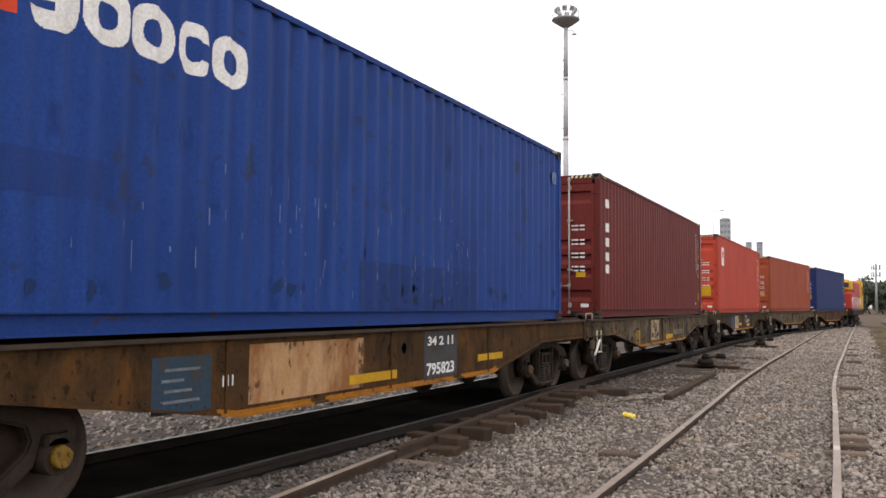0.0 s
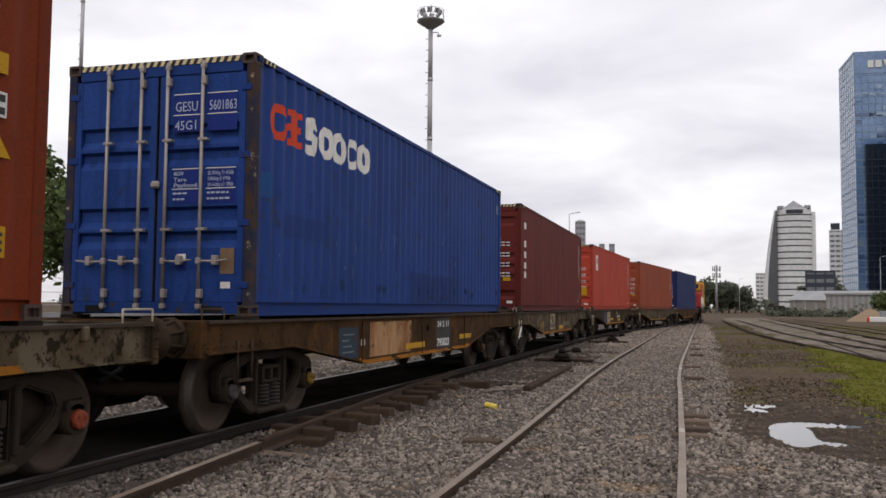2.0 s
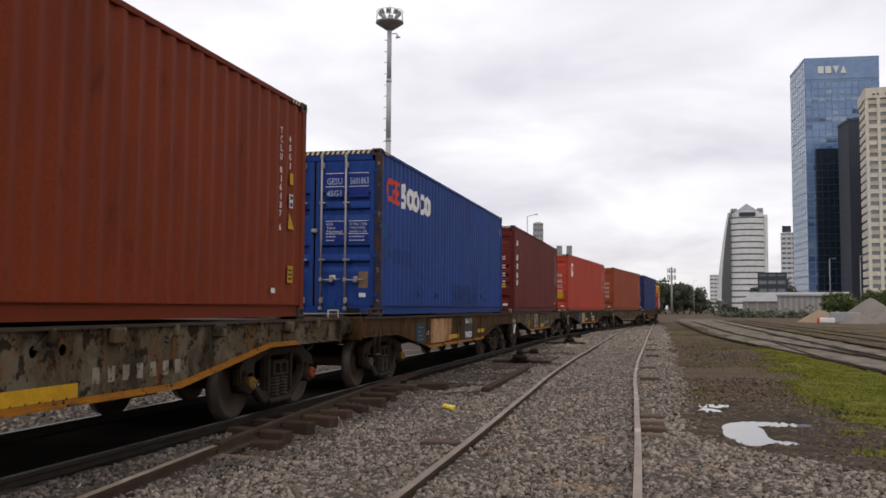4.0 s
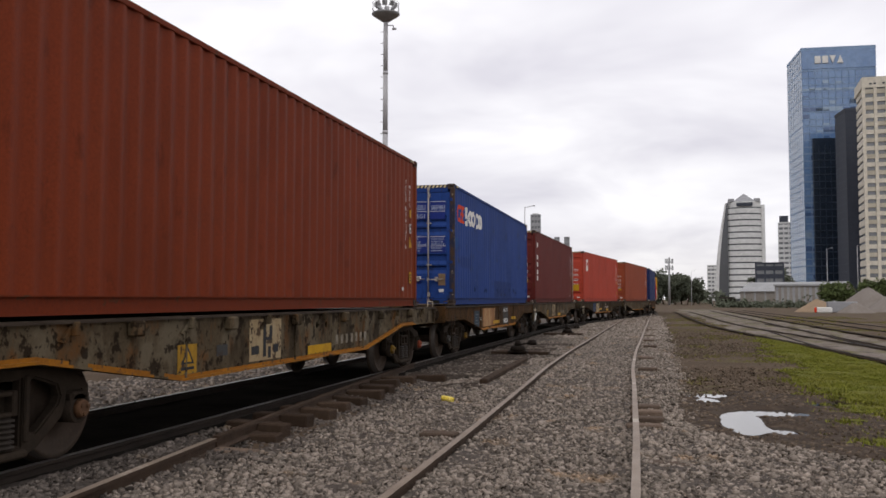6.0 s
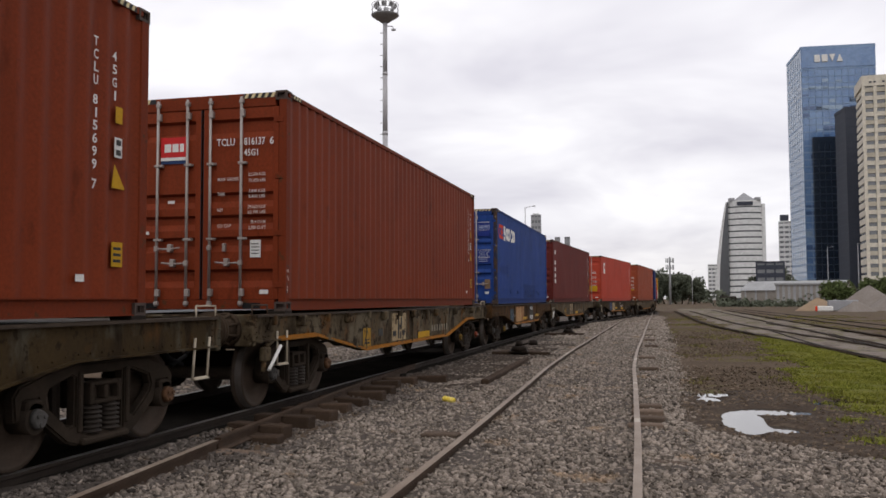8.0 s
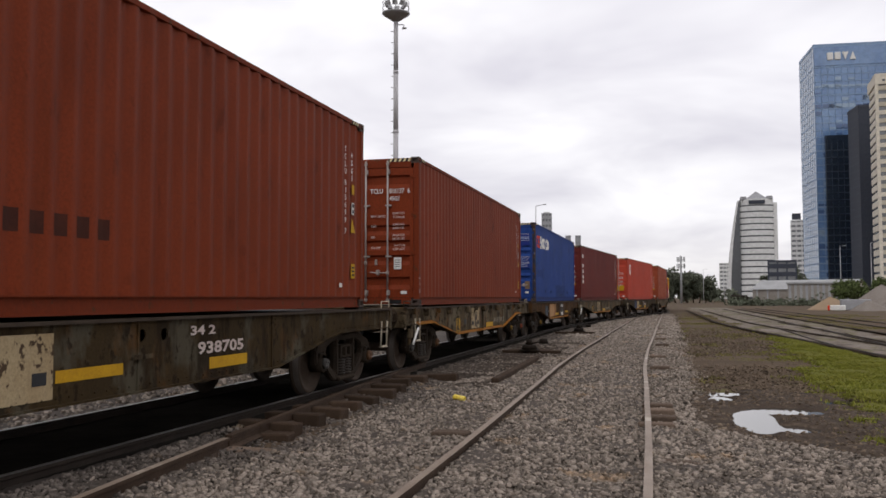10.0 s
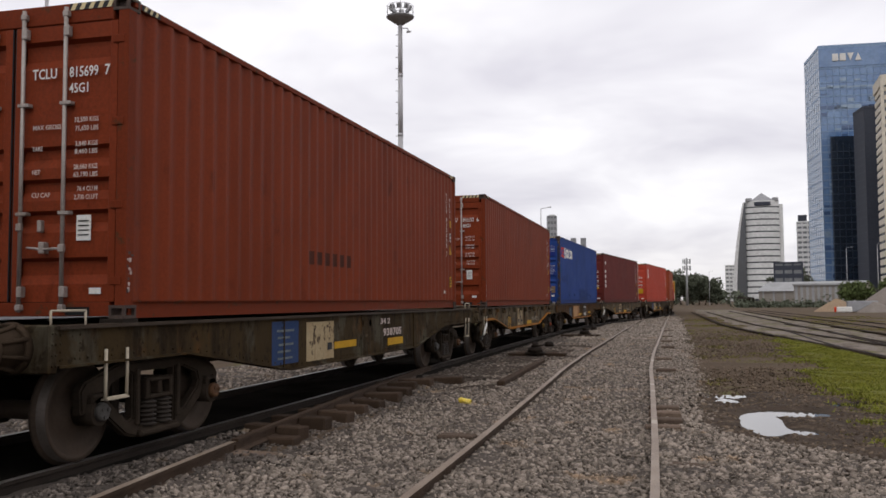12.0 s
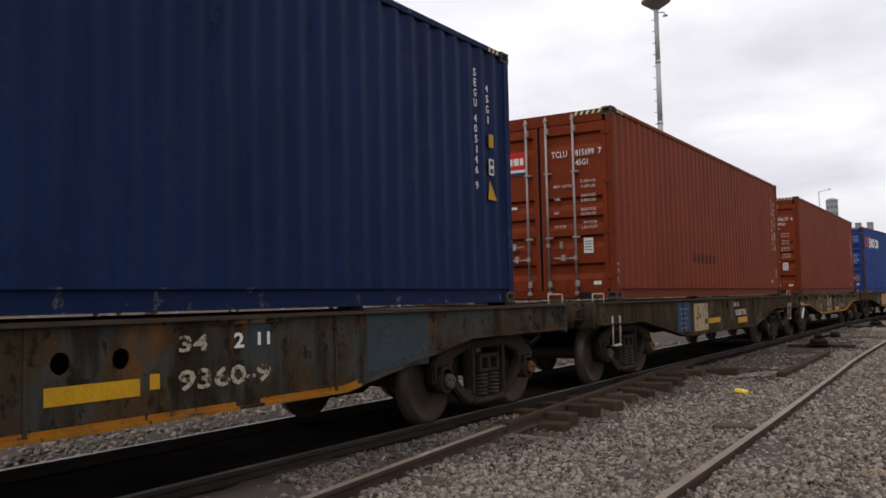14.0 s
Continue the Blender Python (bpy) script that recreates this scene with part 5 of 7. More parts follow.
def flat_wagon(label, body, caps, strip=(3.2, 9.2), pockets=False, holes=(), marks=None, low=0.515, rail_white=True, front_step=False, kink=3.45):
    w = thing("flat_wagon", label, "wagon", "wagons of the train")
    top, end_low, HW = 1.182, 0.86, 1.25
    lower = [(REAR, end_low), (1.05, end_low), (kink, low), (9.0, low), (11.15, end_low), (FRONT, end_low)]
    outline = lower + [(FRONT, top), (REAR, top)]
    for s in (1, -1):
        bm = bmesh.new()
        plate(bm, outline, [circle(y, z, r_) for y, z, r_ in holes], s * (HW - 0.06), s * (HW - 0.045))
        part("side_sill", bm, body, w)
        bm = bmesh.new()
        box(bm, *sorted((s * (HW - 0.2), s * HW)), REAR, FRONT, top - 0.018, top + 0.012)
        part("top_flange", bm, M_STEEL_EDGE, w)
        bm = bmesh.new()
        for (ya, za), (yb, zb) in zip(lower, lower[1:]):
            vs = [bm.verts.new(p) for x in (s * (HW - 0.16), s * HW) for p in ((x, ya, za), (x, yb, zb), (x, yb, zb + 0.02), (x, ya, za + 0.02))]
            for q in ((0, 1, 2, 3), (7, 6, 5, 4), (0, 4, 5, 1), (3, 2, 6, 7)):
                bm.faces.new([vs[i] for i in q])
        bmesh.ops.recalc_face_normals(bm, faces=bm.faces[:])
        part("bottom_flange", bm, body, w)
        if s > 0:
            # rivets along the lower edge and round the ends
            bm = bmesh.new()
            for (ya, za), (yb, zb) in zip(lower, lower[1:]):
                n = max(int(abs(yb - ya) / 0.16), 1)
                for i in range(n):
                    k = (i + 0.5) / n
                    tube(bm, (HW - 0.046, ya + (yb - ya) * k, za + (zb - za) * k + 0.065), (HW - 0.034, ya + (yb - ya) * k, za + (zb - za) * k + 0.065), 0.014, 0.007, 6)
            for y in (REAR + 0.06, REAR + 0.3, 3.25, 9.0, FRONT - 0.06):
                for i in range(5):
                    zz = end_low + 0.06 + 0.065 * i
                    tube(bm, (HW - 0.046, y, zz), (HW - 0.034, y, zz), 0.014, 0.007, 6)
            tagged(part("rivets", bm, body, w), kind="stuff")
            if strip:
                # worn orange paint along the lower edge, with bare gaps
                def low_z(q):
                    for (ya, za), (yb, zb) in zip(lower, lower[1:]):
                        if ya <= q <= yb:
                            return za + (zb - za) * (q - ya) / (yb - ya)
                    return end_low
                rng = random.Random(int(strip[1] * 100))
                q = strip[0]
                while q < strip[1]:
                    e = min(q + rng.uniform(0.6, 1.7), strip[1])
                    cuts = [q] + [k for k in (1.05, kink, 9.0, 11.15) if q < k < e] + [e]
                    bm = bmesh.new()
                    vs = [(bm.verts.new((HW + 0.0015, k, low_z(k) - 0.002)), bm.verts.new((HW + 0.0015, k, low_z(k) + 0.022)), bm.verts.new((HW - 0.043, k, low_z(k) + 0.0225)), bm.verts.new((HW - 0.0425, k, low_z(k) + 0.055))) for k in cuts]
                    for u, v_ in zip(vs, vs[1:]):
                        for i in range(3):
                            bm.faces.new((u[i], v_[i], v_[i + 1], u[i + 1]))
                    part("painted_edge", bm, M_ORANGE, w)
                    q = e + rng.choice((0.02, 0.03, 0.25))
            # upright stiffeners
            for y in (3.3, 6.1, 8.9):
                part("stiffener", bm_box(HW - 0.047, HW - 0.03, y - 0.012, y + 0.012, low + 0.02, top - 0.02), body, w)
            if pockets:
                first = None
                for i in range(15):
                    y = -0.45 + 0.93 * i
                    if i % 2:
                        bm = bm_box(HW - 0.05, HW + 0.05, y - 0.09, y + 0.09, 1.02, 1.17, bevel=0.02)
                    else:
                        bm = bmesh.new()
                        vs = [bm.verts.new(p) for x in (HW - 0.046, HW - 0.02) for p in ((x, y - 0.10, 1.02), (x, y + 0.06, 1.18), (x, y + 0.10, 1.16), (x, y - 0.04, 1.0))]
                        for q in ((3, 2, 1, 0), (4, 5, 6, 7), (0, 1, 5, 4), (1, 2, 6, 5), (2, 3, 7, 6), (3, 0, 4, 7)):
                            bm.faces.new([vs[i_] for i_ in q])
                        box(bm, HW - 0.046, HW + 0.03, y + 0.03, y + 0.09, 1.06, 1.18, bevel=0.01)
                    part("stake_pocket", bm, body, w)
    # deck, cross bearers and centre sill
    part("deck", bm_box(-HW + 0.18, HW - 0.18, REAR + 0.05, FRONT - 0.05, 1.15, 1.174), M_STEEL_EDGE, w)
    part("centre_sill", bm_box(-0.24, 0.24, REAR, FRONT, 0.72, 1.16), M_STEEL_DARK, w)
    bearer = part("cross_bearer", bm_box(-HW + 0.07, HW - 0.07, -0.06, 0.06, 0.86, 1.16), M_STEEL_DARK, w)
    bearer.matrix_basis = pose(0, 2.4, 0)
    for y in (4.0, 6.1, 8.2, 9.8):
        share("cross_bearer", bearer.data, w, pose(0, y, 0))
    for y in (0.1, LEN - 0.1):
        for s in (1, -1):
            x0, x1 = sorted((s * 0.98, s * 1.215))
            part("container_seat", bm_box(x0, x1, y - 0.12, y + 0.12, 1.17, 1.231, bevel=0.006), M_STEEL_DARK, w)
    for y, sy in ((REAR, -1), (FRONT, 1)):
        a, b = sorted((y, y + sy * 0.10))
        bm = bm_box(-HW + 0.02, HW - 0.02, a, b, 0.82, 1.20, bevel=0.012)
        for i in range(4):
            for dx in (-0.03, 0.05):
                tube(bm, (HW - 0.022, (a + b) / 2 + dx * 0.5, 0.88 + 0.085 * i), (HW - 0.008, (a + b) / 2 + dx * 0.5, 0.88 + 0.085 * i), 0.014, 0.008, 6)
        part("headstock", bm, body, w)
        for s in (1, -1):
            bm = bmesh.new()
            e = y + sy * 0.10
            tube(bm, (s * 0.88, e, 1.02), (s * 0.88, e + sy * 0.05, 1.02), 0.21, 0.19, 18)
            tube(bm, (s * 0.88, e + sy * 0.05, 1.02), (s * 0.88, e + sy * 0.26, 1.02), 0.17, 0.115, 18)
            tube(bm, (s * 0.88, e + sy * 0.25, 1.02), (s * 0.88, e + sy * 0.29, 1.02), 0.135, 0.135, 18)
            tube(bm, (s * 0.88, e + sy * 0.28, 1.02), (s * 0.88, e + sy * 0.34, 1.02), 0.085, 0.085, 18)
            for a_ in (0.4, 1.2, 1.94, 2.74):
                for k in (1, -1):
                    tube(bm, (s * 0.88 + 0.19 * math.cos(a_) * k, e + sy * 0.03, 1.02 + 0.19 * math.sin(a_) * k), (s * 0.88 + 0.12 * math.cos(a_) * k, e + sy * 0.27, 1.02 + 0.12 * math.sin(a_) * k), 0.022, 0.014, 6)
            buf = part("buffer", bm, M_BUFFER, w)
            bm = bmesh.new()
            lathe(bm, [(e + sy * 0.32, 0.10), (e + sy * 0.34, 0.22), (e + sy * 0.375, 0.22), (e + sy * 0.395, 0.12)], seg=22, axis="Y")
            bmesh.ops.translate(bm, vec=(s * 0.88, 0, 1.02), verts=bm.verts[:])
            part("buffer_head", bm, M_BUFFER, buf)
        bm = bmesh.new()
        box(bm, -0.13, 0.13, *sorted((y, y + sy * 0.50)), 0.80, 1.0, bevel=0.03)
        box(bm, -0.2, 0.2, *sorted((y + sy * 0.42, y + sy * 0.58)), 0.76, 1.06, bevel=0.05)
        part("coupler", bm, M_STEEL_DARK, w)
        bm = bmesh.new()
        pipe(bm, [(0.45, y + sy * 0.1, 0.9), (0.47, y + sy * 0.3, 0.72), (0.46, y + sy * 0.62, 0.62)], 0.025)
        part("brake_hose", bm, M_BLACK, w)
        # grab loop above and step stirrup below the corner
        yy = y - sy * 0.02
        bm = bmesh.new()
        pipe(bm, [(HW - 0.06, yy + sy * 0.06, 1.17), (HW - 0.06, yy + sy * 0.06, 1.31), (HW - 0.06, yy - sy * 0.36, 1.31), (HW - 0.06, yy - sy * 0.36, 1.17)], 0.010)
        part("grab_rail", bm, M_STIRRUP if rail_white and not (pockets and sy < 0) else M_RAIL, w)
        if sy < 0 or front_step:
            yy = y - sy * (0.62 if sy < 0 else 0.14)
            low_y = 0.0 if sy < 0 else -0.05
            bm = bmesh.new()
            pipe(bm, [(HW - 0.03, yy, 0.98), (HW - 0.03, yy + low_y, 0.56), (HW - 0.03, yy - sy * 0.3 + low_y, 0.56), (HW - 0.03, yy - sy * 0.3, 0.98)], 0.015)
            box(bm, HW - 0.07, HW + 0.0, *sorted((yy + low_y, yy - sy * 0.3 + low_y)), 0.545, 0.557)
            part("step", bm, M_STIRRUP if rail_white else M_RAIL, w)
    bogie(w, REAR_BOGIE, caps[:2])
    bogie(w, FRONT_BOGIE, caps[2:])
    bm = bmesh.new()
    tube(bm, (0.35, 4.2, 0.72), (0.35, 5.1, 0.72), 0.17, seg=16)
    part("air_tank", bm, M_STEEL_DARK, w)
    bm = bmesh.new()
    tube(bm, (0.0, 2.0, 0.62), (0.0, 10.2, 0.62), 0.022, seg=8)
    part("brake_rod", bm, M_STEEL_DARK, w)
    if marks:
        marks(w)
    return w


M_STEEL_EDGE = material("worn_deck_steel", (0.060, 0.044, 0.032), (0.03, 0.021, 0.015), 0.7, 0.2, fine=30, coarse=2.5, bump=0.4)
M_STIRRUP = material("dirty_white_steel", (0.46, 0.40, 0.31), (0.26, 0.21, 0.15), 0.7, fine=40, coarse=5, bump=0.2)
GRIME, OLD_RUST = (0.017, 0.011, 0.0065), (0.125, 0.052, 0.014)
BODY_BROWN = material("brown_wagon_steel", (0.066, 0.036, 0.0155), (0.034, 0.020, 0.011), 0.75, 0.0, fine=30, coarse=1.3, bump=0.35, spec=0.04, blots=((OLD_RUST, 2.2, (1, 1, 0.6), 0.50, 0.66, 0.7), (GRIME, 2.6, (1, 1, 0.5), 0.52, 0.66, 0.7), (GRIME, 9.0, (1, 1, 0.7), 0.58, 0.64, 0.8)))
BODY_PALE = material("flaking_pale_wagon_steel", (0.095, 0.072, 0.044), (0.052, 0.036, 0.020), 0.75, 0.0, fine=30, coarse=1.6, bump=0.35, spec=0.04, blots=(((0.135, 0.110, 0.073), 1.9, (1, 1, 0.8), 0.48, 0.57, 0.8), (OLD_RUST, 2.6, (1, 1, 0.6), 0.54, 0.66, 0.75), (GRIME, 1.5, (1, 1, 0.5), 0.53, 0.63, 0.8), (GRIME, 5.0, (1, 1, 1), 0.55, 0.59, 0.9), (GRIME, 12.0, (1, 1, 1), 0.60, 0.64, 0.8)))
BODY_OLIVE = material("olive_brown_wagon_steel", (0.050, 0.033, 0.015), (0.031, 0.021, 0.011), 0.75, 0.0, fine=30, coarse=1.3, bump=0.35, spec=0.04, blots=(((0.078, 0.070, 0.050), 1.5, (1, 1, 0.7), 0.52, 0.60, 0.7), (OLD_RUST, 3.0, (1, 1, 0.5), 0.56, 0.70, 0.5), (GRIME, 3.0, (1, 1, 0.25), 0.48, 0.60, 0.8), (GRIME, 9.0, (1, 1, 0.7), 0.56, 0.62, 0.8)))
BODY_MIXED = material("mottled_wagon_steel", (0.062, 0.037, 0.016), (0.036, 0.030, 0.021), 0.75, 0.0, fine=30, coarse=0.9, amount=1.0, bump=0.35, spec=0.04, blots=(((0.046, 0.050, 0.046), 1.1, (1, 1, 0.8), 0.50, 0.56, 0.85), (OLD_RUST, 2.4, (1, 1, 0.5), 0.54, 0.66, 0.75), (GRIME, 3.0, (1, 1, 0.25), 0.48, 0.60, 0.8), (GRIME, 8.0, (1, 1, 0.7), 0.56, 0.62, 0.85)))
SX = 1.25 - 0.044


def wpatch(w, name, mat, y0, y1, z0, z1, label="", out=0.0):
    return patch(name, mat, w, y0, y1, z0, z1, SX + out, label)


def wtext(w, text, y, z, size, width, mat=M_WHITE):
    lettering("number_lettering", text, size, mat, w, text_side(y, z, SX + 0.006), width)


def sea_wagon_marks(w):
    wpatch(w, "data_panel", M_BLUEPATCH, 2.46, 3.12, 0.62, 1.05, "faded blue data panel")
    for i in range(4):
        wpatch(w, "print_bar", M_DIMPRINT, 2.56 + 0.03 * (i % 2), 2.98 - 0.09 * (i % 3), 0.70 + 0.08 * i, 0.722 + 0.08 * i, out=0.004)
    for i in range(3):
        wpatch(w, "chalk_mark", M_WHITE, 3.26 + 0.06 * i, 3.275 + 0.06 * i, 0.78, 0.87)
    wpatch(w, "repair_patch", M_CREAM, 3.60, 5.5, 0.60, 1.11, "flaking cream-painted field")
    wpatch(w, "yellow_bar", M_YELLOW, 5.22, 6.23, 0.64, 0.735, "yellow lifting mark", out=0.006)
    wpatch(w, "number_field", M_GREYPATCH, 6.92, 7.86, 0.56, 1.14)
    wtext(w, "34 2 11", 7.0, 0.97, 0.15, 0.72)
    wtext(w, "795823", 6.98, 0.62, 0.19, 0.78)
    wpatch(w, "yellow_bar", M_YELLOW, 8.55, 9.45, 0.70, 0.79, "faded yellow lifting mark")


def brake_gear(w):
    """The hand-brake lever and its bracket at the rear corner."""
    bm = bmesh.new()
    tube(bm, (1.29, -0.64, 0.52), (1.29, -0.30, 0.80), 0.022, seg=8)
    part("brake_lever", bm, M_WHITE, w, "white hand-brake lever")
    bm = bmesh.new()
    box(bm, 1.19, 1.26, -0.72, -0.50, 0.62, 0.80, bevel=0.02)
    tube(bm, (1.22, -0.62, 0.80), (1.22, -0.40, 0.86), 0.03, seg=8)
    tube(bm, (1.22, -0.62, 0.66), (1.22, -0.66, 0.50), 0.03, seg=8)
    part("brake_bracket", bm, BODY_PALE, w)


def tal_wagon_marks(w):
    brake_gear(w)
    wpatch(w, "warning_plate", M_OLDYELLOW, 3.14, 3.52, 0.60, 0.90, "yellow warning plate")
    bm = bmesh.new()
    bm.faces.new([bm.verts.new((SX + 0.006, y, z)) for y, z in ((3.20, 0.70), (3.46, 0.70), (3.33, 0.88))])
    part("warning_triangle", bm, M_GASKET, w)
    bm = bmesh.new()
    bm.faces.new([bm.verts.new((SX + 0.008, y, z)) for y, z in ((3.25, 0.72), (3.41, 0.72), (3.33, 0.84))])
    part("warning_triangle", bm, M_YELLOW, w)
    wpatch(w, "print_bar", M_GASKET, 3.20, 3.46, 0.64, 0.67, out=0.004)
    for y0, y1, z0, z1, mt in ((4.75, 5.65, 0.62, 1.12, M_CREAMLIGHT), (4.80, 5.0, 0.70, 0.80, M_GASKET), (5.12, 5.20, 0.66, 1.06, M_GASKET), (5.20, 5.36, 0.86, 0.90, M_GASKET), (5.30, 5.38, 0.90, 1.04, M_GASKET), (5.26, 5.34, 0.64, 0.78, M_GASKET), (5.42, 5.56, 0.70, 0.80, M_GASKET), (3.95, 4.2, 0.74, 0.86, M_GREYPATCH)):
        wpatch(w, "old_mark", mt, y0, y1, z0, z1, out=0.003 if mt is M_GASKET else 0.0)
    wpatch(w, "yellow_bar", M_YELLOW, 6.56, 7.45, 0.60, 0.72, "faded yellow lifting mark")
    for i in range(7):
        wpatch(w, "print_bar", M_FADEDPRINT, 7.64 + 0.22 * i, 7.74 + 0.22 * i, 0.69, 0.83)


def tal2_wagon_marks(w):
    wpatch(w, "data_panel", M_BLUEPANEL, 2.97, 3.74, 0.60, 1.13, "blue data panel with worn white print")
    for i, (a, b) in enumerate(((3.12, 3.55), (3.12, 3.5), (3.15, 3.58), (3.12, 3.48), (3.1, 3.6))):
        wpatch(w, "print_bar", M_DIMPRINT, a, b, 0.66 + 0.085 * i, 0.688 + 0.085 * i, out=0.004)
    wpatch(w, "repair_patch", M_CREAMLIGHT, 4.0, 4.96, 0.58, 1.10, "cream-painted field with rust pits")
    wpatch(w, "dark_square", M_GASKET, 4.72, 4.88, 0.70, 0.80, out=0.004)
    wpatch(w, "yellow_bar", M_YELLOW, 4.99, 5.88, 0.70, 0.80, "yellow lifting mark")
    wpatch(w, "lifting_lug", BODY_PALE, 6.0, 6.3, 0.82, 0.86, out=0.03)
    wtext(w, "34 2", 7.0, 1.0, 0.13, 0.5, M_FADED)
    wtext(w, "938705", 7.15, 0.80, 0.17, 1.0, M_FADED)
    wpatch(w, "yellow_bar", M_YELLOW, 7.4, 8.25, 0.63, 0.75, "yellow mark")


def dark_wagon_marks(w):
    wpatch(w, "yellow_bar", M_YELLOW, 6.22, 6.90, 0.70, 0.81, "yellow lifting mark")
    wpatch(w, "yellow_bar", M_YELLOW, 6.98, 7.06, 0.73, 0.83, "yellow lifting mark")
    wtext(w, "34", 7.21, 0.96, 0.15, 0.26, M_CHIPPED)
    wtext(w, "2", 7.73, 0.96, 0.15, 0.1)
    wpatch(w, "blue_square", M_BLUEPATCH, 7.90, 8.11, 0.95, 1.12)
    wtext(w, "11", 7.94, 0.97, 0.13, 0.13)
    wtext(w, "9360-9", 7.21, 0.70, 0.19, 0.9, M_CHIPPED)
    wpatch(w, "data_panel", M_GREYBLUE, 9.34, 10.34, 0.66, 1.17, "faded grey-blue data panel")
    for y0 in (7.47, 7.67, 7.87, 8.07):
        wpatch(w, "rivet_plate", BODY_PALE, y0 + 0.01, y0 + 0.19, 1.13, 1.175, out=0.02)
    for i in range(3):
        wpatch(w, "print_bar", M_GREYPATCH, 9.5, 9.95, 0.90 + 0.07 * i, 0.93 + 0.07 * i, out=0.004)


M_GREYBLUE = material("grey_blue_field", (0.036, 0.052, 0.062), (0.032, 0.040, 0.044), 0.75, fine=40, coarse=3, spots=(0.05, 0.032, 0.018), spot_level=0.60)
M_CREAMLIGHT = material("light_cream_patch", (0.36, 0.28, 0.165), (0.27, 0.185, 0.095), 0.75, fine=40, coarse=3, blots=(((0.05, 0.03, 0.018), 7.0, (1, 1, 0.8), 0.57, 0.61, 0.95), ((0.13, 0.06, 0.022), 4.0, (1, 1, 0.2), 0.58, 0.70, 0.6)))
M_CHIPPED = material("chipped_white_print", (0.42, 0.38, 0.29), (0.26, 0.21, 0.14), 0.75, fine=40, coarse=8, spots=(0.06, 0.04, 0.02), spot_level=0.49, spot_scale=12)
M_FADEDPRINT = material("faded_print", (0.26, 0.23, 0.18), (0.10, 0.075, 0.05), 0.75, fine=40, coarse=8, spots=(0.06, 0.045, 0.03), spot_level=0.55, spot_scale=12)
M_OLDYELLOW = material("old_yellow_plate", (0.36, 0.20, 0.02), (0.22, 0.12, 0.02), 0.7, fine=40, coarse=6, spots=(0.06, 0.035, 0.02), spot_level=0.56, spot_scale=8)

TRAIN = []
C_BROWN, C_BROWN2 = (0.165, 0.0305, 0.0108), (0.134, 0.0260, 0.0102)
sea = container("blue corrugated shipping container with a worn red and white mark", (0.018, 0.048, 0.192), (0.015, 0.040, 0.158), SEA_BANDS, None, stripes="all", marks=sea_marks, streak=(0.012, 0.030, 0.115), streak_amount=0.6, frame_wear=(0.05, 0.032, 0.026), spots=(0.022, 0.036, 0.10), level=0.60, handles=((-1, 0.60), (-1, 0.60), (1, 0.60), (1, 0.60)))
TRAIN.append((flat_wagon("brown rusty flat wagon with cream and blue painted fields", BODY_BROWN, (CAP_GREY, CAP_YELLOW, CAP_BROWN, CAP_GREY), holes=((6.08, 0.96, 0.065), (6.42, 0.96, 0.065)), marks=sea_wagon_marks, rail_white=False), sea, 0.0))
tal = container("rust-brown corrugated shipping container with closed doors", C_BROWN, C_BROWN2, TAL_BANDS, ("TCLU", "816137", "6"), marks=lambda c, d: (tal_marks(c, d), side_marks(c, "TCLU8161376")))
TRAIN.append((flat_wagon("flat wagon with flaking pale paint and stake pockets", BODY_PALE, (CAP_GREY, CAP_BROWN, CAP_YELLOW, CAP_RED), pockets=True, kink=3.2, low=0.54, strip=(-0.2, 12.0), holes=((6.9, 1.0, 0.05), (7.25, 1.0, 0.05)), marks=tal_wagon_marks), tal, -15.55))
tal_b = container("rust-brown corrugated shipping container with a scuffed side", C_BROWN, C_BROWN2, TAL_BANDS, ("TCLU", "815699", "7"), marks=lambda c, d: (scuff_marks(c, d), side_marks(c, "TCLU8156997")))
TRAIN.append((flat_wagon("olive-brown flat wagon with blue panel and cream field", BODY_OLIVE, (CAP_GREY, CAP_BROWN, CAP_GREY, CAP_BROWN), strip=None, front_step=True, holes=((6.17, 1.03, 0.06), (6.54, 1.03, 0.06)), marks=tal2_wagon_marks), tal_b, -30.95))
dark_b = container("dark navy blue corrugated shipping container", (0.0080, 0.0185, 0.064), (0.0080, 0.016, 0.050), SEA_BANDS, None, marks=lambda c, d: side_marks(c, "SEGU4051469", lift=0.13, notices=False), streak=(0.005, 0.010, 0.034), streak_amount=0.6, spots=(0.013, 0.023, 0.058), level=0.60, frame_wear=(0.075, 0.075, 0.082))
TRAIN.append((flat_wagon("brown flat wagon with worn numbers and grey-blue fields", BODY_MIXED, (CAP_BROWN, CAP_GREY, CAP_GREY, CAP_BROWN), holes=((6.33, 0.945, 0.068), (6.76, 0.945, 0.068)), marks=dark_wagon_marks), dark_b, -46.49))
mar = container("dark maroon corrugated shipping container with white print", (0.115, 0.022, 0.018), (0.095, 0.020, 0.017), TAL_BANDS, None, marks=mar_marks)
TRAIN.append((flat_wagon("weathered brown flat wagon with a yellow mark", BODY_PALE, (CAP_GREY, CAP_BROWN, CAP_GREY, CAP_BROWN), marks=tal_wagon_marks), mar, 14.7))
ora = container("bright orange-red corrugated shipping container with a white mark", (0.37, 0.052, 0.030), (0.33, 0.048, 0.028), TAL_BANDS, None, marks=ora_marks)
TRAIN.append((flat_wagon("weathered olive-brown flat wagon", BODY_OLIVE, (CAP_GREY, CAP_BROWN, CAP_GREY, CAP_BROWN), marks=tal2_wagon_marks), ora, 30.9))
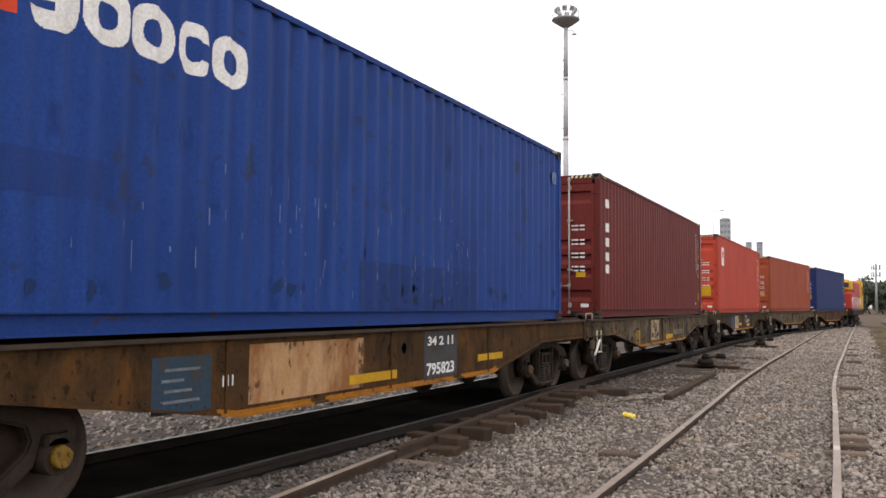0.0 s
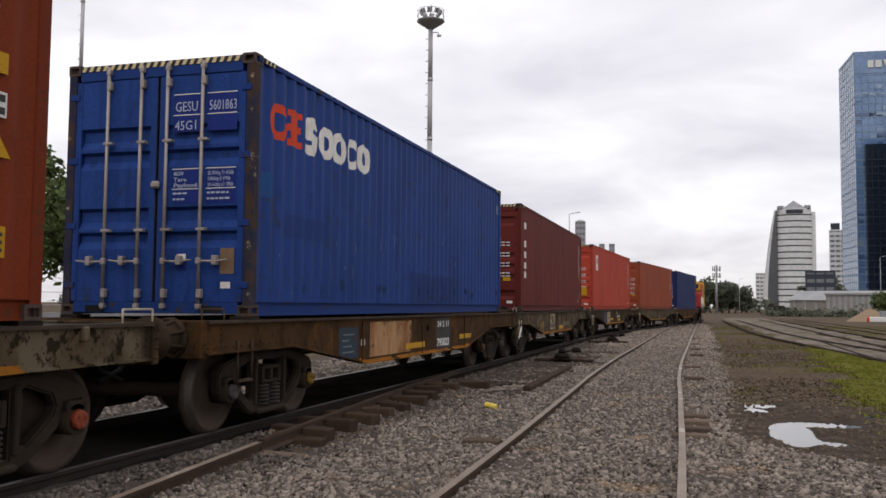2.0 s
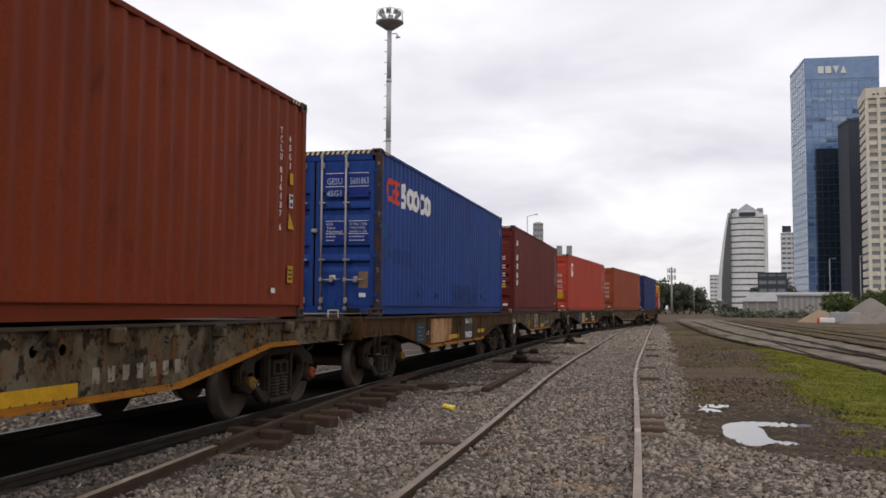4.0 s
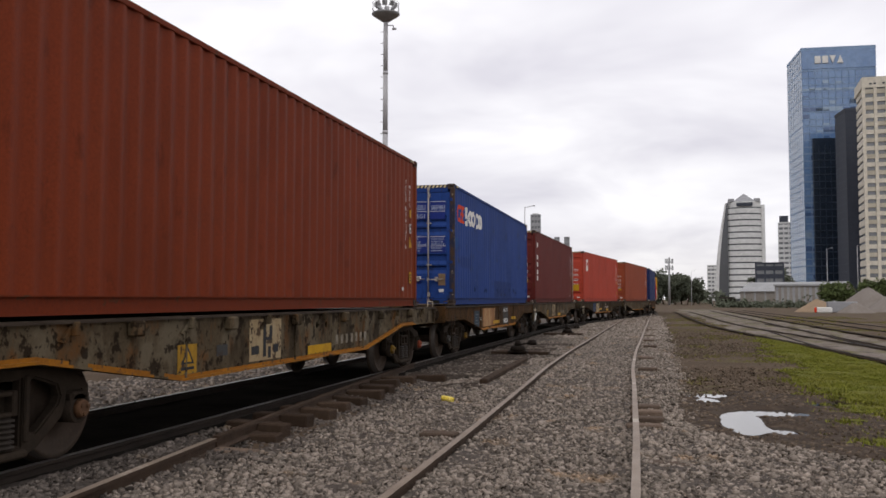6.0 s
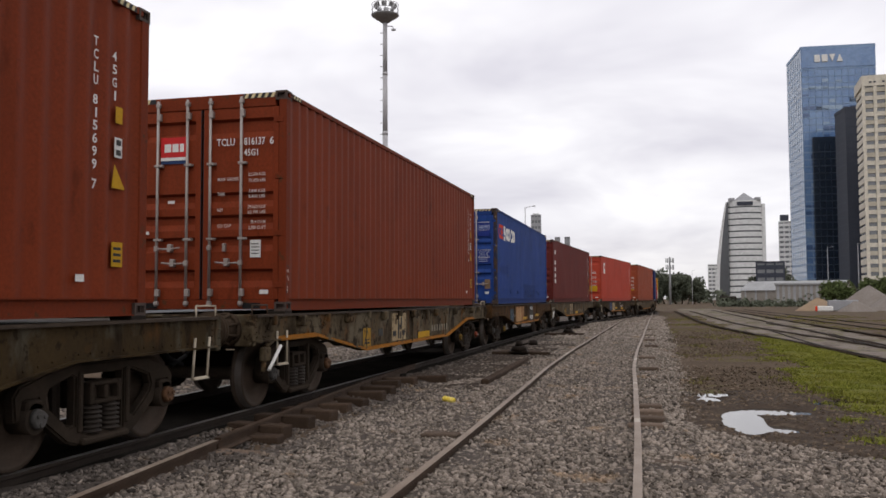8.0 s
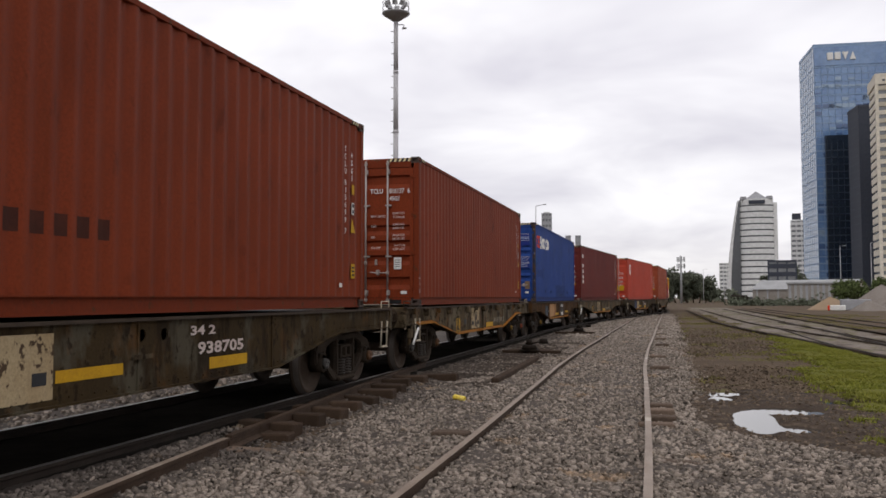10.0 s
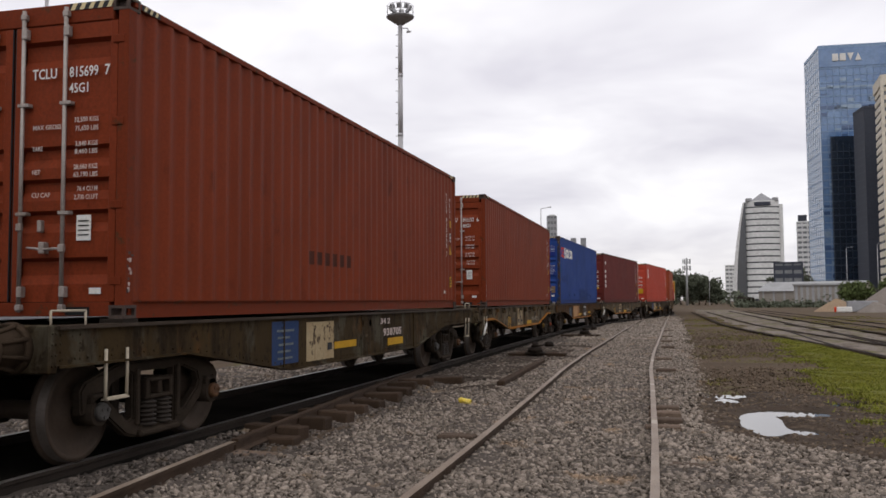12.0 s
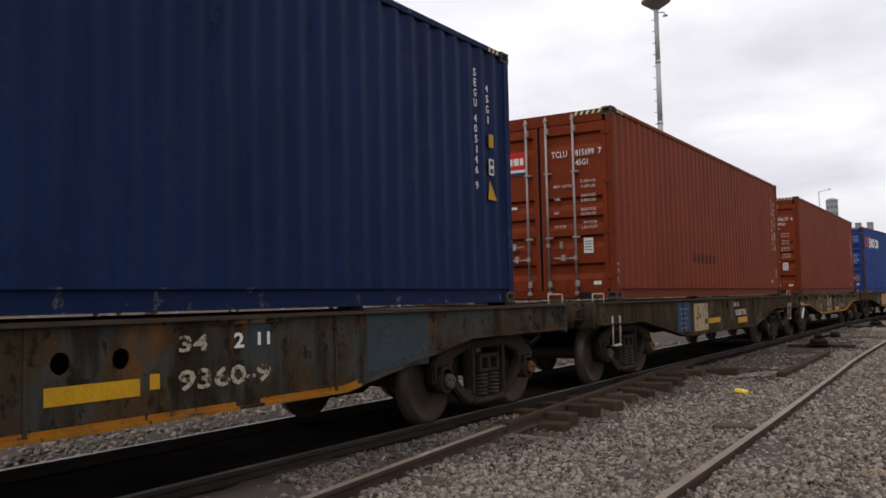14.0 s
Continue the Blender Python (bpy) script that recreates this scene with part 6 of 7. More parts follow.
brn = container("orange-brown corrugated shipping container", (0.25, 0.056, 0.026), (0.22, 0.05, 0.024), TAL_BANDS, None, marks=plain_marks("|||||||||||"))
TRAIN.append((flat_wagon("weathered brown flat wagon", BODY_PALE, (CAP_GREY, CAP_BROWN, CAP_GREY, CAP_BROWN)), brn, 46.45))
drk = container("navy blue corrugated shipping container", (0.017, 0.028, 0.095), (0.015, 0.025, 0.08), SEA_BANDS, None, marks=plain_marks("|||||||||||"))
TRAIN.append((flat_wagon("dark brown flat wagon behind the engine", BODY_BROWN, (CAP_GREY, CAP_BROWN, CAP_GREY, CAP_BROWN)), drk, 60.9))


# ---- the engine, far ahead ----
LOCO_OFFSET = 75.6
M_LOCO_RED = material("engine_red", (0.33, 0.035, 0.03), (0.25, 0.03, 0.025), 0.5, fine=30, coarse=1.5, bump=0.1)
M_LOCO_YELLOW = material("engine_yellow", (0.47, 0.25, 0.02), (0.38, 0.20, 0.02), 0.5, fine=30, coarse=1.5, bump=0.1)
LOCO = thing("locomotive", "red and yellow diesel locomotive pulling the train", "locomotive")
part("underframe", bm_box(-1.4, 1.4, 0.0, 15.0, 0.85, 1.25, bevel=0.03), M_STEEL_DARK, LOCO)
part("hood", bm_box(-1.35, 1.35, 0.15, 3.2, 1.25, 2.75, bevel=0.18), M_LOCO_RED, LOCO, "red engine hood")
part("hood", bm_box(-1.25, 1.25, 0.35, 3.2, 2.74, 3.75, bevel=0.22), M_LOCO_YELLOW, LOCO, "yellow upper hood")
part("hood", bm_box(-1.3, 1.3, 3.2, 11.3, 1.25, 3.7, bevel=0.15), M_LOCO_RED, LOCO, "red engine hood")
cab = part("cab", bm_box(-1.42, 1.42, 11.3, 14.6, 1.25, 3.95, bevel=0.15), M_LOCO_YELLOW, LOCO, "yellow driver's cab")
for s in (1, -1):
    part("window", bm_box(*sorted((s * 1.415, s * 1.43)), 12.0, 13.4, 2.6, 3.4), M_GASKET, cab)
    part("window", bm_box(*sorted((s * 0.5, s * 1.1)), 0.34, 0.36, 3.1, 3.5), M_GASKET, LOCO)
    bm = bmesh.new()
    pipe(bm, [(s * 1.36, 0.1, 1.25), (s * 1.36, 0.1, 2.3), (s * 1.36, 11.2, 2.3)], 0.02)
    for i in range(8):
        tube(bm, (s * 1.36, 0.1 + 1.55 * i, 1.25), (s * 1.36, 0.1 + 1.55 * i, 2.3), 0.018, seg=6)
    part("handrail", bm, M_WHITE, LOCO)
    bm = bmesh.new()
    tube(bm, (s * 0.88, 0.0, 1.02), (s * 0.88, -0.4, 1.02), 0.14, 0.12)
    tube(bm, (s * 0.88, -0.4, 1.02), (s * 0.88, -0.45, 1.02), 0.24, 0.24, 18)
    part("buffer", bm, M_STEEL_DARK, LOCO)
    bm = bmesh.new()
    tube(bm, (s * 0.75, 0.13, 1.75), (s * 0.75, 0.17, 1.75), 0.1, 0.1, 14)
    part("tail_lamp", bm, M_WHITE, LOCO)
part("fuel_tank", bm_box(-1.2, 1.2, 5.6, 9.4, 0.3, 0.85, bevel=0.1), M_STEEL_DARK, LOCO)
for cy in (3.0, 12.0):
    bogie(LOCO, cy, (CAP_GREY, CAP_GREY))


# ---- the surroundings ----
def off(az, d):
    """A place at a bearing (degrees to the right of the lines) and a distance."""
    return d * math.sin(radians(az)), d * math.cos(radians(az))


M_GALV = material("galvanised_mast", (0.42, 0.41, 0.42), (0.35, 0.34, 0.35), 0.6, 0.0, fine=10, coarse=0.8, bump=0.05)
M_LAMPHEAD = material("dark_lamp_housing", (0.27, 0.27, 0.275), (0.33, 0.33, 0.33), 0.5, 0.3, fine=10, coarse=2, bump=0.05)


def flood_mast(az, d, z_head, r0, r1, label):
    x, y = off(az, d)
    z_head += 0.35
    mast = thing("floodlight_mast", label, "light mast", "floodlight masts", m=pose(x, y, -0.05))
    bm = bmesh.new()
    n = 5
    for i in range(n):
        a, b = r0 + (r1 - r0) * i / n, r0 + (r1 - r0) * (i + 1) / n
        tube(bm, (0, 0, z_head * i / n), (0, 0, z_head * (i + 1) / n), a, b, 14)
        tube(bm, (0, 0, z_head * i / n), (0, 0, z_head * i / n + 0.3), a * 1.12, a * 1.1, 14)
    part("pole", bm, M_GALV, mast)
    bm = bmesh.new()
    for i in range(int(z_head / 1.1)):
        box(bm, -r0 * 1.6, -r1 * 0.8, -0.03, 0.03, 2 + 1.1 * i, 2.06 + 1.1 * i)
    tagged(part("climbing_rungs", bm, M_GALV, mast), kind="stuff")
    bm = bmesh.new()
    lathe(bm, [(z_head - 0.7, r1 * 1.2), (z_head - 0.1, 1.15), (z_head + 0.05, 1.35), (z_head + 0.14, 1.35), (z_head + 0.16, 0.4)], seg=20, axis="Z")
    part("basket", bm, M_LAMPHEAD, mast, "dark service platform")
    bm = bmesh.new()
    for i in range(10):
        a = 2 * math.pi * i / 10
        tube(bm, (1.3 * math.cos(a), 1.3 * math.sin(a), z_head + 0.1), (1.3 * math.cos(a), 1.3 * math.sin(a), z_head + 1.15), 0.03, seg=6)
    for z in (0.6, 1.15):
        pipe(bm, [(1.3 * math.cos(2 * math.pi * i / 20), 1.3 * math.sin(2 * math.pi * i / 20), z_head + z) for i in range(21)], 0.025, 6)
    part("railing", bm, M_GALV, mast)
    for i in range(8):
        a = 2 * math.pi * i / 8 + 0.2
        cx, cy = 0.95 * math.cos(a), 0.95 * math.sin(a)
        bm = bmesh.new()
        box(bm, -0.24, 0.24, -0.1, 0.12, -0.2, 0.25, bevel=0.03)
        bmesh.ops.transform(bm, matrix=pose(cx, cy, z_head + 0.95, 25, 0, math.degrees(a) + 90), verts=bm.verts[:])
        part("floodlight", bm, M_LAMPHEAD, mast)
    bm = bmesh.new()
    tube(bm, (0, 0, z_head + 0.1), (0, 0, z_head + 1.9), 0.07, 0.03, 8)
    pipe(bm, [(r1, 0, z_head - 1.0), (r1 + 0.55, 0, z_head - 1.05), (r1 + 0.62, 0, z_head - 1.35)], 0.05, 8)
    tube(bm, (r1 + 0.45, 0, z_head - 1.4), (r1 + 0.85, 0, z_head - 1.4), 0.12, 0.1, 8)
    part("camera_bracket", bm, M_GALV, mast)
    return mast


flood_mast(-17.42, 84, 28.6, 0.30, 0.21, "tall grey floodlight mast with a railed lamp platform")
flood_mast(-39.22, 70, 29.5, 0.17, 0.13, "slim grey floodlight mast behind the train")

# glass and facades
def glazing(name, col, rough=0.08, var=None):
    m = material(name, col, var or tuple(v * 0.7 for v in col), rough + 0.1, 0.0, bump=0.0, fine=0.6, coarse=0.05)
    m.node_tree.nodes["Principled BSDF"].inputs["Specular IOR Level"].default_value = 0.9
    return m


# the paler second colour paints patchy sky reflections into the blue
M_GLASS_BLUE = glazing("blue_curtain_glass", (0.075, 0.15, 0.31), var=(0.20, 0.31, 0.48))
M_GLASS_DARK = glazing("dark_curtain_glass", (0.012, 0.02, 0.035))
M_GLASS_WIN = glazing("window_glass", (0.15, 0.157, 0.165))
M_GLASS_MID = glazing("deep_blue_glass", (0.05, 0.10, 0.22))
# curtain glass with the reflected sky put into its base colour
M_GLASS_SKY = glazing("sky_tinted_glass", (0.24, 0.33, 0.44))
M_MULLION = material("pale_mullion", (0.17, 0.25, 0.38), (0.22, 0.30, 0.42), 0.5, 0.2, fine=1, coarse=0.1, bump=0)
M_MULLION_DARK = material("dark_mullion", (0.035, 0.045, 0.06), (0.05, 0.06, 0.08), 0.5, 0.2, fine=1, coarse=0.1, bump=0)
M_SLATE = material("dark_cladding", (0.046, 0.051, 0.066), (0.055, 0.060, 0.075), 0.6, fine=1, coarse=0.06, bump=0)
M_BEIGE = material("beige_concrete", (0.60, 0.555, 0.47), (0.53, 0.485, 0.40), 0.8, fine=0.5, coarse=0.05, bump=0)
M_OCHRE = material("ochre_panel", (0.46, 0.415, 0.335), (0.40, 0.36, 0.285), 0.8, fine=0.5, coarse=0.05, bump=0)
M_WHITEWALL = material("white_facade", (0.62, 0.62, 0.61), (0.52, 0.52, 0.51), 0.8, fine=0.5, coarse=0.05, bump=0)
M_GREYWALL = material("grey_facade", (0.30, 0.30, 0.31), (0.25, 0.25, 0.26), 0.8, fine=0.5, coarse=0.05, bump=0)

# blue glass tower
x, y = off(10.83, 552)
tower = thing("glass_tower", "tall blue glass office tower with a white rooftop sign", "building", "towers", m=pose(x, y, 0, 0, 0, 3.8) @ Matrix.Translation((0, 19, 0)))
TW, TD, TH = 20.1, 19.0, 147.0
part("core", bm_box(-TW, TW, -TD, TD, 0, TH), M_GLASS_BLUE, tower, "blue mirrored curtain wall")
for i in range(36):
    z = 4 + 4.05 * i
    bm = bm_box(-TW - 0.15, TW + 0.15, -TD - 0.15, TD + 0.15, z, z + (0.55 if i % 4 else 0.9))
    part("floor_band", bm, M_MULLION, tower)
for i in range(12):
    x0 = -TW + 2 * TW * i / 11
    part("mullion", bm_box(x0 - 0.1, x0 + 0.1, -TD - 0.25, -TD, 4, TH - 8), M_MULLION, tower)
for i in range(9):
    y0 = -TD + 2 * TD * i / 8
    part("mullion", bm_box(-TW - 0.25, -TW, y0 - 0.1, y0 + 0.1, 4, TH - 2), M_MULLION, tower)
# left face painted lighter for the sky it reflects
part("side_glass", bm_box(-TW - 0.12, -TW, -TD, TD, 3, TH - 1.3), M_GLASS_SKY, tower, "side wall with the sky's reflection painted pale")
part("parapet", bm_box(-TW - 0.3, TW + 0.3, -TD - 0.3, TD + 0.3, TH - 1.2, TH + 0.6), M_MULLION, tower)
part("plain_crown", bm_box(-TW - 0.2, TW + 0.2, -TD - 0.3, -TD, TH - 12, TH - 1.2), M_GLASS_BLUE, tower)
# scattered panes; the pale ones are painted sky reflections
rng = random.Random(41)
for i in range(90):
    fl, col, n = rng.randrange(1, 33), rng.randrange(0, 11), rng.choice((1, 1, 2, 3))
    x0, x1 = -TW + 2 * TW * col / 11, -TW + 2 * TW * min(col + n, 11) / 11
    part("pane", bm_box(x0 + 0.15, x1 - 0.15, -TD - 0.12, -TD, 4.9 + 4.05 * fl, 4.0 + 4.05 * fl + rng.uniform(1.6, 3.6)), M_GLASS_SKY if rng.random() < 0.55 else M_GLASS_MID, tower)
# the rooftop sign as plain white blocks
for i in range(4):
    x0 = -TW + 7.0 + 4.1 * i
    bm = bmesh.new()
    if i < 2:
        box(bm, x0, x0 + 3.3, -TD - 0.9, -TD - 0.3, TH - 9.0, TH - 4.6, bevel=0.25)
    else:
        pts = ((x0, TH - 4.6), (x0 + 3.4, TH - 4.6), (x0 + 1.7, TH - 9.0)) if i == 2 else ((x0, TH - 9.0), (x0 + 3.4, TH - 9.0), (x0 + 1.7, TH - 4.6))
        vs = [bm.verts.new((a_, yy, z_)) for yy in (-TD - 0.9, -TD - 0.3) for a_, z_ in pts]
        for q in ((0, 1, 2), (5, 4, 3), (0, 3, 4, 1), (1, 4, 5, 2), (2, 5, 3, 0)):
            bm.faces.new([vs[k] for k in q])
        bmesh.ops.recalc_face_normals(bm, faces=bm.faces[:])
    part("sign_shape", bm, M_WHITE, tower, "white sign shape")
# its darker lower block
part("dark_block", bm_box(-TW + 4.6, TW - 0.5, -TD - 2.5, -TD + 1, 0, 94), M_GLASS_DARK, tower, "dark mirrored lower block")
for i in range(21):
    z = 4 + 4.05 * i
    part("floor_band", bm_box(-TW + 4.5, TW - 0.4, -TD - 2.62, -TD, z, z + 0.45), M_MULLION_DARK, tower)
for i in range(12):
    x0 = -TW + 4.6 + 35.0 * i / 11
    part("mullion", bm_box(x0 - 0.1, x0 + 0.1, -TD - 2.7, -TD - 2.4, 2, 90), M_MULLION_DARK, tower)

x, y = off(11.9, 520)
slab = thing("office_block", "plain dark slate-clad tower slab", "building", "towers", m=pose(x, y, 0, 0, 0, 6))
part("wall", bm_box(-10, 10, -9, 9, 0, 102), M_SLATE, slab)
for i in range(25):
    part("panel_joint", bm_box(-10.06, 10.06, -9.06, 9.06, 4 * i, 4 * i + 0.25), M_MULLION_DARK, slab)
part("parapet", bm_box(-10.2, 10.2, -9.2, 9.2, 101, 102.5), M_SLATE, slab)

# beige tower with a grid of windows
x, y = off(13.75, 470)
beige = thing("office_tower", "beige concrete tower with rows of recessed windows", "building", "towers", m=pose(x, y, 0, 0, 0, -4))
BW = 15.0
part("core", bm_box(-BW + 0.3, BW - 0.3, -11.4, 11.4, 0, 103), M_GLASS_WIN, beige)
for i in range(7):
    x0 = -BW + 2 * BW * i / 6
    part("pier", bm_box(x0 - 0.7, x0 + 0.7, -12.3, -11, 0, 105), M_BEIGE, beige)
for i in range(27):
    z = 2 + 3.85 * i
    part("spandrel", bm_box(-BW, BW, -11.9, -11.2, z, z + 2.0), M_OCHRE if i % 2 else M_BEIGE, beige)
    part("spandrel", bm_box(-BW - 0.1, -BW + 0.4, -11.5, 11.5, z, z + 2.6), M_BEIGE, beige)
part("crown", bm_box(-BW - 0.7, BW + 0.7, -12.4, 12, 101, 106), M_BEIGE, beige)
for i in range(5):
    x0 = -BW + 2.5 + 5.6 * i
    for k in (0, 1.8):
        part("crown_opening", bm_box(x0 + k, x0 + k + 1.1, -12.5, -12.3, 102.4, 103.2), M_SLATE, beige)

M_TOWERWIN = glazing("dim_window_glass", (0.075, 0.08, 0.085))
# white tower with curved floors and a pointed crown
x, y = off(5.3, 800)
white = thing("office_tower", "white office tower with banded floors and a pointed crown", "building", "towers", m=pose(x, y, 0, 0, 0, -2))


def bow(half, depth, z0, z1, lean=0.0, n=14):
    bm = bmesh.new()
    pts = []
    for i in range(n + 1):
        k = -1 + 2 * i / n
        pts.append((half * k, -depth * (1 - 0.55 * k * k)))
    pts += [(half, depth), (-half, depth)]
    lo, hi = [bm.verts.new((a, b, z0)) for a, b in pts], [bm.verts.new((a, b, z1)) for a, b in pts]
    m_ = len(pts)
    for i in range(m_):
        bm.faces.new((lo[i], lo[(i + 1) % m_], hi[(i + 1) % m_], hi[i]))
    bm.faces.new(hi), bm.faces.new(lo[::-1])
    return bm


part("core", bow(14.4, 11, 0, 80), M_TOWERWIN, white)
for i in range(15):
    z = 2 + 5.2 * i
    part("floor_band", bow(15.2 - 0.02 * i, 12, z, z + 3.95), M_WHITEWALL, white)
part("upper_floor", bow(13.5, 11, 80, 85), M_WHITEWALL, white)
part("sign_field", bm_box(-6.5, 6.5, -11.9, -10.9, 80.6, 83.6), M_SLATE, white, "dark sign field")
part("corner_tower", bm_box(13.6, 16.6, -7, 10, 0, 82, bevel=0.5), M_WHITEWALL, white)
bm = bmesh.new()
tip = bm.verts.new((0, 0, 92.5))
ring = [bm.verts.new(p) for p in ((-9, -9, 85), (9, -9, 85), (9, 9, 85), (-9, 9, 85))]
for i in range(4):
    bm.faces.new((ring[i], ring[(i + 1) % 4], tip))
part("pointed_roof", bm, M_GREYWALL, white)
for x0 in (-13.0, 8.0):
    part("roof_shoulder", bm_box(x0, x0 + 5, -8, 6, 84.5, 87.5, bevel=0.4), M_GREYWALL, white)
M_SMOKED = glazing("smoked_glass", (0.035, 0.038, 0.042))
for name, mat, wide, front, lab in (("sail_glass", M_SMOKED, None, -6.0, "dark curved glass edge"), ("sail_edge", M_WHITEWALL, 3.4, -6.6, "white curved rim")):
    bm = bmesh.new()
    rows = []
    for i in range(11):
        k = i / 10
        z, o = 84 * k, -25.0 + 9.6 * k ** 1.7
        e_ = -13.5 if wide is None else o + wide * (1 - 0.7 * k)
        rows.append([bm.verts.new((o + (0.3 if wide is None else 0), front, z)), bm.verts.new((o + (0.3 if wide is None else 0), 8, z)), bm.verts.new((e_, 7.9, z)), bm.verts.new((e_, front - (2 if wide is None else 0), z))])
    for a, b in zip(rows, rows[1:]):
        for i in range(4):
            bm.faces.new((a[i], a[(i + 1) % 4], b[(i + 1) % 4], b[i]))
    bm.faces.new(rows[-1])
    part(name, bm, mat, white, lab)


def banded_block(name, label, az0, az1, d, el, floors, wall=M_WHITEWALL, rz=0):
    az = (az0 + az1) / 2
    x, y = off(az, d)
    half, h = d * math.tan(radians(az1 - az0)) / 2, EYE_Z + d * math.tan(radians(el))
    b = thing(name, label, "building", "far buildings", m=pose(x, y, 0, 0, 0, rz - az))
    part("core", bm_box(-half + 0.2, half - 0.2, -7.8, 7.8, 0, h - 0.5), M_GLASS_WIN, b)
    step = h / floors
    for i in range(floors):
        part("floor_band", bm_box(-half, half, -8, 8, i * step, i * step + step * 0.55), wall, b)
    for i in range(4):
        x0 = -half + 2 * half * i / 3
        part("pier", bm_box(x0 - 0.35, x0 + 0.35, -8.1, -7.7, 0, h), wall, b)
    part("parapet", bm_box(-half - 0.1, half + 0.1, -8.1, 8.1, h - 0.8, h), wall, b)
    return b


b3 = banded_block("apartment_block", "narrow white apartment tower with dark window bands", 7.28, 8.15, 690, 4.6, 16)
part("roof_box", bm_box(-4.5, 1.5, -6, 2, 58, 62), M_SLATE, b3)
banded_block("apartment_block", "pale low apartment block far off", 3.1, 3.72, 900, 2.1, 9)
tw = banded_block("apartment_tower", "slim grey tower far behind the train", -7.9, -7.3, 700, 5.4, 15, M_GREYWALL)
part("roof_box", bm_box(-2.5, 2.5, -4, 4, 67.5, 69.0), M_WHITEWALL, tw)
for az in (-6.25, -5.62):
    banded_block("apartment_tower", "grey rooftop block far behind the train", az - 0.13, az + 0.16, 650, 3.95, 11, M_GREYWALL)
banded_block("warehouse_block", "low dark block in front of the towers", 5.95, 7.5, 420, 2.2, 5, M_SLATE)


def street_lamp(az, d, h, label="slim grey street lamp with a short arm"):
    x, y = off(az, d)
    s = thing("street_lamp", label, "street lamp", "far lamps", m=pose(x, y, 0))
    bm = bmesh.new()
    tube(bm, (0, 0, 0), (0, 0, h), 0.008 * h, 0.004 * h, 8)
    part("pole", bm, M_GALV, s)
    bm = bmesh.new()
    tube(bm, (0, 0, h), (0.10 * h, 0, h * 1.02), 0.003 * h, seg=6)
    part("arm", bm, M_GALV, s)
    part("lamp_head", bm_box(0.07 * h, 0.10 * h, -0.05, 0.05, h * 1.01, h * 1.018), M_LAMPHEAD, s)


street_lamp(2.12, 230, 8.5)
street_lamp(3.35, 260, 9.5)
street_lamp(-8.3, 110, 12.9)
street_lamp(9.95, 200, 12.0)
street_lamp(11.6, 190, 12.0)

# radio mast with panel aerials over the trees
x, y = off(0.78, 236)
radio = thing("radio_mast", "grey radio mast with panel aerials above the trees", "radio mast", m=pose(x, y, 0) @ Matrix.Diagonal((0.66, 0.66, 0.715, 1)))
bm = bmesh.new()
tube(bm, (0, 0, 0), (0, 0, 17.2), 0.5, 0.28, 10)
part("pole", bm, M_LAMPHEAD, radio)
bm = bmesh.new()
for z in (13.2, 15.6):
    pipe(bm, [(1.4 * math.cos(2 * math.pi * i / 12), 1.4 * math.sin(2 * math.pi * i / 12), z) for i in range(13)], 0.06, 6)
part("ring", bm, M_LAMPHEAD, radio)
for i in range(9):
    a = 2 * math.pi * i / 9
    for z in (12.6, 15.0):
        bm = bm_box(-0.22, 0.22, -0.1, 0.1, 0, 1.7)
        bmesh.ops.transform(bm, matrix=pose(1.5 * math.cos(a), 1.5 * math.sin(a), z, 0, 0, math.degrees(a) + 90), verts=bm.verts[:])
        part("aerial", bm, M_LAMPHEAD, radio)

# long goods shed
M_SHEET = material("old_corrugated_sheet", (0.27, 0.25, 0.225), (0.19, 0.165, 0.14), 0.8, fine=4, coarse=0.4, bump=0.1, streak=(0.2, 0.15, 0.11), streak_amount=0.5)
M_SHEETROOF = material("pale_roof_sheet", (0.32, 0.32, 0.32), (0.24, 0.24, 0.24), 0.7, fine=4, coarse=0.3, bump=0.1)
x, y = off(5.0, 236)
shed = thing("goods_shed", "long grey corrugated goods shed with a pale roof", "shed", m=pose(x, y, 0, 0, 0, -30))
bm = bmesh.new()
prof = [(0, 0), (0, 3.6), (6, 5.7), (12, 3.6), (12, 0)]
lo, hi = [bm.verts.new((0, b_, z)) for b_, z in prof], [bm.verts.new((24, b_, z)) for b_, z in prof]
for i in range(5):
    bm.faces.new((lo[i], hi[i], hi[(i + 1) % 5], lo[(i + 1) % 5]))
bm.faces.new(lo), bm.faces.new(hi[::-1])
bmesh.ops.recalc_face_normals(bm, faces=bm.faces[:])
part("wall", bm, M_SHEET, shed)
bm = bmesh.new()
for a, b_ in (((-0.5, 3.45), (6, 5.82)), ((12.5, 3.45), (6, 5.82))):
    vs = [bm.verts.new(p) for p in ((-0.4, a[0], a[1]), (24.4, a[0], a[1]), (24.4, b_[0], b_[1]), (-0.4, b_[0], b_[1]))]
    bm.faces.new(vs)
part("roof", bm, M_SHEETROOF, shed)
for i in range(9):
    part("wall_post", bm_box(1.0 + 2.7 * i, 1.4 + 2.7 * i, -0.18, -0.02, 0, 3.55), M_GREYWALL if i % 2 else M_SHEETROOF, shed)
x, y = off(7.0, 205)
low_shed = thing("goods_shed", "low flat-roofed shed with vertical pale panels", "shed", m=pose(x, y, 0, 0, 0, -9))
part("wall", bm_box(0, 13.5, 0, 6, -0.1, 4.4), M_SHEET, low_shed)
part("roof", bm_box(-0.3, 13.8, -0.4, 6.3, 4.4, 4.75), M_SHEETROOF, low_shed)
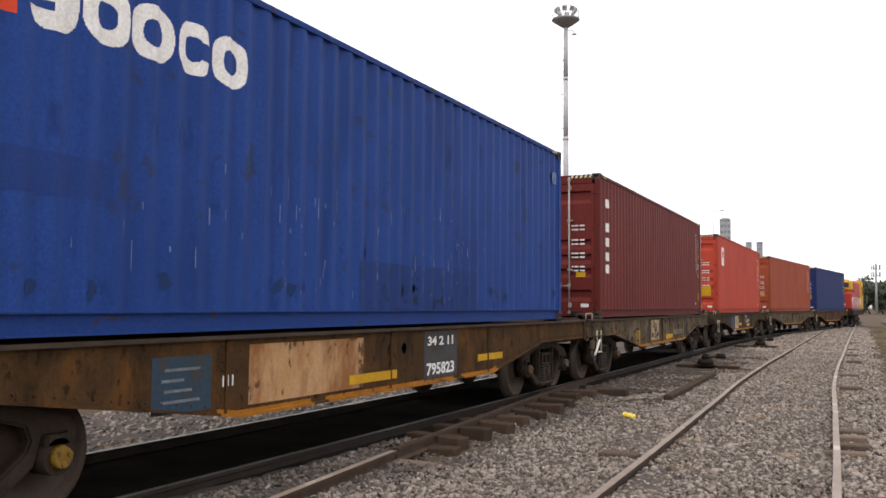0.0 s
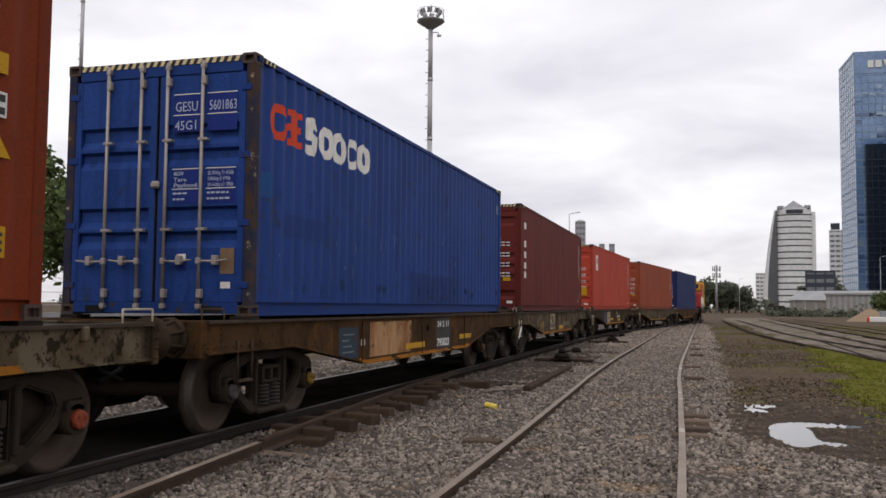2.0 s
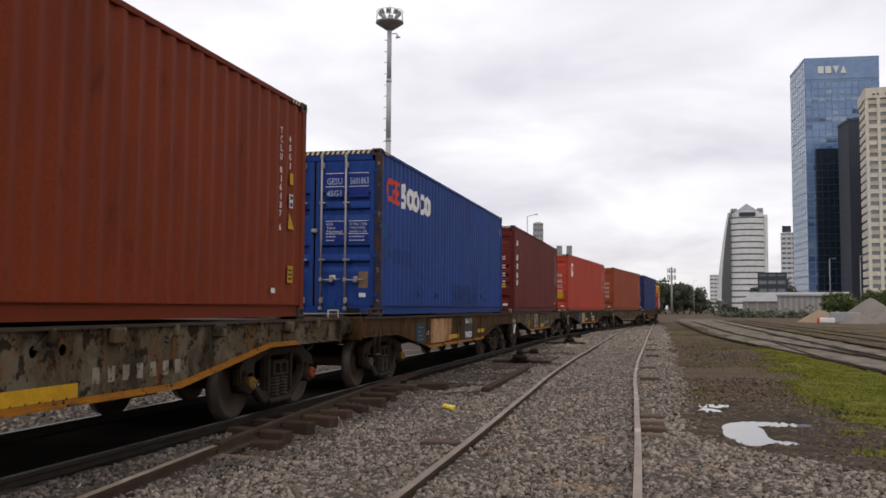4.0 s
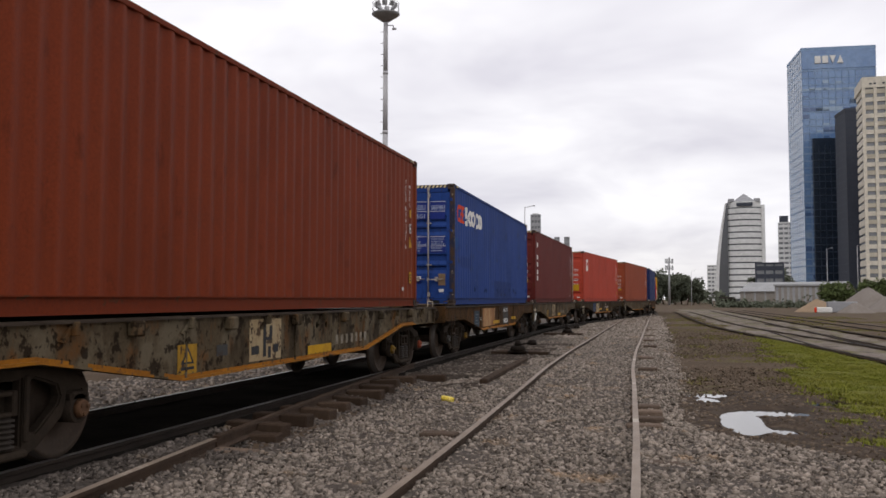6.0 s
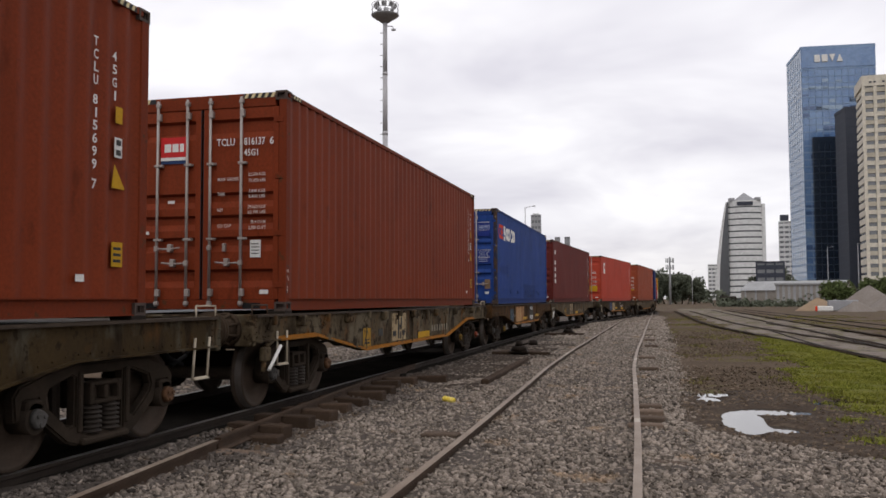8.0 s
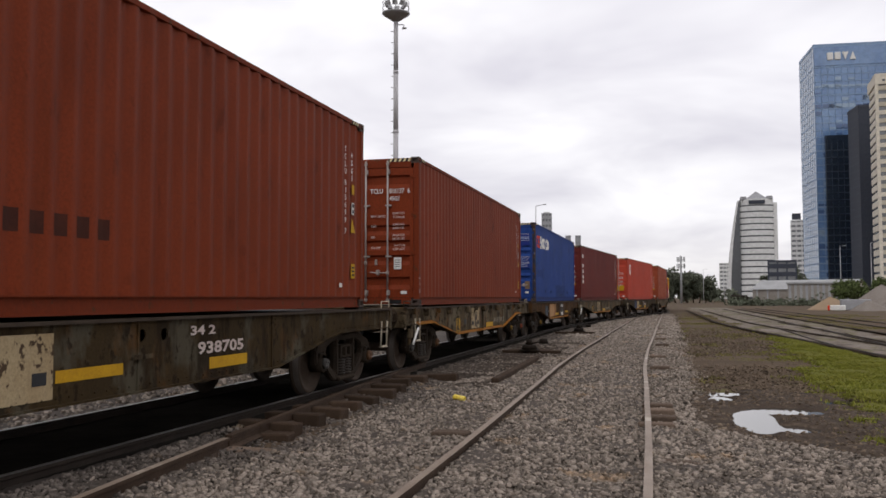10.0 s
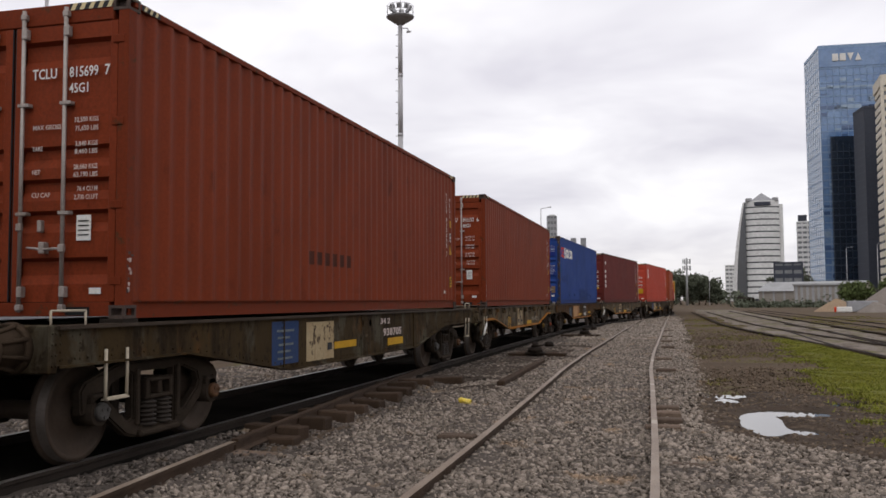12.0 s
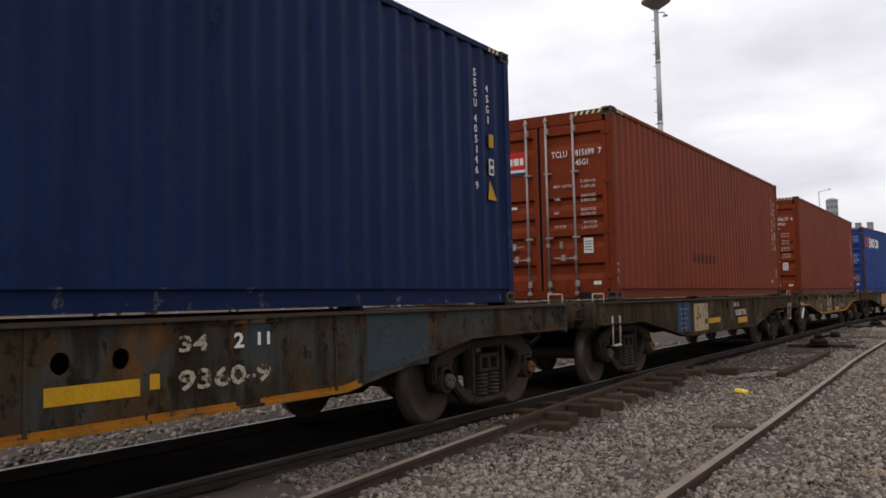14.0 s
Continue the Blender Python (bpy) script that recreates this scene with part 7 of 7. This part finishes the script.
for i in range(12):
    part("wall_panel", bm_box(0.2 + 1.12 * i, 0.75 + 1.12 * i, -0.07, -0.01, 0.7, 4.2), M_SHEETROOF if i % 3 else M_GREYWALL, low_shed)


def heap(az, d, r, h, mat, label, seed):
    x, y = off(az, d)
    bm = bmesh.new()
    rows = []
    for j in range(9):
        k = j / 8
        ring = []
        for i in range(22):
            a = 2 * math.pi * i / 22
            q = r * (1 - k) * (1 + 0.22 * wob(math.cos(a), math.sin(a), 1.4, seed))
            ring.append(bm.verts.new((q * math.cos(a), q * math.sin(a), h * (1 - (1 - k) ** 1.15) * (1 + 0.12 * wob(a, k, 2.0, seed + 1)) - 0.1)))
        rows.append(ring)
    for a, b_ in zip(rows, rows[1:]):
        for i in range(22):
            bm.faces.new((a[i], a[(i + 1) % 22], b_[(i + 1) % 22], b_[i]))
    bm.faces.new(rows[-1])
    tagged(part("mound", bm, mat, smooth=True), label, "heap", "heaps of building material").matrix_basis = pose(x, y, 0)


M_SAND = material("ochre_sand", (0.27, 0.195, 0.13), (0.22, 0.16, 0.105), 0.95, fine=6, coarse=0.6, bump=0.4)
M_RUBBLE = material("grey_rubble", (0.20, 0.175, 0.155), (0.16, 0.135, 0.115), 0.95, fine=6, coarse=0.6, bump=0.5)
heap(9.35, 118, 2.7, 1.6, M_SAND, "heap of ochre sand", 101)
heap(12.1, 125, 4.0, 3.1, M_RUBBLE, "heap of grey-brown rubble", 103)
heap(13.4, 122, 3.6, 2.3, M_RUBBLE, "heap of grey-brown rubble", 105)
heap(11.4, 112, 2.2, 1.3, M_RUBBLE, "low heap of grey-brown rubble", 107)
x, y = off(9.75, 108)
barrier = thing("barrier", "white and red plastic road barrier", "barrier", m=pose(x, y, 0.0, 0, 0, -8))
part("body", bm_box(-0.8, 0.8, -0.25, 0.25, 0, 0.6, bevel=0.08), M_WHITE, barrier)
part("red_end", bm_box(-1.05, -0.82, -0.25, 0.25, 0, 0.6, bevel=0.08), M_REDMARK, barrier)
x, y = off(10.7, 112)
blk = thing("concrete_block", "grey concrete block wall by the heaps", "concrete block", m=pose(x, y, 0))
part("body", bm_box(-1.6, 1.6, -0.4, 0.4, 0, 1.25, bevel=0.06), M_GREYWALL, blk)
for az, d, lab, col in ((4.15, 330, "dark tank wagon parked far down the sidings", M_STEEL_DARK),):
    x, y = off(az, d)
    wg = thing("goods_wagon", lab, "wagon", m=pose(x, y, 0, 0, 0, -80))
    bm = bmesh.new()
    tube(bm, (0, -3.2, 1.5), (0, 3.2, 1.5), 0.8, seg=16)
    part("tank", bm, col, wg)
    part("frame", bm_box(-0.9, 0.9, -3.6, 3.6, 0.5, 0.75), M_STEEL_DARK, wg)
    for yy in (-2.3, 2.3):
        bm = bmesh.new()
        tube(bm, (-0.75, yy, 0.4), (0.75, yy, 0.4), 0.4, seg=14)
        part("wheels", bm, M_STEEL_DARK, wg)


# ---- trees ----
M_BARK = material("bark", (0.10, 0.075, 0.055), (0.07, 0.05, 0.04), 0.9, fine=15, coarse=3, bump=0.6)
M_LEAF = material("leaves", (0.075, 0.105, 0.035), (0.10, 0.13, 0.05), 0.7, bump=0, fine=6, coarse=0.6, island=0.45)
# far foliage: distance haze is mixed into the leaf colour
M_LEAF_FAR = material("haze_tinted_leaves", (0.085, 0.095, 0.066), (0.110, 0.120, 0.088), 0.8, bump=0, fine=6, coarse=0.6, island=0.3)
M_LEAF_LIGHT = material("light_leaves", (0.070, 0.092, 0.032), (0.098, 0.115, 0.044), 0.7, bump=0, fine=6, coarse=0.6, island=0.4)


def foliage(rng, centre, radius, count, size):
    """Clumps of leaf faces round a few centres, with gaps between."""
    v, f = [], []
    lobes = [(Vector(centre) + Vector((rng.gauss(0, 0.45), rng.gauss(0, 0.45), rng.gauss(0, 0.30))) * radius, radius * rng.uniform(0.3, 0.55)) for _ in range(16)]
    for i in range(count):
        c, r = lobes[i % len(lobes)]
        d = Vector((rng.gauss(0, 1), rng.gauss(0, 1), rng.gauss(0, 0.8))).normalized() * r * rng.uniform(0.55, 1.08)
        p = c + d
        a, b_ = Vector((rng.gauss(0, 1), rng.gauss(0, 1), rng.gauss(0, 1))).normalized(), Vector((rng.gauss(0, 1), rng.gauss(0, 1), rng.gauss(0, 1))).normalized()
        s = size * rng.uniform(0.5, 1.3)
        q = len(v)
        v += [p - a * s, p + b_ * s * 0.7, p + a * s, p - b_ * s * 0.7]
        f.append((q, q + 1, q + 2, q + 3))
    return v, f


def tree(x, y, h, crown, label, seed, leaf=M_LEAF, count=2200, size=0.16, group="trees"):
    rng = random.Random(seed)
    t = thing("tree", label, "tree", group, m=pose(x, y, -0.1, 0, 0, rng.uniform(0, 360)))
    bm = bmesh.new()
    p, r = Vector((0, 0, 0)), 0.035 * h
    for i in range(4):
        q = p + Vector((rng.gauss(0, 0.04) * h, rng.gauss(0, 0.04) * h, h * 0.13))
        tube(bm, p, q, r, r * 0.8, 8)
        p, r = q, r * 0.8
    for i in range(6):
        a = 2 * math.pi * i / 6 + rng.random()
        q = p + Vector((math.cos(a) * crown * 0.55, math.sin(a) * crown * 0.55, h * rng.uniform(0.1, 0.28)))
        tube(bm, p - Vector((0, 0, h * 0.1 * rng.random())), q, r * 0.6, r * 0.15, 6)
    part("trunk", bm, M_BARK, t)
    v, f = foliage(rng, (0, 0, h * 0.68), crown, count, size)
    me = bpy.data.meshes.new("crown")
    me.from_pydata(v, [], f)
    me.materials.append(leaf)
    c = new("crown", me)
    c.parent = t
    return t


for i, (x, y, h) in enumerate(((-27, 22, 7.5), (-29, 29, 8.5), (-25, 13, 6.5), (-31, 38, 8.0), (-30, 48, 7.5), (-33, 60, 8.5), (-31.5, 41.5, 9.2))):
    tree(x, y, h, h * 0.42, "leafy dark green tree beyond the train", 200 + i, count=7500, size=0.19)
for i in range(9):
    x, y = off(-0.3 + 0.36 * i, 255 + 9 * (i % 3))
    h = (7.2, 7.8, 7.8, 7.6, 8.0, 7.2, 6.8, 5.6, 4.0)[i]
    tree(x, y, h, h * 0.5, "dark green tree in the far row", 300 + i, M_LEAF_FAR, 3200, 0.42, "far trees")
for i, (az, d, h) in enumerate(((9.9, 175, 4.2), (10.35, 178, 4.7), (10.75, 176, 3.8), (12.2, 190, 5.2), (12.9, 190, 4.8), (13.5, 190, 5.0))):
    x, y = off(az, d)
    tree(x, y, h, h * 0.48, "bright green leafy tree near the sheds", 400 + i, M_LEAF_LIGHT, 1500, 0.3, "trees by the sheds")
for i, (az, d, h) in enumerate(((6.9, 420, 14), (7.3, 430, 13), (6.5, 430, 12))):
    x, y = off(az, d)
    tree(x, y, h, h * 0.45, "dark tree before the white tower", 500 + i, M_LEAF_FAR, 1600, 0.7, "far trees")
rng = random.Random(9)
v, f = [], []
for i in range(80):
    az, d = rng.uniform(-40, 24), rng.uniform(300, 520)
    x, y = off(az, d)
    vv, ff = foliage(rng, (x, y, 2.0), 4.0, 90, 1.0)
    f += [tuple(k + len(v) for k in q) for q in ff]
    v += vv
for i in range(46):
    x, y = off(rng.uniform(3.6, 9.2), rng.uniform(170, 188))
    vv, ff = foliage(rng, (x, y, 0.3), rng.uniform(0.8, 1.6), 60, 0.32)
    f += [tuple(k + len(v) for k in q) for q in ff]
    v += vv
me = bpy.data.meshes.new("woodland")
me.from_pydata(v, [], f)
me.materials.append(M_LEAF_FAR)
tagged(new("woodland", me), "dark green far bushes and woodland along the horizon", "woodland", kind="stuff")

# a wire fence on posts and a low wall beyond the train
fence = thing("fence", "grey wire fence on concrete posts beyond the train", "fence")
post = part("post", bm_box(-0.06, 0.06, -0.06, 0.06, 0, 1.9, bevel=0.01), M_GREYWALL, fence)
post.matrix_basis = pose(-22, 2, 0)
for i in range(1, 24):
    share("post", post.data, fence, pose(-22, 2 + 2.5 * i, 0))
for z in (0.4, 0.9, 1.4, 1.85):
    bm = bmesh.new()
    tube(bm, (-22, 2, z), (-22, 59.5, z), 0.012, seg=5)
    part("wire", bm, M_GALV, fence)
wall_low = tagged(part("boundary_wall", bm_box(-24.3, -24.0, 0, 62, -0.1, 1.1), M_GREYWALL), "low grey concrete wall behind the fence", "wall", kind="structure")


# ---- what moves ----
# how far the door end of the lettered blue container has come along the line
RUN = [(0.0, 2.60), (0.5, 4.06), (1.0, 5.56), (1.5, 7.05), (2.0, 8.53), (2.5, 10.02), (3.0, 11.51), (5.5, 18.98), (6.0, 20.44), (6.5, 21.90), (7.0, 23.32), (7.5, 24.76),
       (8.0, 26.17), (10.5, 33.42), (11.0, 34.85), (11.5, 36.29), (12.0, 37.75), (12.5, 39.18), (13.0, 40.65), (13.5, 42.06), (14.0, 43.44)]


def run(t):
    for (a, sa), (b, sb) in zip(RUN, RUN[1:]):
        if t <= b:
            return sa + (sb - sa) * (t - a) / (b - a)
    return RUN[-1][1]


def on_wheels(s, back, front, z):
    """The pose of a vehicle whose rear pivot stands back metres ahead of its origin."""
    a, b = Vector(on_line(s + back)), Vector(on_line(s + front))
    d = (b - a).normalized()
    o = a - d * back
    return pose(o.x, o.y, z, 0, 0, -math.degrees(math.atan2(d.x, d.y)))


# the couplings behind the blue container are pressed together at first and draw out slowly
SLACK = [(0.0, 0.25), (2.0, 0.24), (2.5, 0.18), (3.0, 0.11), (5.5, 0.0), (14.0, 0.0)]


def slack(t, offset):
    if offset >= 0:
        return 0.0
    for (a, sa), (b, sb) in zip(SLACK, SLACK[1:]):
        if t <= b:
            return sa + (sb - sa) * (t - a) / (b - a)
    return 0.0


def motions():
    for wagon, container, offset in TRAIN:
        rows = [(t, on_wheels(run(t) + offset + slack(t, offset), REAR_BOGIE, FRONT_BOGIE, 0)) for t, _ in RUN]
        walk(wagon, [(t, Matrix.Translation((0, 0, RAIL_TOP)) @ m) for t, m in rows])
        walk(container, [(t, Matrix.Translation((0, 0, RAIL_TOP + 1.232)) @ m) for t, m in rows])
    walk(LOCO, [(t, Matrix.Translation((0, 0, RAIL_TOP)) @ on_wheels(run(t) + LOCO_OFFSET, 3.0, 12.0, 0)) for t, _ in RUN])
    for wheel, y, z, r in WHEELS:
        walk(wheel, [(k * 0.2, pose(0, y, z, -math.degrees((run(k * 0.2) - run(0)) / r))) for k in range(71)])


motions()
